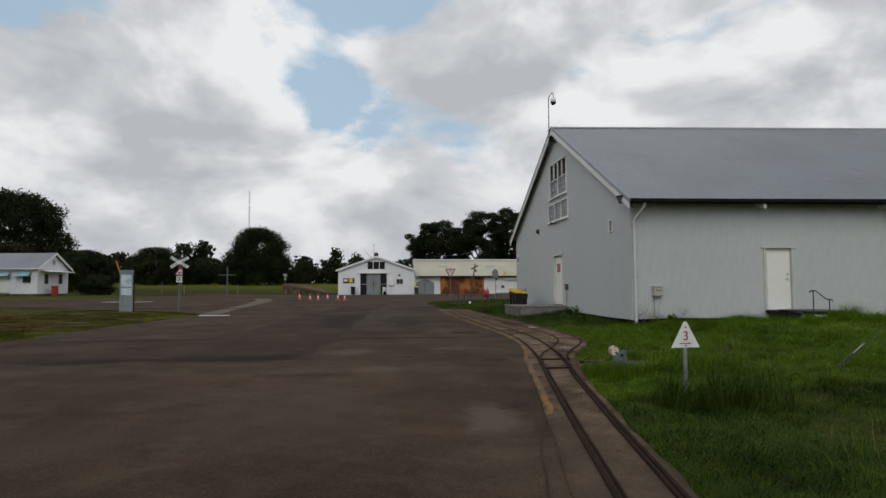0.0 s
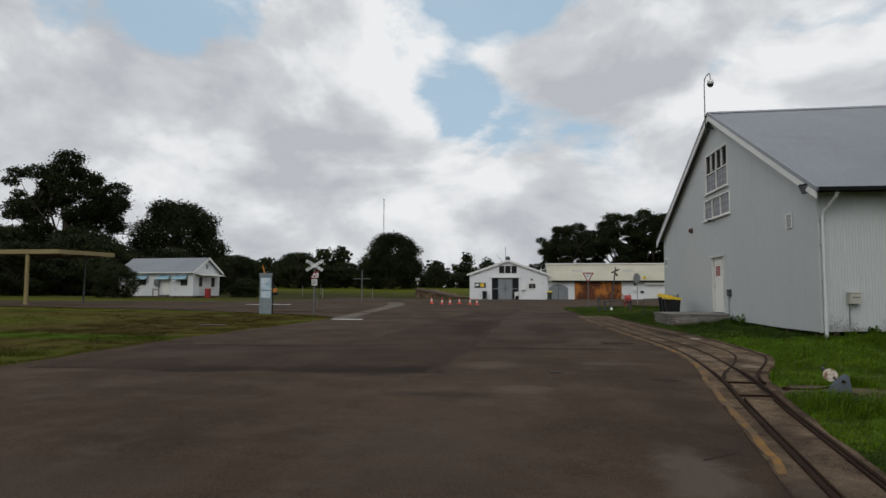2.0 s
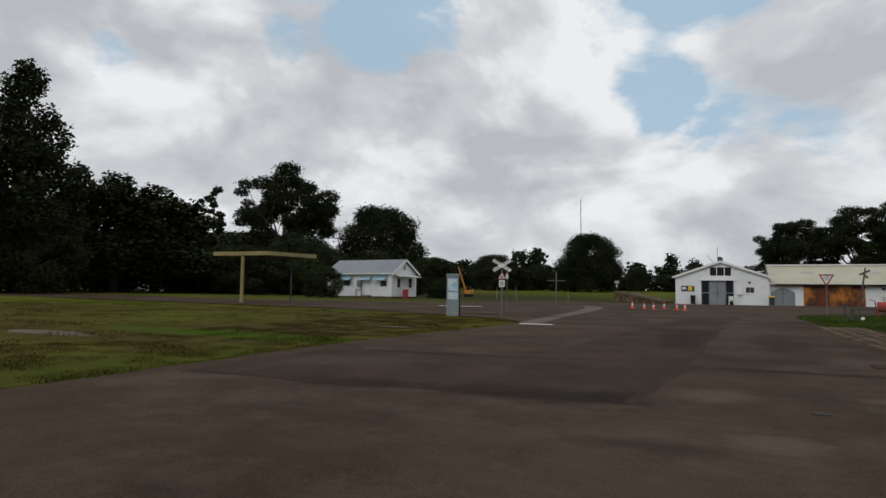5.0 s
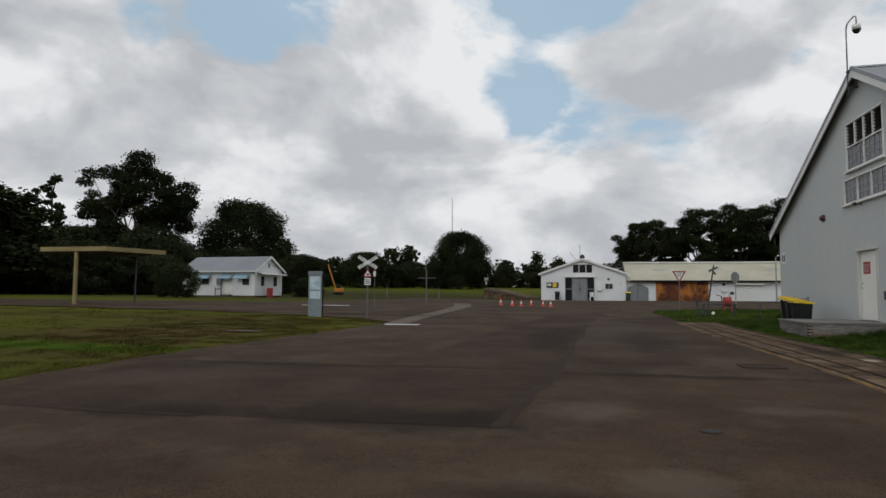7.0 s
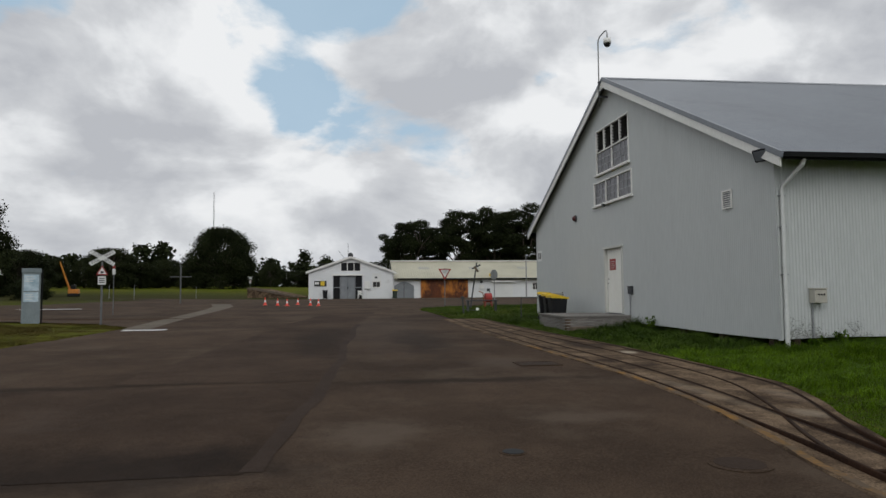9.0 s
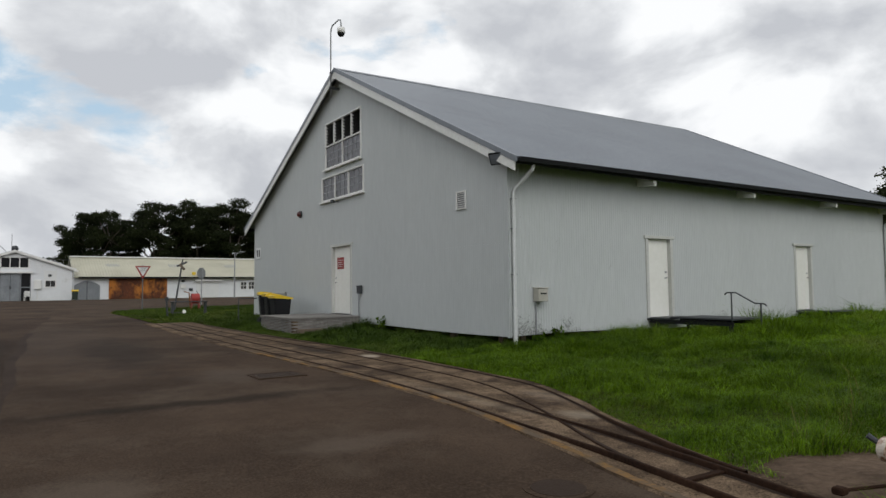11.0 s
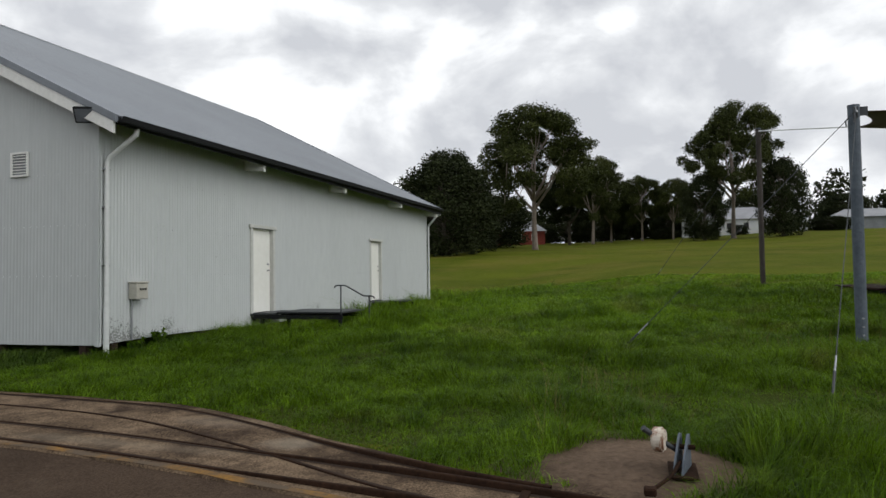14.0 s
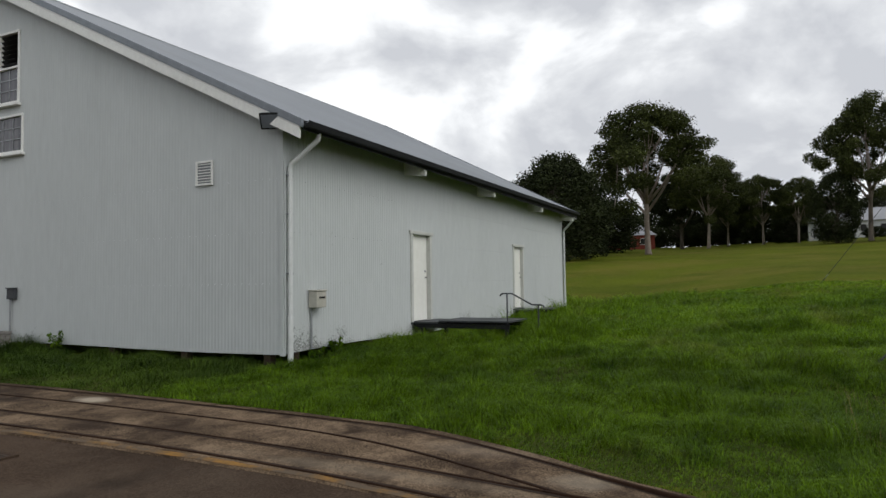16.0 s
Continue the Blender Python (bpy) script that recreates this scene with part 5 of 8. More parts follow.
BOARD = material("white_weatherboard", (0.62, 0.635, 0.65), (0.76, 0.775, 0.785), 0.55, 8, 0.4, 0.08, dirt=(0.46, 0.46, 0.45), dirt_at=(0.6, 0.8), dirt_scale=0.8)


def build_barn():
    x0, x1, y, z0 = -10.0, 0.7, 94.5, 0.72
    ze, za, mid = 4.25, 6.1, -4.72
    depth = 24.0
    t = thing("barn", (mid, y, z0), "white weatherboard gabled barn with grey double doors", "barn")
    dx0, dx1, dz = -6.95, -3.2, 3.72
    # front wall in pieces round the doorway and the gable window
    w0, w1, wz0, wz1 = -6.0, -3.4, 4.25, 5.45
    for nm, outline in (
        ("wall", [(x0, y, z0), (dx0, y, z0), (dx0, y, dz), (x0, y, dz)]),
        ("wall", [(dx1, y, z0), (x1, y, z0), (x1, y, dz), (dx1, y, dz)]),
        ("wall", [(x0, y, dz), (x1, y, dz), (x1, y, ze), (x0, y, ze)]),
        ("wall", [(x0, y, ze), (w0, y, ze), (w0, y, ze + (za - ze) * (w0 - x0) / (mid - x0)), ]),
        ("wall", [(w1, y, ze), (x1, y, ze), (w1, y, ze + (za - ze) * (x1 - w1) / (x1 - mid))]),
    ):
        plain_wall(nm, outline, (0, 0.12, 0), BOARD, t)
    s = (za - ze) / (mid - x0)
    plain_wall("wall", [(w0, y, wz1), (w1, y, wz1), (w1, y, ze + s * (x1 - w1)), (mid, y, za), (w0, y, ze + s * (w0 - x0))], (0, 0.12, 0), BOARD, t)
    plain_wall("wall", [(x0, y + 0.12, z0), (x0, y + depth, z0), (x0, y + depth, ze), (x0, y + 0.12, ze)], (0.12, 0, 0), BOARD, t)
    plain_wall("wall", [(x1 - 0.12, y + 0.12, z0), (x1 - 0.12, y + depth, z0), (x1 - 0.12, y + depth, ze), (x1 - 0.12, y + 0.12, ze)], (0.12, 0, 0), BOARD, t)
    # board joints
    for k in range(18):
        xx = x0 + 0.6 * (k + 1)
        top = min(ze + s * (xx - x0), ze + s * (x1 - xx)) - 0.15
        if dx0 - 0.1 < xx < dx1 + 0.1:
            continue
        part("batten", boxes(((xx - 0.03, y - 0.025, z0), (xx + 0.03, y, top))), BOARD, t)
    for sgn in (-1, 1):
        xe = x0 - 0.35 if sgn < 0 else x1 + 0.35
        zz = ze - 0.35 * s
        plain_wall("roof", [(mid, y - 0.3, za + 0.03), (xe, y - 0.3, zz + 0.03), (xe, y - 0.3, zz + 0.11), (mid, y - 0.3, za + 0.12)], (0, depth + 0.5, 0), SHEET_ROOF, t)
        plain_wall("barge_board", [(mid, y - 0.34, za - 0.16), (xe, y - 0.34, zz - 0.16), (xe, y - 0.34, zz + 0.10), (mid, y - 0.34, za + 0.11)], (0, 0.036, 0), WHITE, t)
    # doorway: two leaves with side lights
    part("door_head", boxes(((dx0 - 0.15, y - 0.25, dz), (dx1 + 0.15, y - 0.01, dz + 0.16))), WHITE, t)
    for a, b in ((-5.95, -5.08), (-5.05, -4.2)):
        d = part("door", boxes(((a, y + 0.02, z0), (b, y + 0.09, dz - 0.02))), GREY_DOOR, t)
        part("handle", boxes((((a if a > -5.5 else b - 0.07) + 0.0, y - 0.02, 2.0), ((a if a > -5.5 else b - 0.07) + 0.07, y + 0.02, 2.3))), DARK_STEEL, d)
    for a, b in ((dx0, -5.98), (-4.17, dx1)):
        win = part("side_light", boxes(((a, y + 0.05, z0), (a + 0.08, y + 0.1, dz)), ((b - 0.08, y + 0.05, z0), (b, y + 0.1, dz)), ((a + 0.08, y + 0.05, 2.15), (b - 0.08, y + 0.1, 2.25))), GREY_DOOR, t)
        part("pane", boxes(((a + 0.08, y + 0.07, z0), (b - 0.08, y + 0.08, 2.15)), ((a + 0.08, y + 0.07, 2.25), (b - 0.08, y + 0.08, dz))), LOUVRE, win)
    # added near-black sheets close behind the front, standing for the barn's unlit depth
    part("dark_backing", boxes(((x0 + 0.2, y + 0.5, z0), (x1 - 0.2, y + 0.6, ze)), ((mid - 2.6, y + 0.5, ze), (mid + 2.6, y + 0.6, ze + 0.9)), ((x0 + 0.2, y + 0.15, ze + 0.95), (x1 - 0.2, y + 0.5, ze + 1.0))), INTERIOR, t)
    w = part("window", boxes(((w0, y - 0.02, wz0), (w0 + 0.09, y + 0.1, wz1)), ((w1 - 0.09, y - 0.02, wz0), (w1, y + 0.1, wz1)), ((w0, y - 0.02, wz1 - 0.08), (w1, y + 0.1, wz1 - 0.002)), ((w0, y - 0.02, wz0 + 0.002), (w1, y + 0.1, wz0 + 0.08)), ((-5.18, y - 0.02, wz0 + 0.08), (-5.09, y + 0.1, wz1 - 0.08)), ((-4.31, y - 0.02, wz0 + 0.08), (-4.22, y + 0.1, wz1 - 0.08))), WHITE, t)
    part("pane", boxes(((w0 + 0.09, y + 0.04, wz0 + 0.08), (w1 - 0.09, y + 0.05, wz1 - 0.08))), LOUVRE, w)
    w = part("window", boxes(((-1.95, y - 0.06, 2.15), (-1.85, y - 0.002, 3.0)), ((-0.95, y - 0.06, 2.15), (-0.85, y - 0.002, 3.0)), ((-1.85, y - 0.06, 2.9), (-0.95, y - 0.002, 3.0)), ((-1.85, y - 0.06, 2.15), (-0.95, y - 0.002, 2.25))), WHITE, t)
    part("pane", boxes(((-1.85, y - 0.03, 2.25), (-1.42, y - 0.003, 2.9)), ((-1.38, y - 0.03, 2.25), (-0.95, y - 0.003, 2.9))), INTERIOR, w)
    part("wall_panel", boxes(((-2.0, y - 0.035, 3.02), (-0.8, y - 0.001, 4.0))), SIGN_WHITE, t)
    part("wall_vent", boxes(((-1.6, y - 0.06, 3.35), (-1.3, y - 0.036, 3.6))), DARK_STEEL, t)
    part("meter_box", boxes(((-2.95, y - 0.3, 2.0), (-2.25, y - 0.001, 3.0)), bevel=0.03), WHITE, t)
    part("pipe", tube(fresh(), [(-2.6, y - 0.06, z0), (-2.6, y - 0.06, 2.0)], 0.04, 6), WHITE, t)
    sign = part("notice", boxes(((-9.3, y - 0.05, 2.35), (-7.75, y - 0.02, 3.05))), SIGN_BLACK, t, "black and yellow notice board")
    part("notice_patch", boxes(((-8.5, y - 0.056, 2.45), (-8.0, y - 0.051, 3.0))), YELLOW, sign)
    part("notice_patch", boxes(((-9.2, y - 0.056, 2.6), (-8.7, y - 0.051, 2.9))), SIGN_WHITE, sign)
    bm = fresh()
    bmesh.ops.create_uvsphere(bm, u_segments=12, v_segments=8, radius=0.35, matrix=Matrix.Translation((mid, y + 2, za + 0.35)))
    part("roof_vent", bm, DARK_STEEL, t, smooth=True)
    part("antenna", tube(fresh(), [(mid - 0.3, y + 1.0, za), (mid - 0.3, y + 1.0, za + 1.9)], 0.03, 5), STEEL, t)
    part("antenna", tube(fresh(), [(mid - 0.6, y + 3.0, za - 0.2), (mid - 1.6, y + 3.0, za + 1.0)], 0.03, 5), STEEL, t)
    part("gutter_bracket", boxes(((x1 + 0.1, y - 0.4, ze - 0.35), (x1 + 0.6, y - 0.2, ze - 0.2))), WHITE, t)


build_barn()


def build_long_shed():
    x0, x1, y, z0, ze = 0.82, 62.0, 95.4, 0.72, 3.40
    ridge_y, zr = 101.5, 5.75
    t = thing("long_shed", (20, y, z0), "long white shed with a cream roof and a rusted sliding door", "shed")
    part("wall", boxes(((x0, y, z0), (x1, y + 0.15, ze))), BOARD, t)
    part("wall", boxes(((x0, y + 14, z0), (x1, y + 14.15, ze))), BOARD, t)
    part("wall", extruded(fresh(), [(x1, y + 0.16, z0), (x1, y + 13.9, z0), (x1, y + 13.9, ze), (x1, ridge_y, zr - 0.1), (x1, y + 0.16, ze)], (-0.15, 0, 0)), BOARD, t)
    for a, b in ((y - 0.55, ridge_y), (y + 12.75, ridge_y)):
        za = ze - 0.15
        part("roof", extruded(fresh(), [(x0, a, za), (x0, b, zr), (x0, b, zr + 0.1), (x0, a, za + 0.1)], (x1 - x0 + 0.4, 0, 0)), CREAM_ROOF, t)
    n = 200
    bm = fresh()
    for i in range(n):
        xx = x0 + 0.3 * i + 0.1
        for k in (0,):
            a, b = Vector((xx, y - 0.56, ze - 0.03)), Vector((xx, ridge_y, zr + 0.12))
            v = [bm.verts.new(a), bm.verts.new(a + Vector((0.04, 0, 0.03))), bm.verts.new(a + Vector((0.08, 0, 0))), bm.verts.new(b), bm.verts.new(b + Vector((0.04, 0, 0.03))), bm.verts.new(b + Vector((0.08, 0, 0)))]
            bm.faces.new((v[0], v[1], v[4], v[3]))
            bm.faces.new((v[1], v[2], v[5], v[4]))
    tagged(part("roof_rib", bm, CREAM_ROOF, t), kind="stuff")
    part("ridge_cap", boxes(((x0, ridge_y - 0.3, zr + 0.1), (x1 + 0.4, ridge_y + 0.3, zr + 0.24))), WHITE, t)
    part("gutter", boxes(((x0 + 0.5, y - 0.70, ze - 0.22), (x1 + 0.3, y - 0.55, ze - 0.06))), GUTTER, t)
    part("fascia", boxes(((x0 + 0.5, y - 0.54, ze - 0.26), (x1 + 0.3, y - 0.50, ze - 0.16))), TIMBER, t)
    for xx in (5.2, 12.3, 19.2, 26.0, 33.0):
        f = 0.45
        yy, zz = y - 0.55 + f * (ridge_y - y + 0.55), ze - 0.05 + f * (zr - ze + 0.05)
        part("skylight", box(fresh(), (-0.75, -1.2, 0.05), (0.75, 1.2, 0.09), 0, Matrix.Translation((xx, yy + 0.3, zz + 0.06)) @ Matrix.Rotation(math.atan2(zr - ze, ridge_y - y), 4, "X")), PALE_SKY, t, "grey translucent roof panel")
    part("roof_hatch", boxes(((13.7, y - 0.1, ze + 0.2), (14.05, y + 0.3, ze + 0.55))), YELLOW, t, "small yellow panel")
    d = part("sliding_door", boxes(((4.45, y - 0.2, z0 + 0.05), (10.75, y - 0.08, ze - 0.12))), RUST, t, "heavily rusted sliding door")
    for i in range(11):
        xx = 4.7 + 0.58 * i
        part("rib", boxes(((xx, y - 0.24, z0 + 0.08), (xx + 0.05, y - 0.2, ze - 0.15))), RUST, d)
    part("track", boxes(((4.0, y - 0.3, ze - 0.12), (15.0, y - 0.16, ze - 0.02))), GUTTER, t)
    bm = fresh()
    pts = [(0.95, y - 0.06, z0)] + [(0.95 + 2.6 * i / 10, y - 0.06, 2.35 + 0.55 * math.sin(math.pi * i / 10)) for i in range(11)] + [(3.55, y - 0.06, z0)]
    part("arched_door", extruded(bm, pts, (0, 0.055, 0)), GREY_DOOR, t, "grey arched double door")
    part("door_joint", boxes(((2.2, y - 0.075, z0), (2.27, y - 0.061, 2.9))), DARK_STEEL, t)
    r = part("roller_door", boxes(((14.2, y - 0.05, z0), (16.9, y - 0.002, 2.75))), SIGN_WHITE, t, "white roller door")
    for i in range(10):
        part("slat", boxes(((14.22, y - 0.065, z0 + 0.1 + 0.2 * i), (16.88, y - 0.052, z0 + 0.26 + 0.2 * i))), SIGN_WHITE, r)
    part("door_canopy", boxes(((13.9, y - 0.5, 2.82), (17.2, y - 0.002, 2.98))), WHITE, t)
    part("wall_lamp", boxes(((12.4, y - 0.3, 2.7), (12.75, y - 0.002, 3.0)), bevel=0.08), DARK_STEEL, t)
    part("meter_box", boxes(((12.3, y - 0.25, 1.95), (12.9, y - 0.002, 2.45))), WHITE, t)
    part("meter_box", boxes(((13.3, y - 0.1, 1.6), (13.75, y - 0.002, 1.95))), DARK_STEEL, t)
    for xx in (19.6, 20.6, 24.5, 28.5):
        w = part("window", boxes(((xx, y - 0.05, 1.75), (xx + 0.8, y - 0.002, 2.75))), WHITE, t)
        part("pane", boxes(((xx + 0.07, y - 0.06, 1.82), (xx + 0.37, y - 0.051, 2.22)), ((xx + 0.43, y - 0.06, 1.82), (xx + 0.73, y - 0.051, 2.22)), ((xx + 0.07, y - 0.06, 2.28), (xx + 0.37, y - 0.051, 2.68)), ((xx + 0.43, y - 0.06, 2.28), (xx + 0.73, y - 0.051, 2.68))), INTERIOR, w)


PALE_SKY = material("grey_fibreglass_panel", (0.26, 0.27, 0.25), (0.38, 0.38, 0.35), 0.6, 10, 0.8, 0.05)
build_long_shed()
GREEN_BIN = material("dark_green_plastic", (0.012, 0.02, 0.014), (0.025, 0.04, 0.028), 0.5, 12, 1, 0.05)
build_bin(-7.9, 93.6, ground(-7.9, 93.6) + 0.02, 0, BLACK_PLASTIC, BLACK_PLASTIC, "black wheelie bin in front of the white barn", 1.1, 0.6)
build_bin(0.9, 93.5, ground(0.9, 93.5) + 0.02, 0, YELLOW, GREEN_BIN, "dark wheelie bin at the barn corner", 1.1, 0.6)


def build_plastic_chair(x, y, turn):
    t = thing("plastic_chair", (0, 0, 0), "white moulded plastic garden chair in front of the barn", "chair")
    part("seat", boxes(((-0.24, -0.22, 0.40), (0.24, 0.22, 0.44)), bevel=0.012), WHITE, t)
    for s in (-1, 1):
        for q in (-1, 1):
            part("leg", tube(fresh(), [(s * 0.22, q * 0.2, 0.4), (s * 0.26, q * 0.25, 0.0)], [0.03, 0.024], 6), WHITE, t)
        part("armrest", tube(fresh(), [(s * 0.27, -0.2, 0.42), (s * 0.28, -0.2, 0.62), (s * 0.28, 0.22, 0.66)], 0.022, 6), WHITE, t)
    bm = fresh()
    for i in range(5):
        box(bm, (-0.22 + 0.09 * i, 0.2, 0.44), (-0.15 + 0.09 * i, 0.24, 0.84), 0.006)
    box(bm, (-0.24, 0.195, 0.84), (0.24, 0.245, 0.90), 0.01)
    part("backrest", bm, WHITE, t)
    t.matrix_basis = pose(x, y, ground(x, y) + 0.02, 0, 0, turn) @ Matrix.Scale(1.15, 4)


build_plastic_chair(-3.5, 93.4, 10)


def build_cone():
    t = thing("traffic_cone", (0, 0, 0), "orange traffic cone with a white band on the asphalt", "traffic cone", "traffic cones across the yard")
    part("base", boxes(((-0.19, -0.19, 0), (0.19, 0.19, 0.035)), bevel=0.01), ORANGE, t)
    for nm, mat, z0, z1, r0, r1 in (("body", ORANGE, 0.03, 0.26, 0.135, 0.098), ("band", SIGN_WHITE, 0.26, 0.46, 0.101, 0.068), ("tip", ORANGE, 0.46, 0.70, 0.066, 0.026)):
        bm = fresh()
        bmesh.ops.create_cone(bm, cap_ends=True, segments=16, radius1=r0, radius2=r1, depth=z1 - z0, matrix=Matrix.Translation((0, 0, (z0 + z1) / 2)))
        part(nm, bm, mat, t, smooth=False)
    return t


cone = build_cone()
spots = ((-11.39, 61.2), (-10.3, 59.6), (-9.5, 58.4), (-8.95, 61.5), (-7.85, 58.8), (-7.2, 57.3))
for i, (cx, cy) in enumerate(spots):
    m = pose(cx, cy, ground(cx, cy) + 0.02, 0, 0, 17 * i) @ Matrix.Scale(0.86, 4)
    if i:
        copy_thing(cone, m)
    else:
        cone.matrix_basis = m


def build_ramp():
    x, y = -19.5, 108.0
    t = thing("loading_ramp", (x, y, ground(x, y)), "dark timber and concrete loading ramp at the end of the yard", "ramp")
    z = ground(x, y)
    part("ramp_body", extruded(fresh(), [(x, y, z), (x + 7.5, y - 5, z), (x + 7.5, y - 5, z + 0.12), (x + 1.4, y - 0.9, z + 1.35), (x, y, z + 1.4)], (1.6, 2.6, 0)), CONCRETE, t)
    part("kerb_rail", extruded(fresh(), [(x, y - 0.02, z + 1.32), (x + 7.5, y - 5.02, z + 0.02), (x + 7.5, y - 5.02, z + 0.22), (x + 1.4, y - 0.95, z + 1.5), (x, y - 0.02, z + 1.52)], (-0.05, -0.1, 0)), TIMBER, t)


build_ramp()


# ---- signs and street furniture ----
def upright(x, y, z, turn, tilt=0):
    """A matrix whose x-z plane faces the way that turn says, for flat signs."""
    return Matrix.Translation((x, y, z)) @ Matrix.Rotation(radians(turn), 4, "Z") @ Matrix.Rotation(radians(tilt), 4, "Y")


FACE = Matrix.Rotation(radians(90), 4, "X")


def build_number_sign():
    x, y = -0.42, 9.62
    g = ground(x, y)
    t = thing("trackside_sign", (0, 0, 0), "white triangular trackside sign with a red figure on a steel post", "sign")
    part("post", boxes(((-0.022, 0.0, -0.06), (0.022, 0.03, 0.70))), STEEL, t)
    def tri(w, h, base):
        return [(-w / 2, 0, base), (w / 2, 0, base), (0.02, 0, base + h), (-0.02, 0, base + h)]
    plate = part("plate", extruded(fresh(), [(p[0], -0.012, p[2]) for p in tri(0.40, 0.33, 0.68)], (0, 0.01, 0)), SIGN_WHITE, t)
    part("figure", words(fresh(), "3", 0.17, Matrix.Translation((0, -0.0155, 0.825)) @ FACE), RED, plate, "red figure")
    bm = fresh()
    box(bm, (-0.085, -0.0165, 0.728), (0.045, -0.013, 0.738))
    extruded(bm, [(0.04, -0.0165, 0.72), (0.085, -0.0165, 0.733), (0.04, -0.0165, 0.747)], (0, 0.0035, 0))
    part("arrow", bm, RED, plate, "red arrow")
    for zz in (0.94, 0.705):
        part("bolt", tube(fresh(), [(0, -0.012, zz), (0, -0.02, zz)], 0.011, 8), DARK_STEEL, plate)
    t.matrix_basis = pose(x, y, g, 0, 0, 6)


build_number_sign()


def build_crossbuck(x, y, turn, scale, label, lamps=False):
    t = thing("railway_crossing_sign", (0, 0, 0), label, "sign")
    part("post", tube(fresh(), [(0, 0.05, -0.1), (0, 0.05, 2.55)], 0.035, 8), POST_GREY, t)
    for i, (ang, text) in enumerate(((31, "RAILWAY"), (-31, "CROSSING"))):
        m = Matrix.Translation((0, -0.012 * (1 - i) - 0.012, 2.42)) @ Matrix.Rotation(radians(-ang), 4, "Y")
        b = part("board", box(fresh(), (-0.46, -0.006, -0.070), (0.46, 0.004, 0.070), 0, m), SIGN_WHITE, t)
        if text == "RAILWAY":
            for s in (("RAIL", -0.25), ("WAY", 0.26)):
                part("lettering", words(fresh(), s[0], 0.15, m @ Matrix.Translation((s[1], -0.009, 0)) @ FACE), SIGN_BLACK, b)
        else:
            for s in (("CROS", -0.25), ("SING", 0.25)):
                part("lettering", words(fresh(), s[0], 0.15, m @ Matrix.Translation((s[1], -0.009, 0)) @ FACE), SIGN_BLACK, b)
    tri = part("warning_plate", extruded(fresh(), [(-0.2, -0.012, 1.80), (0.2, -0.012, 1.80), (0.0, -0.012, 2.14)], (0, 0.008, 0)), RED, t, "red-bordered warning triangle")
    part("warning_face", extruded(fresh(), [(-0.14, -0.016, 1.835), (0.14, -0.016, 1.835), (0.0, -0.016, 2.075)], (0, 0.003, 0)), SIGN_WHITE, tri)
    part("symbol", boxes(((-0.05, -0.02, 1.86), (0.05, -0.0165, 1.94))), SIGN_BLACK, tri)
    pl = part("plate", boxes(((-0.13, -0.012, 1.45), (0.13, 0.0, 1.75))), SIGN_WHITE, t)
    for k in range(3):
        part("print_bar", boxes(((-0.09, -0.016, 1.51 + 0.07 * k), (0.09, -0.0125, 1.545 + 0.07 * k))), SIGN_BLACK, pl)
    t.matrix_basis = pose(x, y, ground(x, y), 0, 0, turn) @ Matrix.Scale(scale, 4)
    return t


build_crossbuck(-14.33, 35.6, 17, 1.04, "white crossed railway crossing boards on a grey post")


def build_info_panel():
    t = thing("information_panel", (0, 0, 0), "tall grey steel information panel with pale blue notices", "information panel")
    part("body", boxes(((-0.31, -0.07, -0.1), (0.31, 0.07, 1.95)), bevel=0.01), PANEL_GREY, t)
    part("cap", boxes(((-0.33, -0.09, 1.95), (0.33, 0.09, 2.12)), bevel=0.01), PANEL_GREY, t)
    for z0, z1 in ((1.25, 1.88), (0.82, 1.19)):
        n = part("notice", boxes(((-0.25, -0.078, z0), (0.25, -0.071, z1))), SIGN_BLUE, t, "pale blue printed notice")
        for k in range(3):
            part("print_bar", boxes(((-0.2, -0.082, z1 - 0.10 - 0.09 * k), (0.05 + 0.06 * (k % 2), -0.0785, z1 - 0.07 - 0.09 * k))), SIGN_WHITE, n)
    part("side_post", tube(fresh(), [(0.36, 0, -0.1), (0.36, 0, 2.05)], 0.03, 6), GUTTER, t)
    t.matrix_basis = pose(-17.35, 36.9, ground(-17.35, 36.9), 0, 0, 22)


build_info_panel()


def build_cross_pole(x, y, turn, h, w):
    t = thing("signal_post", (0, 0, 0), "grey post with a plain cross-arm beside the yard", "post")
    part("post", tube(fresh(), [(0, 0, -0.1), (0, 0, h)], 0.055, 8), POST_GREY, t)
    part("cross_arm", boxes(((-w / 2, -0.06, h * 0.72), (w / 2, -0.01, h * 0.72 + 0.07))), POST_GREY, t)
    t.matrix_basis = pose(x, y, ground(x, y), 0, 0, turn)


build_cross_pole(-19.1, 67.5, 10, 3.1, 1.7)


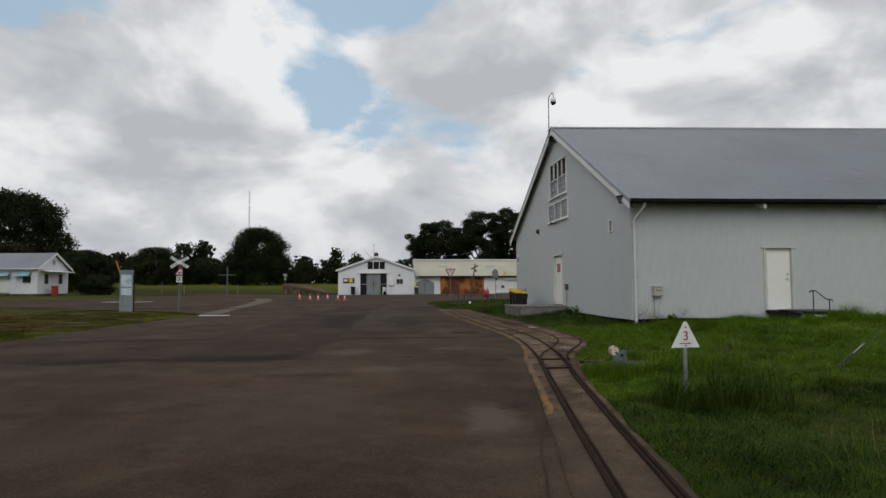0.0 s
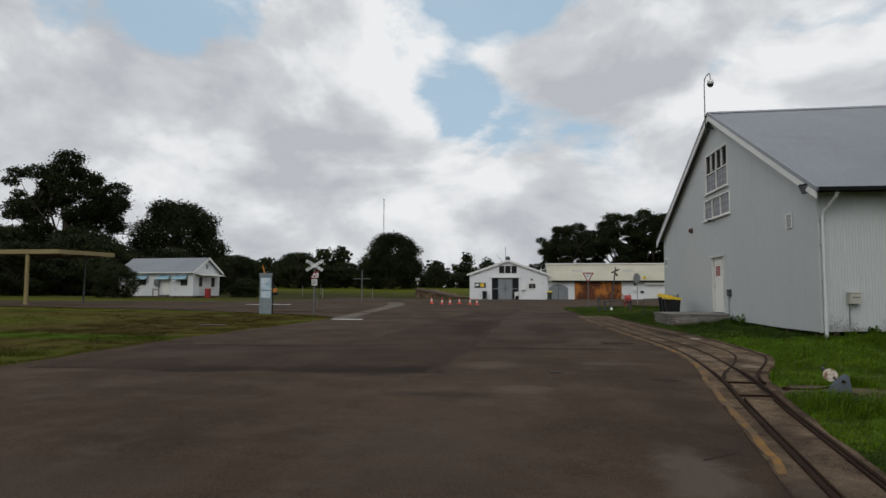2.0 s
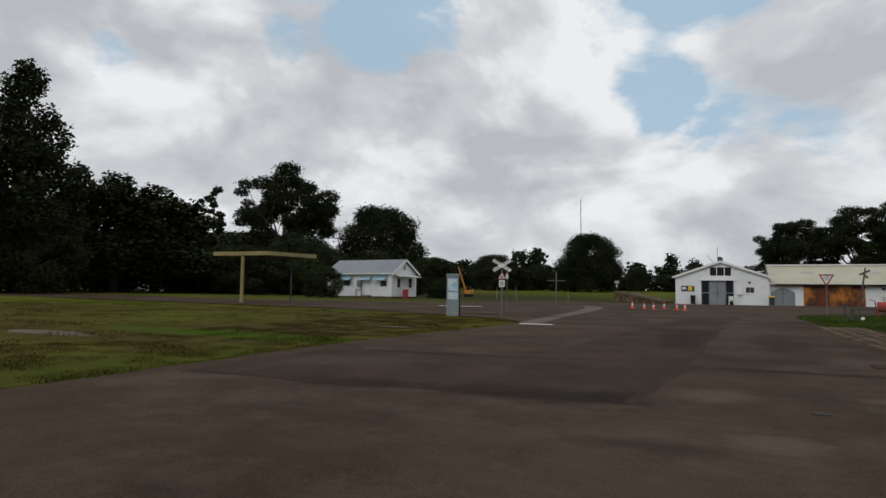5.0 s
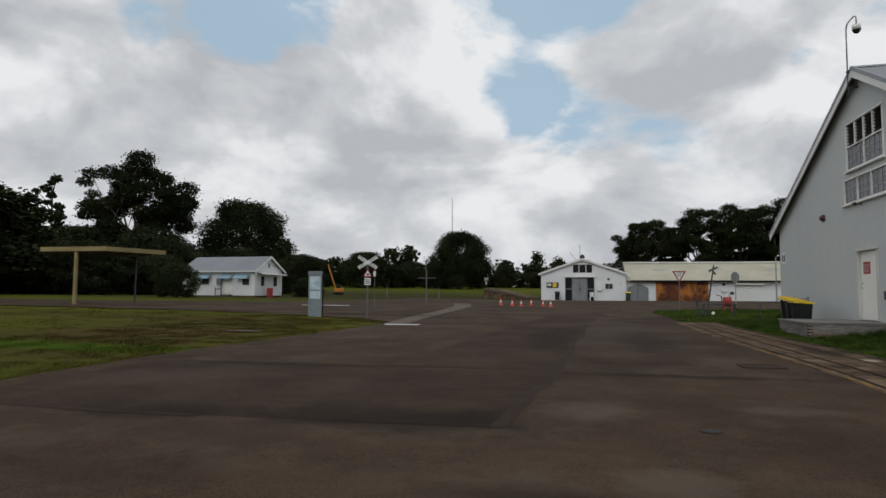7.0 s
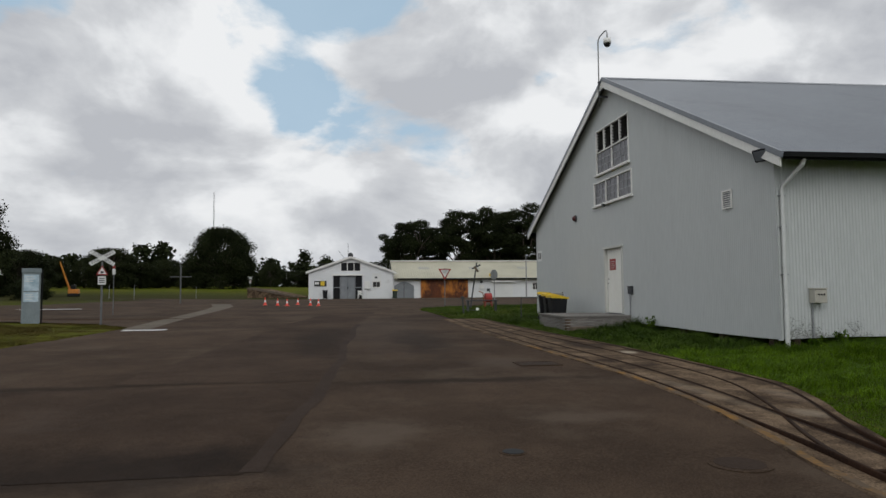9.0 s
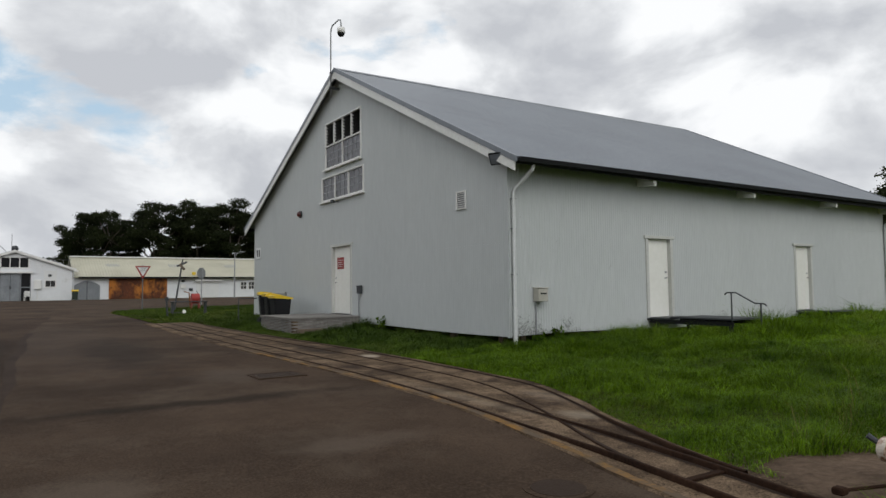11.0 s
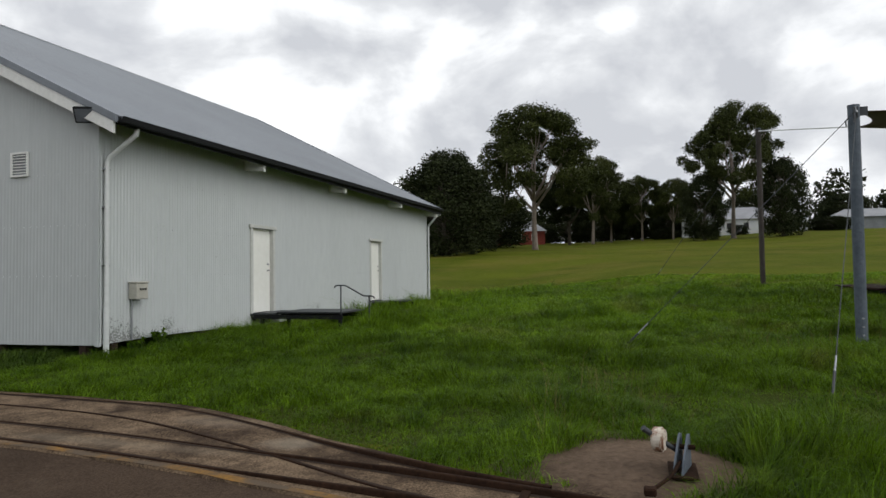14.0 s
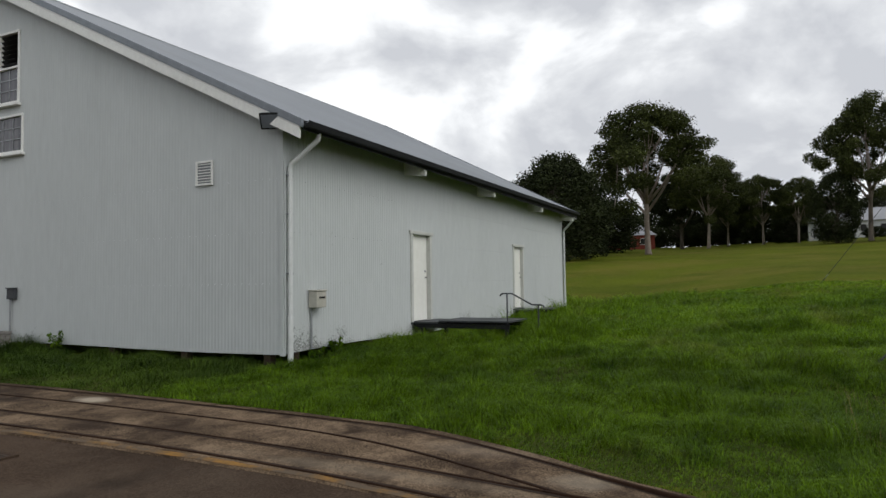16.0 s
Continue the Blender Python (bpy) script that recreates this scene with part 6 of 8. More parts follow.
def build_giveway():
    t = thing("give_way_sign", (0, 0, 0), "red and white triangular give way sign on a steel post", "sign")
    part("post", tube(fresh(), [(0, 0.03, -0.1), (0, 0.03, 2.55)], 0.032, 8), POST_GREY, t)
    p = part("plate", extruded(fresh(), [(-0.42, 0, 2.50), (0.42, 0, 2.50), (0.0, 0, 1.75)], (0, 0.008, 0)), RED, t)
    part("face", extruded(fresh(), [(-0.29, -0.005, 2.425), (0.29, -0.005, 2.425), (0.0, -0.005, 1.905)], (0, 0.004, 0)), SIGN_WHITE, p)
    part("lettering", words(fresh(), "GIVE", 0.13, Matrix.Translation((0, -0.0085, 2.345)) @ FACE), SIGN_BLACK, p)
    part("lettering", words(fresh(), "WAY", 0.13, Matrix.Translation((0, -0.0085, 2.22)) @ FACE), SIGN_BLACK, p)
    t.matrix_basis = pose(1.15, 51.8, ground(1.15, 51.8), 0, 0, 2)


build_giveway()


def build_stop_back(x, y):
    t = thing("road_sign", (0, 0, 0), "grey back of an octagonal road sign on a post", "sign")
    part("post", tube(fresh(), [(0, -0.03, -0.1), (0, -0.03, 2.45)], 0.032, 8), STEEL, t)
    part("plate", extruded(fresh(), [(0.33 * math.cos(radians(22.5 + 45 * k)), 0, 2.15 + 0.40 * math.sin(radians(22.5 + 45 * k))) for k in range(8)], (0, 0.008, 0)), STEEL, t)
    t.matrix_basis = pose(x, y, ground(x, y), 0, 0, 20)


build_stop_back(5.4, 56.0)


def build_street_lamp(x, y, h):
    t = thing("street_lamp", (0, 0, 0), "grey steel street lamp with a short arm", "street lamp")
    part("pole", tube(fresh(), [(0, 0, -0.1), (0, 0, h * 0.55), (0, 0, h)], [0.09, 0.075, 0.055], 8), STEEL, t)
    part("arm", tube(fresh(), [(0, 0, h - 0.05), (0.7, 0, h + 0.25)], 0.035, 6), STEEL, t)
    part("lamp_head", boxes(((0.6, -0.12, h + 0.2), (1.15, 0.12, h + 0.3)), bevel=0.03), STEEL, t)
    t.matrix_basis = pose(x, y, ground(x, y), 0, 0, 10)


build_street_lamp(15.6, 84.0, 4.9)


def build_bench():
    t = thing("bench", (0, 0, 0), "low grey plank bench on posts in the grass", "bench")
    part("plank", boxes(((-0.85, -0.16, 0.56), (0.85, 0.16, 0.61)), bevel=0.01), DARK_STEEL, t)
    for s in (-1, 1):
        part("leg", boxes(((s * 0.78 - 0.035, -0.10, -0.1), (s * 0.78 + 0.035, 0.10, 0.56))), DARK_STEEL, t)
    t.matrix_basis = pose(1.9, 43.6, ground(1.9, 43.6), 0, 0, 8)


build_bench()


def build_old_signal():
    # a leaning crossed post with a small target, and a low disc lever
    t = thing("old_signal", (0, 0, 0), "leaning dark timber signal post with short crossed arms", "signal post")
    part("post", tube(fresh(), [(0, 0, -0.1), (0.42, 0, 2.75)], [0.05, 0.04], 8), DARK_STEEL, t)
    part("arm", box(fresh(), (-0.28, -0.05, -0.05), (0.28, -0.01, 0.05), 0, Matrix.Translation((0.38, 0, 2.5)) @ Matrix.Rotation(radians(-25), 4, "Y")), DARK_STEEL, t)
    part("arm", box(fresh(), (-0.2, -0.06, -0.06), (0.2, -0.02, 0.06), 0, Matrix.Translation((0.38, 0, 2.35)) @ Matrix.Rotation(radians(50), 4, "Y")), TIMBER, t)
    t.matrix_basis = pose(2.1, 48.0, ground(2.1, 48.0))
    t = thing("disc_signal", (0, 0, 0), "small grey disc signal on a short post with a white weight", "signal")
    part("post", tube(fresh(), [(0, 0, -0.1), (-0.06, 0, 0.72)], 0.04, 8), DARK_STEEL, t)
    part("disc", extruded(fresh(), [(-0.06 + 0.10 * math.cos(a * 0.785), -0.05, 0.78 + 0.10 * math.sin(a * 0.785)) for a in range(8)], (0, 0.02, 0)), DARK_STEEL, t)
    bm = fresh()
    bmesh.ops.create_cone(bm, cap_ends=True, segments=16, radius1=0.075, radius2=0.075, depth=0.06, matrix=Matrix.Translation((0.62, -0.3, 0.22)) @ Matrix.Rotation(radians(80), 4, "X"))
    part("weight", bm, WHITE, t, "white counterweight")
    part("rod", tube(fresh(), [(-0.02, 0, 0.2), (0.62, -0.3, 0.16)], 0.02, 6), DARK_STEEL, t)
    t.matrix_basis = pose(0.55, 41.5, ground(0.55, 41.5))


build_old_signal()


def build_pump():
    t = thing("red_hand_pump", (0, 0, 0), "small red painted winch on legs in the grass", "winch")
    bm = fresh()
    bmesh.ops.create_cone(bm, cap_ends=True, segments=18, radius1=0.36, radius2=0.36, depth=0.5, matrix=Matrix.Translation((0, 0, 0.75)) @ Matrix.Rotation(radians(90), 4, "Y"))
    part("drum", bm, RED, t)
    for s in (-1, 1):
        for q in (-1, 1):
            part("leg", tube(fresh(), [(s * 0.2, q * 0.1, 0.6), (s * 0.3, q * 0.28, -0.05)], 0.03, 6), RED, t)
    part("frame_arm", tube(fresh(), [(-0.3, 0, 0.0), (-0.42, 0, 1.15), (-0.75, 0, 1.25)], 0.04, 6), RUST, t)
    part("handle", tube(fresh(), [(0.25, 0, 0.9), (0.1, 0, 1.3)], 0.025, 6), DARK_STEEL, t)
    t.matrix_basis = pose(3.55, 49.6, ground(3.55, 49.6)) @ Matrix.Scale(0.8, 4)


build_pump()


def build_excavator():
    t = thing("excavator", (0, 0, 0), "small orange excavator with its boom raised in the field", "excavator")
    part("track", boxes(((-1.0, -1.1, 0.0), (1.0, -0.6, 0.6)), bevel=0.15), BLACK_PLASTIC, t)
    part("track", boxes(((-1.0, 0.6, 0.0), (1.0, 1.1, 0.6)), bevel=0.15), BLACK_PLASTIC, t)
    part("body", boxes(((-0.9, -0.9, 0.6), (1.0, 0.9, 1.5)), bevel=0.1), DIGGER, t)
    part("cab", boxes(((-0.4, -0.85, 1.5), (0.5, 0.1, 2.3)), bevel=0.08), BLACK_PLASTIC, t)
    part("boom", tube(fresh(), [(-0.7, 0.2, 1.3), (-1.5, 0.2, 3.6), (-2.6, 0.2, 7.0)], [0.2, 0.2, 0.13], 6), DIGGER, t)
    t.matrix_basis = pose(-44.6, 112.0, ground(-44.6, 112.0), 0, 0, 10) @ Matrix.Scale(0.72, 4)


DIGGER = material("orange_machine_paint", (0.50, 0.17, 0.02), (0.68, 0.26, 0.03), 0.5, 10, 1, 0.05)
build_excavator()
for i, (px, py, h) in enumerate(((-33.0, 92.0, 1.6), (-38, 118, 1.8), (-24.0, 96, 1.5), (-29, 88, 1.3))):
    solid("marker_post", tube(fresh(), [(px, py, ground(px, py) - 0.1), (px, py, ground(px, py) + h)], 0.03, 6), STEEL, "thin pale grey marker post in the field", "post", "marker posts", at=(px, py, ground(px, py)))
build_crossbuck(-25.0, 150.0, 10, 1.15, "distant white crossed railway boards beside the field")
# white kerb blocks and the pale concrete crossing strip
for (a, b, c, d) in ((-12.3, 31.5, -11.0, 31.9), (-25.6, 50.0, -20.6, 50.7)):
    z = ground((a + c) / 2, (b + d) / 2) + 0.02
    solid("white_line", boxes(((a, b, z), (c, d, z + 0.012))), SIGN_WHITE, "short white painted line on the asphalt", "road marking", kind="structure")
tagged(band("crossing_strip", STRIP, 32.0, 65.5, 0.5, lambda y: lerp(y, ((32, -12.5), (38, -12.9), (44, -13.2), (50, -13.6), (58, -14.6), (65.5, -16.2))), lambda y: lerp(y, ((32, -11.6), (38, -12.0), (44, -12.3), (50, -12.5), (58, -13.2), (65.5, -14.7))), 0.03, 2), "pale concrete strip across the asphalt", "pavement", kind="structure")


def build_mast():
    x, y = -119.0, 597.0
    t = thing("radio_mast", (x, y, 0.9), "tall thin lattice radio mast far behind the trees", "mast")
    for k in range(3):
        a = 2 * math.pi * k / 3
        part("leg", tube(fresh(), [(x + 0.5 * math.cos(a), y + 0.5 * math.sin(a), 0.5), (x + 0.5 * math.cos(a), y + 0.5 * math.sin(a), 88)], 0.12, 4), STEEL, t)
    bm = fresh()
    for i in range(44):
        z = 1 + 2 * i
        for k in range(3):
            a, b = 2 * math.pi * k / 3, 2 * math.pi * (k + 1) / 3
            tube(bm, [(x + 0.5 * math.cos(a), y + 0.5 * math.sin(a), z), (x + 0.5 * math.cos(b), y + 0.5 * math.sin(b), z + 1.9)], 0.06, 3, False)
    tagged(part("lattice", bm, STEEL, t), kind="stuff")


build_mast()


def build_lamp_post(x, y):
    t = thing("signal_lamp", (x, y, ground(x, y)), "small red and white signal lamp on a thin grey post", "signal")
    g = ground(x, y)
    part("post", tube(fresh(), [(x, y, g - 0.1), (x, y, g + 2.25)], 0.022, 8), POST_GREY, t)
    part("lamp_case", boxes(((x - 0.07, y - 0.06, g + 2.0), (x + 0.07, y + 0.06, g + 2.3)), bevel=0.03), SIGN_WHITE, t)
    part("lamp_case", boxes(((x - 0.06, y - 0.05, g + 2.31), (x + 0.06, y + 0.05, g + 2.45)), bevel=0.02), RED, t, "red lamp case")


build_lamp_post(-16.68, 44.0)


# ---- canopy and cottage across the road ----
def build_canopy():
    R, L, F = Vector(CANOPY[0]), Vector(CANOPY[1]), Vector(CANOPY[2])
    B = L + F - R
    top = 4.30
    g = ground(-36, 46)
    t = thing("canopy", (R.x, R.y, g), "cream flat-roofed steel canopy on two posts", "canopy")
    for p, r, paint in ((CANOPY[3], 0.12, CREAM), (CANOPY[4], 0.055, DARK_STEEL)):
        part("post", tube(fresh(), [(p[0], p[1], ground(*p) - 0.1), (p[0], p[1], ground(*p) + 0.25), (p[0] + 0.02, p[1], top - 0.3)], [r * 1.25, r, r], 8), paint, t)
    part("roof_slab", extruded(fresh(), [(p.x, p.y, top - 0.18) for p in (R, F, B, L)], (0, 0, 0.1)), TIMBER, t)
    for a, b in ((L, R), (R, F), (F, B), (B, L)):
        d = (b - a).normalized()
        n = Vector((d.y, -d.x)) * 0.06
        a2, b2 = a - d * 0.06, b + d * 0.0
        part("fascia", extruded(fresh(), [(a2.x, a2.y, top - 0.27), (b2.x, b2.y, top - 0.27), (b2.x, b2.y, top), (a2.x, a2.y, top)], (n.x, n.y, 0)), CREAM, t)
    for f in (0.2, 0.5, 0.8):
        a, b = L.lerp(B, f), R.lerp(F, f)
        d = (b - a).normalized()
        n = Vector((d.y, -d.x)) * 0.12
        part("cross_beam", extruded(fresh(), [(a.x, a.y, top - 0.36), (b.x, b.y, top - 0.36), (b.x, b.y, top - 0.185), (a.x, a.y, top - 0.185)], (n.x, n.y, 0)), TIMBER, t)


CANOPY = ((-32.75, 41.9), (-37.3, 41.9), (-31.7, 46.0), (-34.9, 41.98), (-33.5, 45.6))
build_canopy()


def build_cottage():
    t = thing("cottage", (0, 0, 0), "small white weatherboard cottage with a grey roof and blue awnings", "house")
    L, W, h, r = 9.6, 5.4, 2.9, 1.55   # local: long side along x, gable to +x, seen from -y
    part("wall", boxes(((-L, 0, 0.1), (0, 0.12, h))), BOARD, t)
    part("wall", boxes(((-L, W - 0.12, 0.1), (0, W, h))), BOARD, t)
    for xx in (-0.12, -L):
        part("wall", extruded(fresh(), [(xx, 0.121, 0.1), (xx, W - 0.121, 0.1), (xx, W - 0.121, h), (xx, W / 2, h + r - 0.12), (xx, 0.121, h)], (0.12, 0, 0)), BOARD, t)
    for sgn in (-1, 1):
        ye = W / 2 + sgn * (W / 2 + 0.35)
        part("roof", extruded(fresh(), [(-L - 0.3, W / 2, h + r), (-L - 0.3, ye, h - 0.2), (-L - 0.3, ye, h - 0.1), (-L - 0.3, W / 2, h + r + 0.1)], (L + 0.6, 0, 0)), SHEET_ROOF, t)
        part("barge_board", extruded(fresh(), [(0.31, W / 2, h + r - 0.15), (0.31, ye, h - 0.35), (0.31, ye, h - 0.08), (0.31, W / 2, h + r + 0.12)], (0.04, 0, 0)), WHITE, t)
    part("gutter", boxes(((-L - 0.3, -0.48, h - 0.22), (0.3, -0.36, h - 0.1))), WHITE, t)
    part("base_wall", boxes(((-L + 0.1, 0.05, -0.4), (-0.1, W - 0.05, 0.1))), CONCRETE, t)
    for xx, z0, z1, w in ((-7.0, 1.25, 2.2, 1.1), (-1.6, 1.2, 2.0, 1.0)):
        win = part("window", boxes(((xx, -0.05, z0), (xx + w, -0.002, z1))), WHITE, t)
        part("pane", boxes(((xx + 0.07, -0.06, z0 + 0.07), (xx + w - 0.07, -0.051, z1 - 0.07))), INTERIOR, win)
    for xx, w in ((-7.3, 1.6), (-4.3, 1.5), (-2.3, 1.7)):
        m = Matrix.Translation((xx, -0.02, 2.42)) @ Matrix.Rotation(radians(32), 4, "X")
        part("awning", box(fresh(), (0, -0.85, -0.02), (w, 0, 0.02), 0, m), AWNING, t, "pale blue sheet awning")
    part("door", boxes(((-3.9, -0.04, 0.35), (-2.95, -0.002, 2.3))), DOOR_WHITE, t)
    part("door", boxes(((-8.5, -0.04, 0.25), (-7.6, -0.002, 2.2))), DOOR_WHITE, t)
    part("steps", boxes(((-3.95, -0.6, -0.3), (-2.9, -0.05, 0.2))), TIMBER, t)
    for xx in (-4.05,):
        part("stair_rail", boxes(((xx, -1.5, -0.3), (xx + 0.08, -1.42, 0.95)), ((xx, -0.5, -0.3), (xx + 0.08, -0.42, 1.25)), ((xx + 0.002, -1.42, 0.75), (xx + 0.078, -0.5, 0.85))), TIMBER, t)
    part("meter_box", boxes(((-4.8, -0.3, 1.3), (-4.2, -0.002, 2.0))), STEEL, t)
    for yy in (1.0, 3.5):
        win = part("window", boxes(((0.002, yy, 1.1), (0.06, yy + 0.8, 2.3))), WHITE, t)
        part("pane", boxes(((0.061, yy + 0.07, 1.17), (0.07, yy + 0.73, 2.23))), INTERIOR, win)
    part("porch_roof", box(fresh(), (0.0, 0.5, -0.03), (1.1, 4.9, 0.03), 0, Matrix.Translation((0.01, 0, 2.62)) @ Matrix.Rotation(radians(10), 4, "Y")), WHITE, t)
    part("gable_vent", boxes(((0.002, W / 2 - 0.2, h + 0.35), (0.03, W / 2 + 0.2, h + 0.85))), STEEL, t)
    part("letter_stand", boxes(((0.5, 1.6, -0.3), (0.9, 2.2, 0.95))), RED, t, "red metal cabinet")
    t.matrix_basis = pose(-38.9, 72.0, ground(-39, 72) + 0.1, 0, 0, -7) @ Matrix.Scale(0.97, 4)


build_cottage()


def build_far_house(name, label, x, y, turn, L, W, h, r, wall, roof, wins):
    t = thing(name, (0, 0, 0), label, "house")
    part("wall", boxes(((-L / 2, 0, -1.0), (L / 2, 0.2, h))), wall, t)
    part("wall", boxes(((-L / 2, W - 0.2, -1.0), (L / 2, W, h))), wall, t)
    part("wall", boxes(((-L / 2, 0.201, -1.0), (-L / 2 + 0.2, W - 0.201, h))), wall, t)
    part("wall", boxes(((L / 2 - 0.2, 0.201, -1.0), (L / 2, W - 0.201, h))), wall, t)
    bm = fresh()
    o = 0.5
    a = [bm.verts.new(p) for p in ((-L / 2 - o, -o, h), (L / 2 + o, -o, h), (L / 2 + o, W + o, h), (-L / 2 - o, W + o, h))]
    b = [bm.verts.new(p) for p in ((-L / 2 + W * 0.35, W / 2, h + r), (L / 2 - W * 0.35, W / 2, h + r))]
    bm.faces.new(a[::-1])
    bm.faces.new((a[0], a[1], b[1], b[0]))
    bm.faces.new((a[1], a[2], b[1]))
    bm.faces.new((a[2], a[3], b[0], b[1]))
    bm.faces.new((a[3], a[0], b[0]))
    part("roof", bm, roof, t)
    for u in wins:
        w = part("window", boxes(((u, -0.06, 0.9), (u + 1.1, -0.002, 2.3))), WHITE, t)
        part("pane", boxes(((u + 0.1, -0.07, 1.0), (u + 1.0, -0.061, 2.2))), INTERIOR, w)
    t.matrix_basis = pose(x, y, ground(x, y), 0, 0, turn)
    return t


build_far_house("brick_cottage", "red brick cottage with a pale hipped roof on the rise", 135.0, 38.5, -80, 11, 8, 2.9, 2.6, BRICK_RED, SLATE, (-3.6, -0.5, 2.6))
build_far_house("white_homestead", "long white homestead with a grey roof on the rise", 132.0, -5.5, -92, 22, 9, 2.9, 2.6, BOARD, SLATE, (-9, -6, -3, 0, 3, 6, 8.5))
build_far_house("outbuilding", "low outbuilding with a pale grey roof on the rise", 133.0, -27.0, -92, 12, 8, 2.2, 1.8, GREY_DOOR, SLATE, ())
build_far_house("white_cottage", "white cottage seen between the trees across the road", -72.0, 84.0, 30, 9, 6, 2.8, 1.5, BOARD, SHEET_ROOF, (-3, 0.5))
build_far_house("white_cottage", "white cottage seen between the trees across the road", -80.0, 74.0, 30, 10, 6, 2.8, 1.5, BOARD, SHEET_ROOF, (-3, 0.5))
fence = thing("picket_fence", (128.5, -5, ground(128.5, -5)), "low white fence in front of the homestead", "fence")
for k in range(14):
    yy = 5.5 - 1.7 * k
    part("post", boxes(((128.4, yy - 0.06, ground(128.4, yy) - 0.2), (128.52, yy + 0.06, ground(128.4, yy) + 1.15))), WHITE, fence)
for hh in (0.45, 1.0):
    part("rail", extruded(fresh(), [(128.53, 5.6, ground(128.5, 5.6) + hh), (128.53, -16.8, ground(128.5, -16.8) + hh), (128.53, -16.8, ground(128.5, -16.8) + hh + 0.1), (128.53, 5.6, ground(128.5, 5.6) + hh + 0.1)], (0.04, 0, 0)), WHITE, fence)


# ---- shade sail, its posts and stays ----
def build_sail():
    bx, by = 6.53, 9.74
    top = Vector((bx, by, 4.22))
    g = ground(bx, by)
    t = thing("sail_post", (bx, by, g), "thick grey steel post of the shade sail in long grass", "post", "shade sail posts")
    part("post", tube(fresh(), [(bx, by, g - 0.1), (bx, by, 4.24)], 0.085, 16), BLUE_STEEL, t, smooth=False)
    part("cap", tube(fresh(), [(bx, by, 4.24), (bx, by, 4.27)], 0.090, 16), BLUE_STEEL, t)
    part("lug", boxes(((bx - 0.20, by - 0.012, 4.04), (bx - 0.09, by + 0.012, 4.20))), DARK_STEEL, t)
    part("lug", boxes(((bx + 0.0, by - 0.20, 4.10), (bx + 0.02, by - 0.09, 4.24))), DARK_STEEL, t)
    part("shackle", tube(fresh(), [(bx - 0.09, by, 4.22), (bx - 0.17, by + 0.01, 4.20), (bx - 0.20, by + 0.01, 4.12), (bx - 0.14, by + 0.01, 4.10)], 0.016, 6), STEEL, t)
    part("shackle", tube(fresh(), [(bx + 0.05, by - 0.08, 4.22), (bx + 0.10, by - 0.13, 4.24), (bx + 0.18, by - 0.12, 4.21)], 0.022, 6), STEEL, t)
    part("tension_plate", extruded(fresh(), [(bx - 0.16, by + 0.02, 4.20), (bx - 0.08, by + 0.02, 4.24), (bx - 0.08, by + 0.02, 4.00), (bx - 0.30, by + 0.05, 3.92)], (0, 0.012, 0)), DARK_STEEL, t)
    part("eye_bolt", tube(fresh(), [(bx - 0.04, by + 0.09, 4.05), (bx - 0.05, by + 0.13, 4.02), (bx - 0.05, by + 0.12, 3.93)], 0.014, 6), STEEL, t)
    for k in range(3):
        part("bolt", tube(fresh(), [(bx - 0.085, by, g + 0.25 + 0.13 * k), (bx - 0.11, by, g + 0.25 + 0.13 * k)], 0.016, 6), STEEL, t)
    p2 = Vector((19.5, 9.08, 6.50))
    g2 = ground(p2.x, p2.y)
    t = thing("sail_post", (p2.x, p2.y, g2), "tall slender weathered brown post standing in the grass", "post", "shade sail posts")
    part("post", tube(fresh(), [(p2.x, p2.y, g2 - 0.1), (p2.x, p2.y, 6.54)], 0.085, 12), POLE_WOOD, t)
    part("cap", tube(fresh(), [(p2.x, p2.y, 6.54), (p2.x, p2.y, 6.57)], 0.098, 12), BLUE_STEEL, t)
    # the cloth: four corners, edges drawn in, sagging
    c = [Vector((bx + 0.18, by - 0.10, 4.20)), Vector((16.5, 7.0, 5.80)), Vector((17.5, -3.0, 4.9)), Vector((8.0, 0.3, 4.1))]
    n = 24
    verts, faces = [], []
    for j in range(n + 1):
        for i in range(n + 1):
            u, v = i / n, j / n
            pu = u + 0.035 * math.sin(math.pi * v) * (1 - 2 * u)
            pv = v + 0.035 * math.sin(math.pi * u) * (1 - 2 * v)
            p = c[0] * (1 - pu) * (1 - pv) + c[1] * pu * (1 - pv) + c[2] * pu * pv + c[3] * (1 - pu) * pv
            verts.append(p - Vector((0, 0, 0.25 * math.sin(math.pi * u) * math.sin(math.pi * v))))
    for j in range(n):
        for i in range(n):
            k = j * (n + 1) + i
            faces.append((k, k + 1, k + n + 2, k + n + 1))
    sail = arrays("shade_sail", verts, faces, SAIL, smooth=True)
    mod = sail.modifiers.new("thickness", "SOLIDIFY")
    mod.thickness = 0.012
    tagged(sail, "brown shade sail stretched between steel posts", "shade sail")
    for k, q in enumerate((c[2], c[3])):
        gq = ground(q.x, q.y)
        t = thing("sail_post", (q.x, q.y, gq), "grey steel post of the shade sail", "post", "shade sail posts")
        part("post", tube(fresh(), [(q.x, q.y - 0.2, gq - 0.1), (q.x, q.y - 0.2, q.z + 0.1)], 0.09, 12), BLUE_STEEL, t)
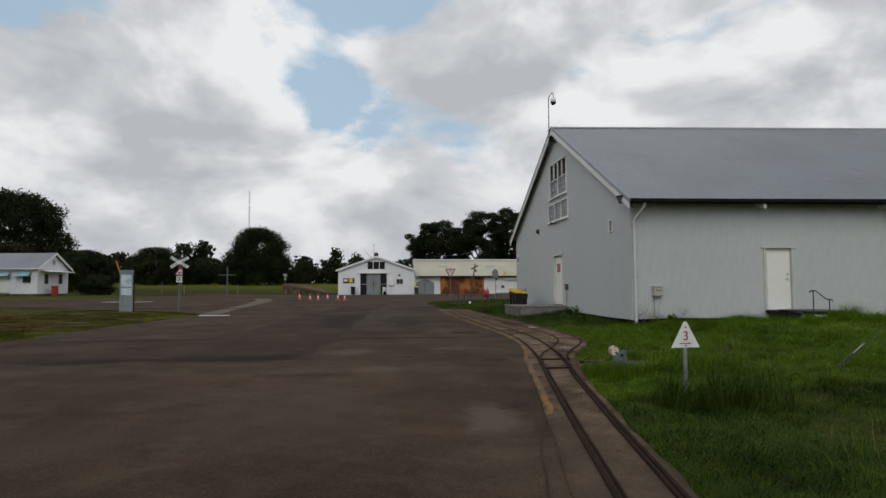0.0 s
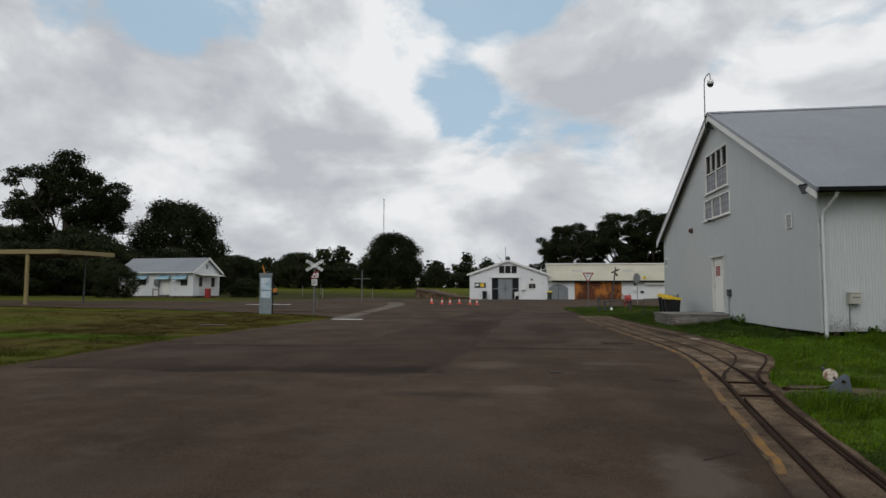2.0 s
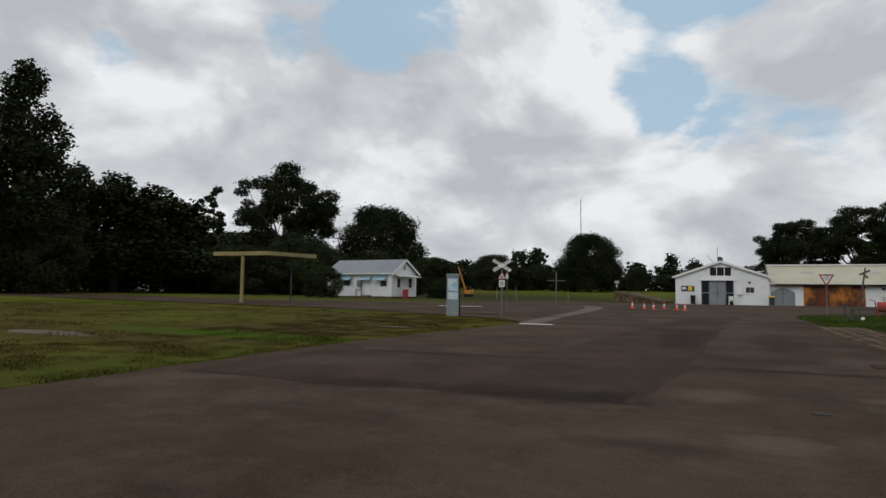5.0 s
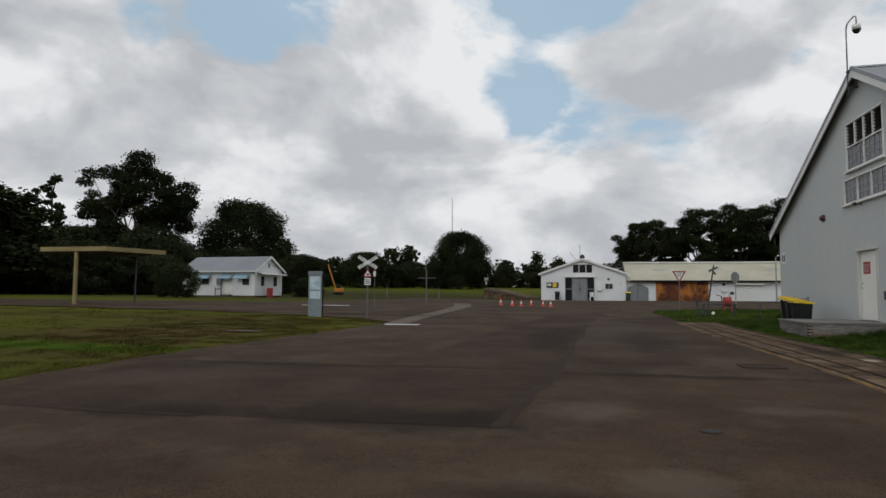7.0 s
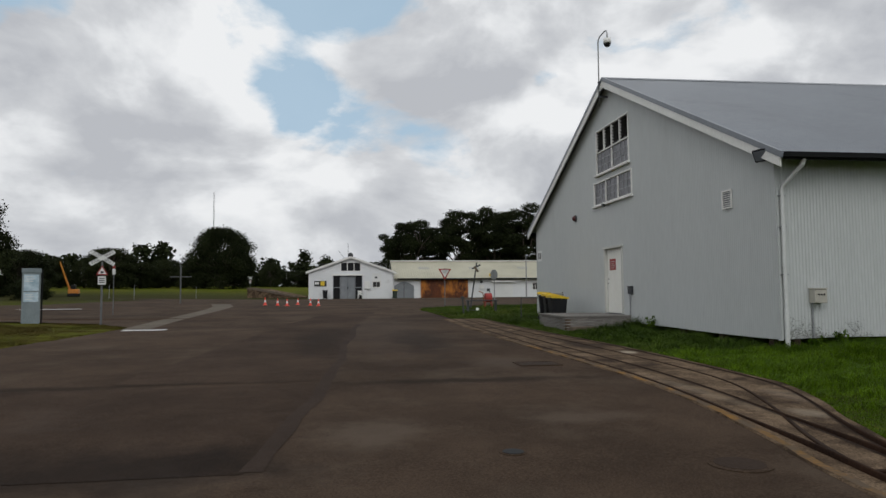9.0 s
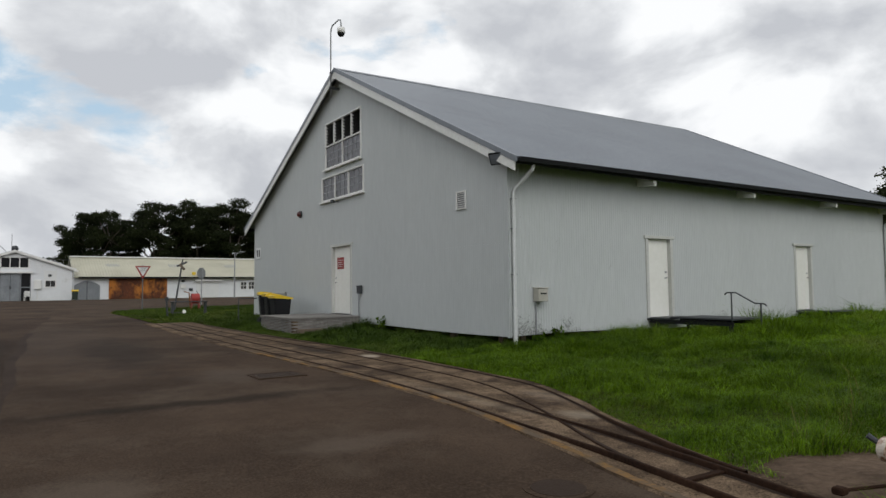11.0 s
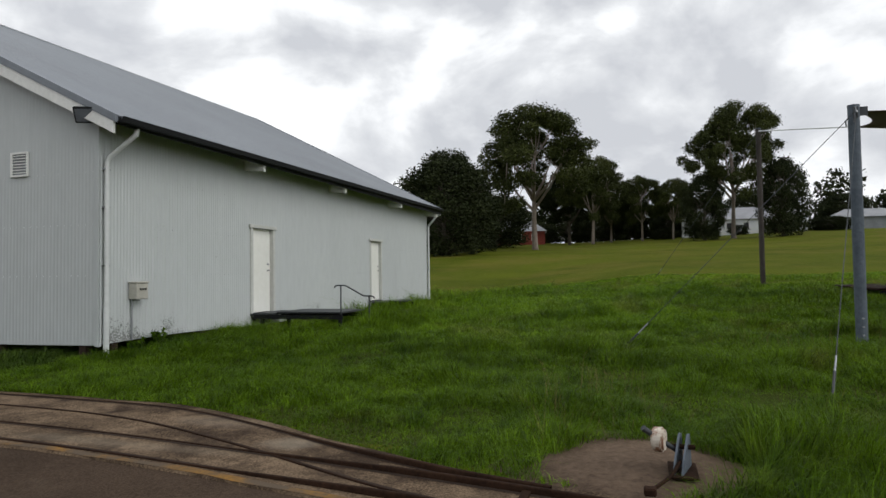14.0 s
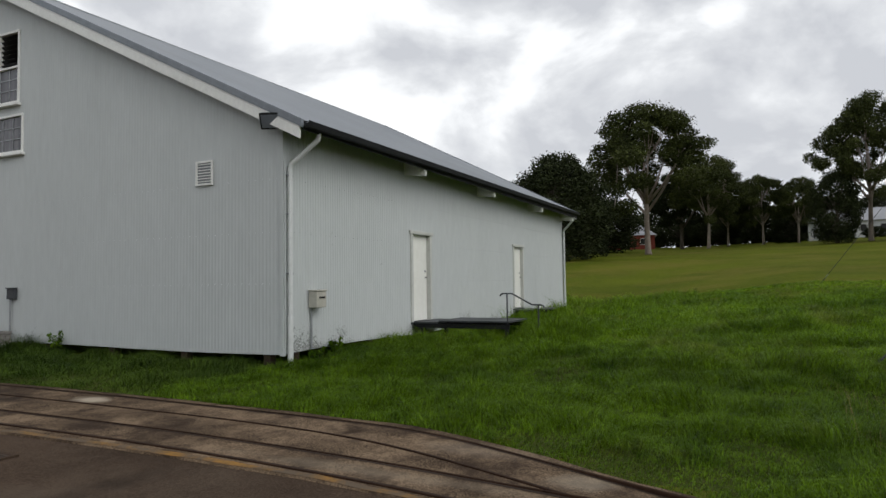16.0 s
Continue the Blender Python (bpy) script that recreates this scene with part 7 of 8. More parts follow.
    def stay(a, b, thick, label):
        a, b = Vector(a), Vector(b)
        t = thing("stay_wire", b, label, "stay wire", "stay wires")
        part("cable", tube(fresh(), [a, b], thick, 5), DARK_STEEL, t)
        d = (a - b).normalized()
        part("turnbuckle", tube(fresh(), [b + d * 0.20, b + d * 0.42], 0.011, 8), STEEL, t, "bright turnbuckle")
        part("anchor", tube(fresh(), [b - d * 0.3, b + d * 0.20], 0.016, 6), DARK_STEEL, t)
    stay(top + Vector((-0.14, 0.02, -0.08)), (5.64, 13.22, ground(5.64, 13.22) + 0.08), 0.006, "thin steel stay from the sail post to the grass")
    stay(top + Vector((-0.14, 0, -0.12)), (2.81, 11.05, ground(2.81, 11.05) + 0.08), 0.006, "thin steel stay from the sail post to the grass")
    stay(p2 + Vector((0, 0.05, -0.1)), (23.2, 12.45, ground(23.2, 12.45) + 0.08), 0.009, "thin steel stay from the tall post to the grass")
    t = thing("sail_strap", c[1], "white strap from the tall post to the sail corner", "strap")
    part("strap", tube(fresh(), [c[1] + Vector((-0.3, 0.0, -0.03)), p2 + Vector((-0.1, 0, -0.04))], 0.02, 6), SIGN_WHITE, t)
    g = ground(14.5, 6.5)
    t = thing("low_platform", (14.3, 6.5, g), "low dark timber platform under the shade sail", "platform")
    part("deck_top", boxes(((14.2, -3.5, g + 0.24), (20.0, 7.2, g + 0.30)), bevel=0.01), RAIL, t)
    # black strip in place of the shade beneath the deck
    part("under_deck_shade", boxes(((14.16, -3.5, g + 0.06), (14.195, 7.2, g + 0.23))), GUTTER, t)
    for xx in (14.4, 17, 19.6):
        for yy in (-3.2, 0.2, 3.6, 7.0):
            part("leg", boxes(((xx - 0.06, yy - 0.06, ground(xx, yy) - 0.2), (xx + 0.06, yy + 0.06, g + 0.24))), TIMBER, t)


build_sail()


# ---- trees ----
rng = np.random.default_rng(7)


def leaf_mesh(blobs, count, size, shell=0.45):
    """Small folded leaf sprays spread through a set of ellipsoids (cx, cy, cz, rx, ry, rz)."""
    blobs = np.array(blobs, dtype=float)
    vol = blobs[:, 3] * blobs[:, 4] * blobs[:, 5]
    pick = rng.choice(len(blobs), size=count, p=vol ** 0.75 / (vol ** 0.75).sum())
    d = rng.normal(size=(count, 3))
    d /= np.linalg.norm(d, axis=1)[:, None]
    r = shell + (1 - shell) * rng.random(count) ** 0.6
    r *= 1 + 0.18 * rng.normal(size=count)
    centre = blobs[pick, :3] + d * r[:, None] * blobs[pick, 3:]
    a = rng.normal(size=(count, 3))
    a /= np.linalg.norm(a, axis=1)[:, None]
    b = np.cross(a, rng.normal(size=(count, 3)))
    b /= np.linalg.norm(b, axis=1)[:, None]
    s = size * (0.5 + rng.random(count))[:, None]
    v = np.stack([centre - a * s * 0.5, centre + b * s * 0.33, centre + a * s * 0.5, centre - b * s * 0.33], axis=1).reshape(-1, 3)
    f = np.arange(count * 4).reshape(-1, 4)
    return v, f


def build_tree(name, label, height, spread, kind, leaves, size, bark, leaf, seed):
    """A tapered trunk with limbs that carry clumps of leaf sprays."""
    rnd = random.Random(seed)
    t = thing(name, (0, 0, 0), label, "tree")
    bm = fresh()
    blobs = []
    if kind == "gum":
        fork = height * 0.30
        lean = rnd.uniform(-0.3, 0.3)
        tube(bm, [(0, 0, -0.4), (0.05, 0, height * 0.02), (lean * 0.4, 0.1, fork * 0.6), (lean, 0.1, fork), (lean * 1.3, 0.3, height * 0.62)], [height * 0.026, height * 0.020, height * 0.016, height * 0.014, height * 0.005], 9)
        forks = []
        for i in range(7):
            a = 2 * math.pi * (i + rnd.random() * 0.5) / 7
            tip = Vector((spread * 0.24 * math.cos(a), spread * 0.24 * math.sin(a), height * rnd.uniform(0.52, 0.66)))
            base = Vector((lean * rnd.uniform(0.6, 1.1), 0.1, fork * rnd.uniform(0.75, 1.3)))
            tube(bm, [base, base.lerp(tip, 0.5) + Vector((0, 0, -height * 0.02)), tip], [height * 0.011, height * 0.008, height * 0.004], 6)
            forks.append(tip)
        n = 80
        for i in range(n):
            # clumps over a rounded, lumpy dome
            up = 1 - 1.86 * (i + 0.5) / n
            a = 2.39996 * i + rnd.uniform(-0.3, 0.3)
            if up < -0.1 and rnd.random() < 0.35:
                continue
            shell = rnd.uniform(0.50, 0.94) * (1 + 0.30 * noise.noise(Vector((2.1 * math.cos(a), 2.1 * math.sin(a), up * 2 + seed))))
            flat = math.sqrt(max(0.0, 1 - up * up))
            r = spread * rnd.uniform(0.055, 0.12)
            p = Vector((spread * 0.5 * shell * flat * math.cos(a), spread * 0.5 * shell * flat * math.sin(a), height * (0.60 + 0.39 * shell * up)))
            p.z = min(p.z, height - r * 0.6)
            blobs.append((p.x, p.y, p.z, r, r, r * 0.68))
            near = min(forks, key=lambda q: (q - p).length)
            tube(bm, [near, near.lerp(p, 0.5) + Vector((0, 0, -height * 0.015)), p], [height * 0.004, height * 0.003, height * 0.001], 4, False)
    elif kind == "dense":
        tube(bm, [(0, 0, -0.4), (0, 0, height * 0.25), (0.1, 0.1, height * 0.6)], [height * 0.04, height * 0.03, height * 0.012], 8)
        for i in range(96):
            a, up = 2.39996 * i + rnd.uniform(-0.5, 0.5), (i + rnd.random()) / 96
            zz = height * (0.05 + 0.88 * up)
            prof = math.sqrt(max(0.04, 1 - (max(0.0, up - 0.34) / 0.68) ** 2)) * (0.84 + 0.16 * min(1, up / 0.3))
            out = spread / 2 * prof * math.sqrt(rnd.uniform(0.20, 0.64))
            r = spread * rnd.uniform(0.075, 0.135)
            p = Vector((out * math.cos(a), out * math.sin(a), min(zz, height - r * 1.0)))
            blobs.append((p.x, p.y, p.z, r, r, r * 0.8))
            tube(bm, [(0, 0, zz * 0.55), p], [height * 0.008, height * 0.002], 4, False)
    elif kind == "oak":
        tube(bm, [(0, 0, -0.4), (0.1, 0, height * 0.5), (0, 0.1, height * 0.97)], [height * 0.02, height * 0.013, height * 0.002], 7)
        for i in range(30):
            up = 0.12 + 0.86 * (i + rnd.random()) / 30
            a = rnd.uniform(0, 2 * math.pi)
            out = spread / 2 * (1.02 - up) ** 0.7 * rnd.uniform(0.3, 0.9)
            r = spread * rnd.uniform(0.09, 0.17) * (1.25 - 0.7 * up)
            p = Vector((out * math.cos(a), out * math.sin(a), height * up))
            blobs.append((p.x, p.y, p.z, r, r, r * 1.3))
            tube(bm, [(0, 0, height * up * 0.85), p], [height * 0.005, height * 0.0015], 4, False)
    else:  # thin
        tube(bm, [(0, 0, -0.4), (0.2, 0, height * 0.5), (0.1, 0.1, height * 0.95)], [height * 0.014, height * 0.010, height * 0.002], 7)
        for i in range(13):
            up = 0.55 + 0.43 * i / 13
            a = rnd.uniform(0, 2 * math.pi)
            out = spread / 2 * rnd.uniform(0.3, 0.95)
            r = spread * rnd.uniform(0.08, 0.13)
            p = Vector((out * math.cos(a), out * math.sin(a), height * up))
            blobs.append((p.x, p.y, p.z, r, r, r * 0.7))
            tube(bm, [(0.15, 0, height * up * 0.85), p], [height * 0.005, height * 0.0015], 4, False)
    part("trunk", bm, bark, t, smooth=True)
    v, f = leaf_mesh(blobs, leaves, size)
    arrays("crown", v, f, leaf, t)
    return t


GUM = build_tree("gum_tree", "tall spreading gum tree with a pale trunk and open crown", 20, 17, "gum", 78000, 0.235, BARK, LEAF_GUM, 3)
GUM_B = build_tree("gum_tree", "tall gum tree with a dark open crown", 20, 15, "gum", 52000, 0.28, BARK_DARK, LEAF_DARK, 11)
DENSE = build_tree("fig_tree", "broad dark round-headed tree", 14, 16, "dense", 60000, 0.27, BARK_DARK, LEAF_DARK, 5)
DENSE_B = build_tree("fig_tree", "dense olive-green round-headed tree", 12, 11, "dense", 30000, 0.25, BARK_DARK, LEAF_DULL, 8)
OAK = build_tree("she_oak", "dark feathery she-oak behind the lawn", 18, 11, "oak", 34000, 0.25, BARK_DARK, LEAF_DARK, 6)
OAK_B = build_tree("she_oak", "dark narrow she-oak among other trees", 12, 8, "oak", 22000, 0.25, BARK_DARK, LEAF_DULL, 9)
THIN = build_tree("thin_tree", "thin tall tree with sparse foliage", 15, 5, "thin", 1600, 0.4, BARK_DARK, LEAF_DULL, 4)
used = set()


def plant(proto, x, y, height, width, turn=0, dz=0.0):
    h0, w0 = {GUM: (20, 17), GUM_B: (20, 15), DENSE: (14, 16), DENSE_B: (12, 11), OAK: (18, 11), OAK_B: (12, 8), THIN: (15, 5)}[proto]
    k = 1.15 if proto in (DENSE, DENSE_B) else 1.0
    m = pose(x, y, ground(x, y) + dz, 0, 0, turn) @ Matrix.Diagonal((k * width / w0, k * width / w0, height / h0, 1))
    if proto in used:
        copy_thing(proto, m)
    else:
        proto.matrix_basis = m
        used.add(proto)


TREES = (
    # proto, x, y, height, width, turn
    (OAK, -65, 46.5, 21.5, 15, 0), (OAK, -72, 41, 21, 18, 70), (OAK, -68, 36, 19, 18, 30), (DENSE_B, -62, 46, 9, 9, 40), (OAK_B, -65.5, 53.5, 12.5, 12, 120), (OAK_B, -65.9, 58, 12, 12, 20), (OAK_B, -66, 64, 11.5, 14, 80), 
    (OAK_B, -67, 71, 10.5, 12, 140), (DENSE_B, -78, 80, 11, 12, 10), (DENSE_B, -70, 78, 9, 10, 60), (THIN, -78.5, 87, 16.6, 6, 0), (GUM_B, -72.5, 98, 21.5, 18, 40), (DENSE_B, -60, 83, 10.5, 12, 0), (DENSE_B, -66, 92, 13, 14, 100), (DENSE_B, -80, 96, 14, 15, 30),
    (DENSE_B, -43.8, 65.5, 4.6, 4.6, 60), (DENSE_B, -58, 70, 8, 10, 15), (DENSE_B, -53, 76, 6.5, 8, 75), (DENSE_B, -56, 84, 9, 10, 130), (DENSE_B, -74, 86, 12.5, 14, 250), (DENSE_B, -52, 92, 9, 9, 190), (DENSE, -64, 116, 17, 17, 0), (DENSE_B, -50, 108, 9, 9, 33), (DENSE_B, -36.5, 80.5, 3.2, 4, 90),
    (DENSE_B, -73.4, 161, 11, 9, 20), (DENSE_B, -70.6, 167, 9.6, 8, 50), (DENSE_B, -66, 174, 9.4, 7, 90), (DENSE_B, -42, 176, 8, 9, 15), (DENSE_B, -53, 172, 8.5, 9, 145), (DENSE_B, -58, 167, 12.5, 14, 160), (DENSE_B, -49, 180, 9.5, 11, 210), (DENSE, -34.8, 172, 12.3, 13.0, 50), (DENSE_B, -27, 204, 9.5, 7, 0),
    (DENSE_B, -20, 215, 7, 12, 40), (DENSE_B, -85, 150, 11, 14, 77), (DENSE_B, -95, 130, 13, 16, 15), (DENSE_B, -88, 110, 14, 16, 155),
    (GUM_B, 8.5, 146.5, 14, 12, 120), (GUM_B, 18.5, 145, 16, 14, 200), (GUM_B, 25.5, 144, 16.2, 12, 300), (GUM_B, 31.5, 142, 16.6, 14, 20), (GUM_B, 42, 138, 16.5, 16, 90), (DENSE_B, 13, 148, 10, 11, 10), (DENSE_B, 6, 149, 9, 9, 90), (DENSE_B, 21, 148, 11, 12, 70), (DENSE_B, 29, 146, 12, 12, 250), (DENSE_B, 37, 142, 13, 12, 140), (DENSE, 52, 142, 16, 12, 190), (DENSE_B, 0, 168, 8, 8, 70), (DENSE_B, 22, 150, 11, 12, 10),
    (DENSE_B, 62.8, 33.4, 14.2, 12.0, 220), (DENSE_B, 71, 35.5, 17.2, 10, 100), (GUM, 91.4, 28.2, 21.3, 19, 25), (DENSE_B, 82, 36, 15, 10, 140), (GUM, 119.4, 21.8, 15.5, 11.5, 130), (GUM, 109, -1, 20.6, 14, 60), (DENSE_B, 105, -7.5, 16.5, 8, 10), (DENSE_B, 107, 3.5, 14.8, 7.5, 240), (GUM, 128, 13, 12.0, 9, 10), (GUM, 126, 7.5, 11.0, 8, 150), (GUM, 130, 19, 12.0, 9, 70), (DENSE_B, 127, 2, 2.0, 4, 30), (DENSE_B, 127.2, -4, 2.6, 4, 80), (DENSE_B, 127, -11, 2.6, 5, 130), (DENSE_B, 127, -19, 3.4, 9, 200), (DENSE_B, 128, 9, 3.0, 6, 260),
    (DENSE_B, 144.7, 14, 11.5, 12, 20), (DENSE_B, 140, 7, 10.5, 11, 50), (DENSE_B, 148, 21, 12, 13, 110), (DENSE_B, 150, 30, 11, 13, 160), (DENSE_B, 143, -26, 9.5, 11, 10), (DENSE_B, 139, -40, 9.5, 13, 110), (DENSE_B, 152, -10, 12, 14, 210), (DENSE_B, 152, 2, 12, 14, 300), (GUM_B, 128, 27, 14, 12, 45), (DENSE_B, 108, 38, 13, 14, 66), (DENSE_B, 150, 45, 13, 16, 10), (DENSE_B, 95, 50, 13, 13, 230), (DENSE_B, 120, 52, 13, 15, 20),
)
for row in TREES:
    plant(*row)


def far_woods(name, label, path, height, count, size, leaf):
    """A long dark belt of far trees, too many to count."""
    blobs = []
    for (x0, y0), (x1, y1) in zip(path, path[1:]):
        n = max(2, int(math.hypot(x1 - x0, y1 - y0) / 3.6))
        for i in range(n):
            f = i / n
            x, y = x0 + (x1 - x0) * f + rng.normal() * 3, y0 + (y1 - y0) * f + rng.normal() * 3
            h = height * (0.62 + 0.6 * rng.random() ** 1.5)
            for k in range(3):
                z = ground(x, y) + h * (0.2 + 0.3 * k)
                r = 4.2 * (1.1 - 0.22 * k) * (0.7 + 0.5 * rng.random())
                blobs.append((x + rng.normal() * 1.5, y + rng.normal() * 1.5, z, r, r, h * 0.22))
    v, f = leaf_mesh(blobs, count, size, 0.2)
    tagged(arrays(name, v, f, leaf), label, "trees", kind="stuff")


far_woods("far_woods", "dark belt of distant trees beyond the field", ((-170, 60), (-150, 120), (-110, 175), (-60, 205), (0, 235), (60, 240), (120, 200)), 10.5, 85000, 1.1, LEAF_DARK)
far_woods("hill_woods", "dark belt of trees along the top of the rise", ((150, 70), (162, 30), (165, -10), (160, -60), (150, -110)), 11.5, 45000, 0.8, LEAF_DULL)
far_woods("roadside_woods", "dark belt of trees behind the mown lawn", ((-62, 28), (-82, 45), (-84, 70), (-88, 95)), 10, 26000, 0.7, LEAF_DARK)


# ---- grass ----
def sampled(f, p, step=0.15):
    """Values of f(x, y) at many places, read off a grid between its knots."""
    x0, y0 = p.min(axis=0) - step
    nx, ny = (np.ceil((p.max(axis=0) - (x0, y0)) / step) + 2).astype(int)
    grid = np.array([[f(x0 + i * step, y0 + j * step) for i in range(nx)] for j in range(ny)])
    u, v = (p[:, 0] - x0) / step, (p[:, 1] - y0) / step
    i, j = u.astype(int), v.astype(int)
    u, v = u - i, v - j
    return (grid[j, i] * (1 - u) + grid[j, i + 1] * u) * (1 - v) + (grid[j + 1, i] * (1 - u) + grid[j + 1, i + 1] * u) * v


def along(f, y):
    """Values of f(y) at many places along the track."""
    knots = np.arange(y.min() - 0.2, y.max() + 0.4, 0.1)
    return np.interp(y, knots, [f(k) for k in knots])


def blades(name, label, mat, spots, height, width, bend=0.5):
    """Tapered bent blades at the given places (n, 2); height and width are arrays."""
    n = len(spots)
    z = sampled(ground, spots) - 0.02
    a = rng.random(n) * 2 * np.pi
    wind = sampled(lambda x, y: 5.0 * noise.noise(Vector((x * 0.9, y * 0.9, 11.0))), spots)
    lean = wind + rng.normal(size=n) * 1.4
    s = np.stack([np.cos(a), np.sin(a), np.zeros(n)], axis=1) * (width / 2)[:, None]
    root = np.column_stack([spots, z])
    out = np.stack([np.cos(lean), np.sin(lean), np.zeros(n)], axis=1)
    k = ((0.15 + rng.random(n)) * bend)[:, None] * height[:, None]
    up = np.zeros((n, 3))
    up[:, 2] = 1
    mid = root + up * (height * 0.62)[:, None] + out * k * 0.35
    tip = root + up * (height * (1.0 - 0.55 * bend * rng.random(n)))[:, None] + out * k * 1.25
    v = np.stack([root - s, root + s, mid + s * 0.75, mid - s * 0.75, tip], axis=1).reshape(-1, 3)
    i = np.arange(n)[:, None] * 5
    f = np.concatenate([i + np.array([[0, 1, 2]]), i + np.array([[0, 2, 3]]), i + np.array([[3, 2, 4]])])
    return tagged(arrays(name, v, f, mat), label, "grass", kind="stuff")


def scattered(x0, x1, y0, y1, per_m2, keep):
    n = int((x1 - x0) * (y1 - y0) * per_m2)
    p = np.column_stack([x0 + rng.random(n) * (x1 - x0), y0 + rng.random(n) * (y1 - y0)])
    return p[keep(p)]


def clumpy(p, h, low=0.55):
    """Heights that swell in clumps."""
    w = sampled(lambda x, y: 0.9 * noise.noise(Vector((x * 0.55, y * 0.55, 2.0))) + 0.9 * noise.noise(Vector((x * 1.4, y * 1.4, 7.0))) + 0.6 * noise.noise(Vector((x * 3.2, y * 3.2, 9.0))), p)
    return h * np.clip(low + 0.45 + 1.45 * w, 0.40, 2.5) * (0.6 + 0.6 * rng.random(len(p)))


def free(p):
    """True where grass may grow: off the slab, the shed, the landings and the trampled soil."""
    x, y = p[:, 0], p[:, 1]
    ok = x > along(strip_right, y) + 0.03
    ok &= ~((X0 - 0.03 < x) & (x < X1) & (y > Y0 - 0.04))
    ok &= ~((1.4 < x) & (x < 3.7) & (28.5 < y) & (y < 31.7))
    ragged_edge = 0.72 + 0.4 * sampled(lambda a, b: noise.noise(Vector((a * 2, b * 2, 0))), p)
    ok &= ((x + 0.02) / 0.88) ** 2 + ((y - 13.02) / 0.86) ** 2 > ragged_edge
    ok &= ~(((8.14 < x) & (x < 9.5) & (y > 19.42)) | ((15.14 < x) & (x < 16.5) & (y > 20.66)))
    return ok


def field(name, label, box4, per_m2, height, width, mat, keep=free, bend=0.95):
    p = scattered(*box4, per_m2, keep)
    h = clumpy(p, height)
    edge = np.minimum(1.0, 0.62 + 0.5 * (p[:, 0] - along(strip_right, p[:, 1]))) if keep is free else 1.0
    blades(name, label, mat, p, h * edge, width * (0.6 + 0.8 * rng.random(len(p))), bend)


LONG = "long green grass with straw-coloured tips beside the track"
field("darkened_grass", "bluish green grass, darkened in colour, beside the track slab", (-3.2, 4.5, 4.0, 10.2), 2700, 0.115, 0.0052, BLADE_DARKENED, bend=1.3)
field("long_grass", LONG, (-2.0, 5, 9.8, 16), 3000, 0.15, 0.0068, BLADE, bend=1.3)
field("long_grass", LONG, (-0.6, 5, 16, 21.9), 2100, 0.17, 0.0080, BLADE, bend=1.3)
field("long_grass", LONG, (5, 7.5, 5, 21.8), 2000, 0.19, 0.0080, BLADE, bend=1.3)
BRIGHTENED = "green grass, brightened in colour, thinning towards the mown rise"
field("brightened_grass", BRIGHTENED, (6.0, 11, 5, 21.8), 1800, 0.20, 0.0090, BLADE_BRIGHTENED, bend=1.3)
field("brightened_grass", BRIGHTENED, (11, 19, 3, 21.8), 700, 0.17, 0.012, BLADE_BRIGHTENED, bend=1.3)
field("brightened_grass", BRIGHTENED, (18.5, 25, 0, 24), 260, 0.10, 0.016, BLADE_BRIGHTENED, bend=1.3)
field("long_grass", "tall grass round the foot of the trackside sign", (-0.95, 0.5, 8.7, 9.58), 1700, 0.44, 0.006, BLADE_DARKENED, bend=1.0)
field("long_grass", "tall grass tuft before the points lever", (-1.0, 0.2, 11.3, 12.1), 1200, 0.30, 0.006, BLADE, bend=1.1)
dry = lambda p: free(p) & (sampled(lambda x, y: noise.noise(Vector((x * 0.35, y * 0.35, 4.4))), p) > 0.08)
field("dry_stalks", "thin dry straw-coloured stalks standing among the grass", (-0.6, 9, 5, 14), 30, 0.40, 0.0032, STRAW, dry, 0.7)
field("darkened_grass", "dark grass along the foot of the shed gable", (0.2, 3.75, 21.9, 40), 1400, 0.15, 0.008, BLADE_DARKENED, bend=1.2)
field("long_grass", "tall grass tuft against the brick landing", (2.3, 3.66, 26.9, 28.88), 1300, 0.24, 0.008, BLADE_DARKENED, bend=1.1)
field("long_grass", "tall grass round the end of the steel landing", (7.2, 9.7, 17.6, 20.0), 1300, 0.34, 0.009, BLADE, bend=0.9)
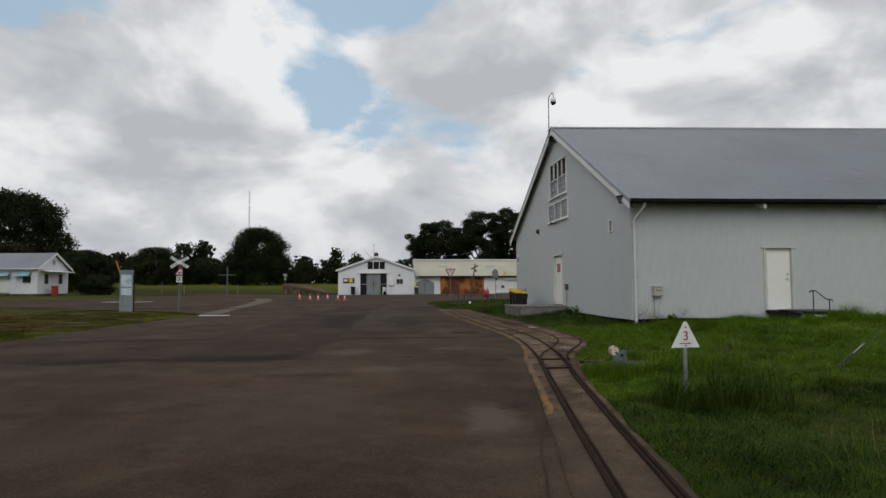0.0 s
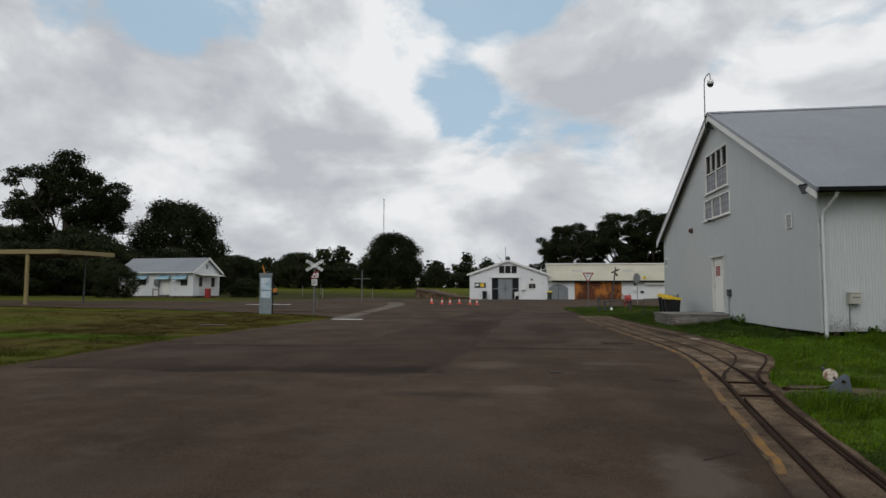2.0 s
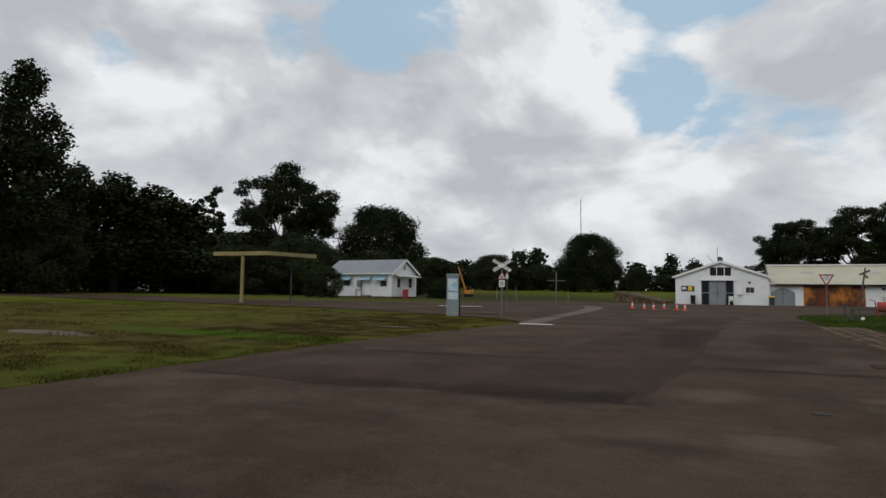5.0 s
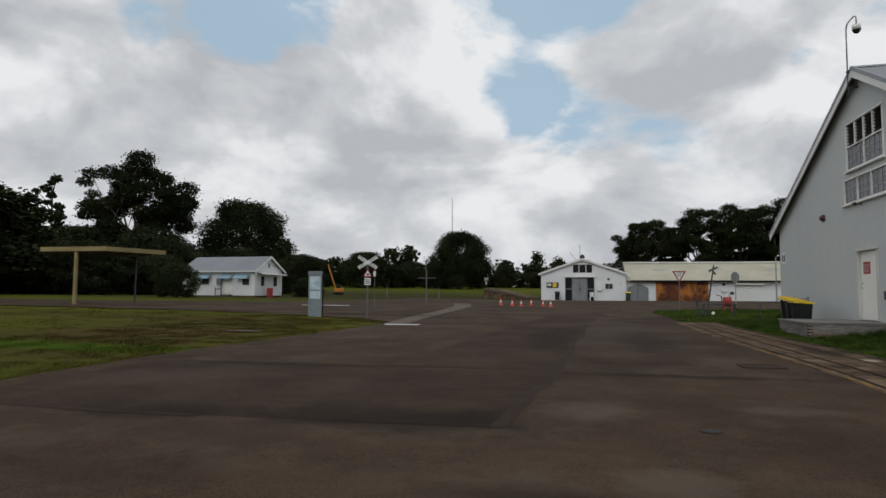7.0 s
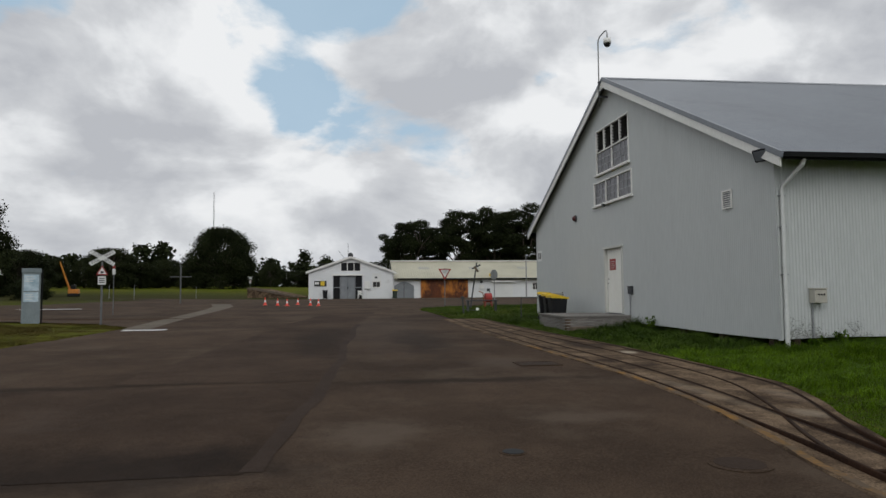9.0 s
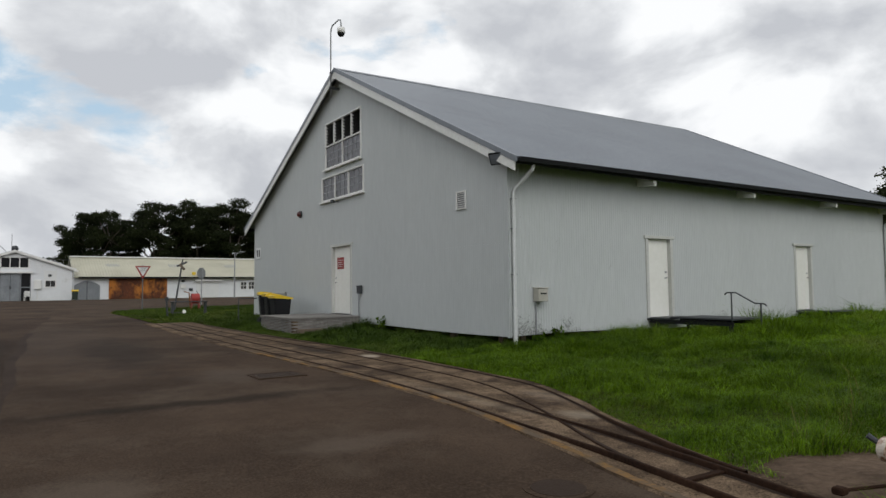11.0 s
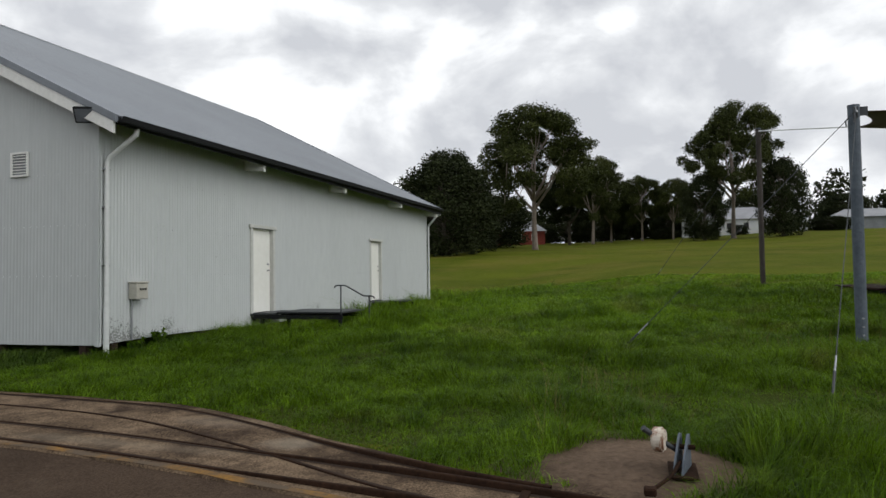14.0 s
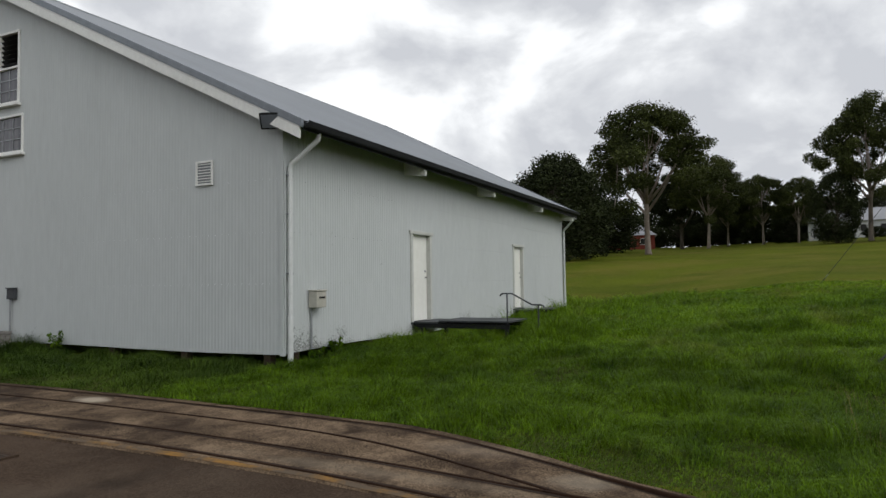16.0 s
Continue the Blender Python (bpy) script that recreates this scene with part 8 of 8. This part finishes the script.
field("brightened_grass", "tall grass round the far steel landing", (13.8, 17, 18.6, 21.5), 600, 0.30, 0.012, BLADE_BRIGHTENED, bend=0.9)
field("long_grass", "taller grass tuft beside the points lever", (-0.1, 1.6, 11.3, 12.25), 1500, 0.34, 0.006, BLADE, bend=1.1)
field("island_grass", "bright green grass island beside the rails", (-1.4, 8, 34, 54), 260, 0.10, 0.016, BLADE_DARKENED, lambda p: p[:, 0] > along(lambda y: max(strip_right(y) if y < 36 else -9, lerp(y, ROAD_RIGHT)), p[:, 1]) + 0.1)
field("long_grass", "dry brown grass tufts beyond the shed corner", (21.6, 27, 17, 30), 160, 0.26, 0.014, BLADE_BRIGHTENED)
lawn = lambda p: p[:, 0] < along(lambda y: lerp(y, ROAD_LEFT), p[:, 1]) - 0.02 - 0.1 * sampled(lambda x, y: noise.noise(Vector((x, y * 1.5, 0))), p, 0.3)
field("lawn_grass", "short mown grass with dry patches", (-20, -12.3, 6, 36.5), 800, 0.050, 0.009, BLADE_SHORT, lawn, 1.0)
field("lawn_grass", "short mown grass with dry patches", (-44, -20, 8, 38), 150, 0.050, 0.018, BLADE_SHORT, lawn, 1.0)


def build_weed(x, y, h, n, label):
    """A small upright weed: stalks with leaves."""
    z = ground(x, y) - 0.03
    t = thing("weed", (x, y, z), label, "weed", "weeds along the shed")
    bm = fresh()
    blobs = []
    for k in range(n):
        a = 2.4 * k
        p = Vector((x + 0.10 * math.cos(a), y + 0.10 * math.sin(a), z + h * (0.7 + 0.3 * ((k * 0.37) % 1))))
        tube(bm, [(x, y, z), p], [0.006, 0.003], 4, False)
        for f in (0.55, 0.8, 1.0):
            q = Vector((x, y, z)).lerp(p, f)
            blobs.append((q.x, q.y, q.z, 0.06, 0.06, 0.05))
    part("stalk", bm, LEAF_DULL, t)
    v, f = leaf_mesh(blobs, 40 * n, 0.055)
    arrays("leaves", v, f, BLADE, t)


build_weed(3.52, 27.3, 0.50, 4, "small leafy weed against the gable wall")
build_weed(4.95, 21.62, 0.42, 5, "leafy weed at the foot of the shed wall")
build_weed(4.35, 21.60, 0.30, 4, "low leafy weed at the foot of the shed wall")
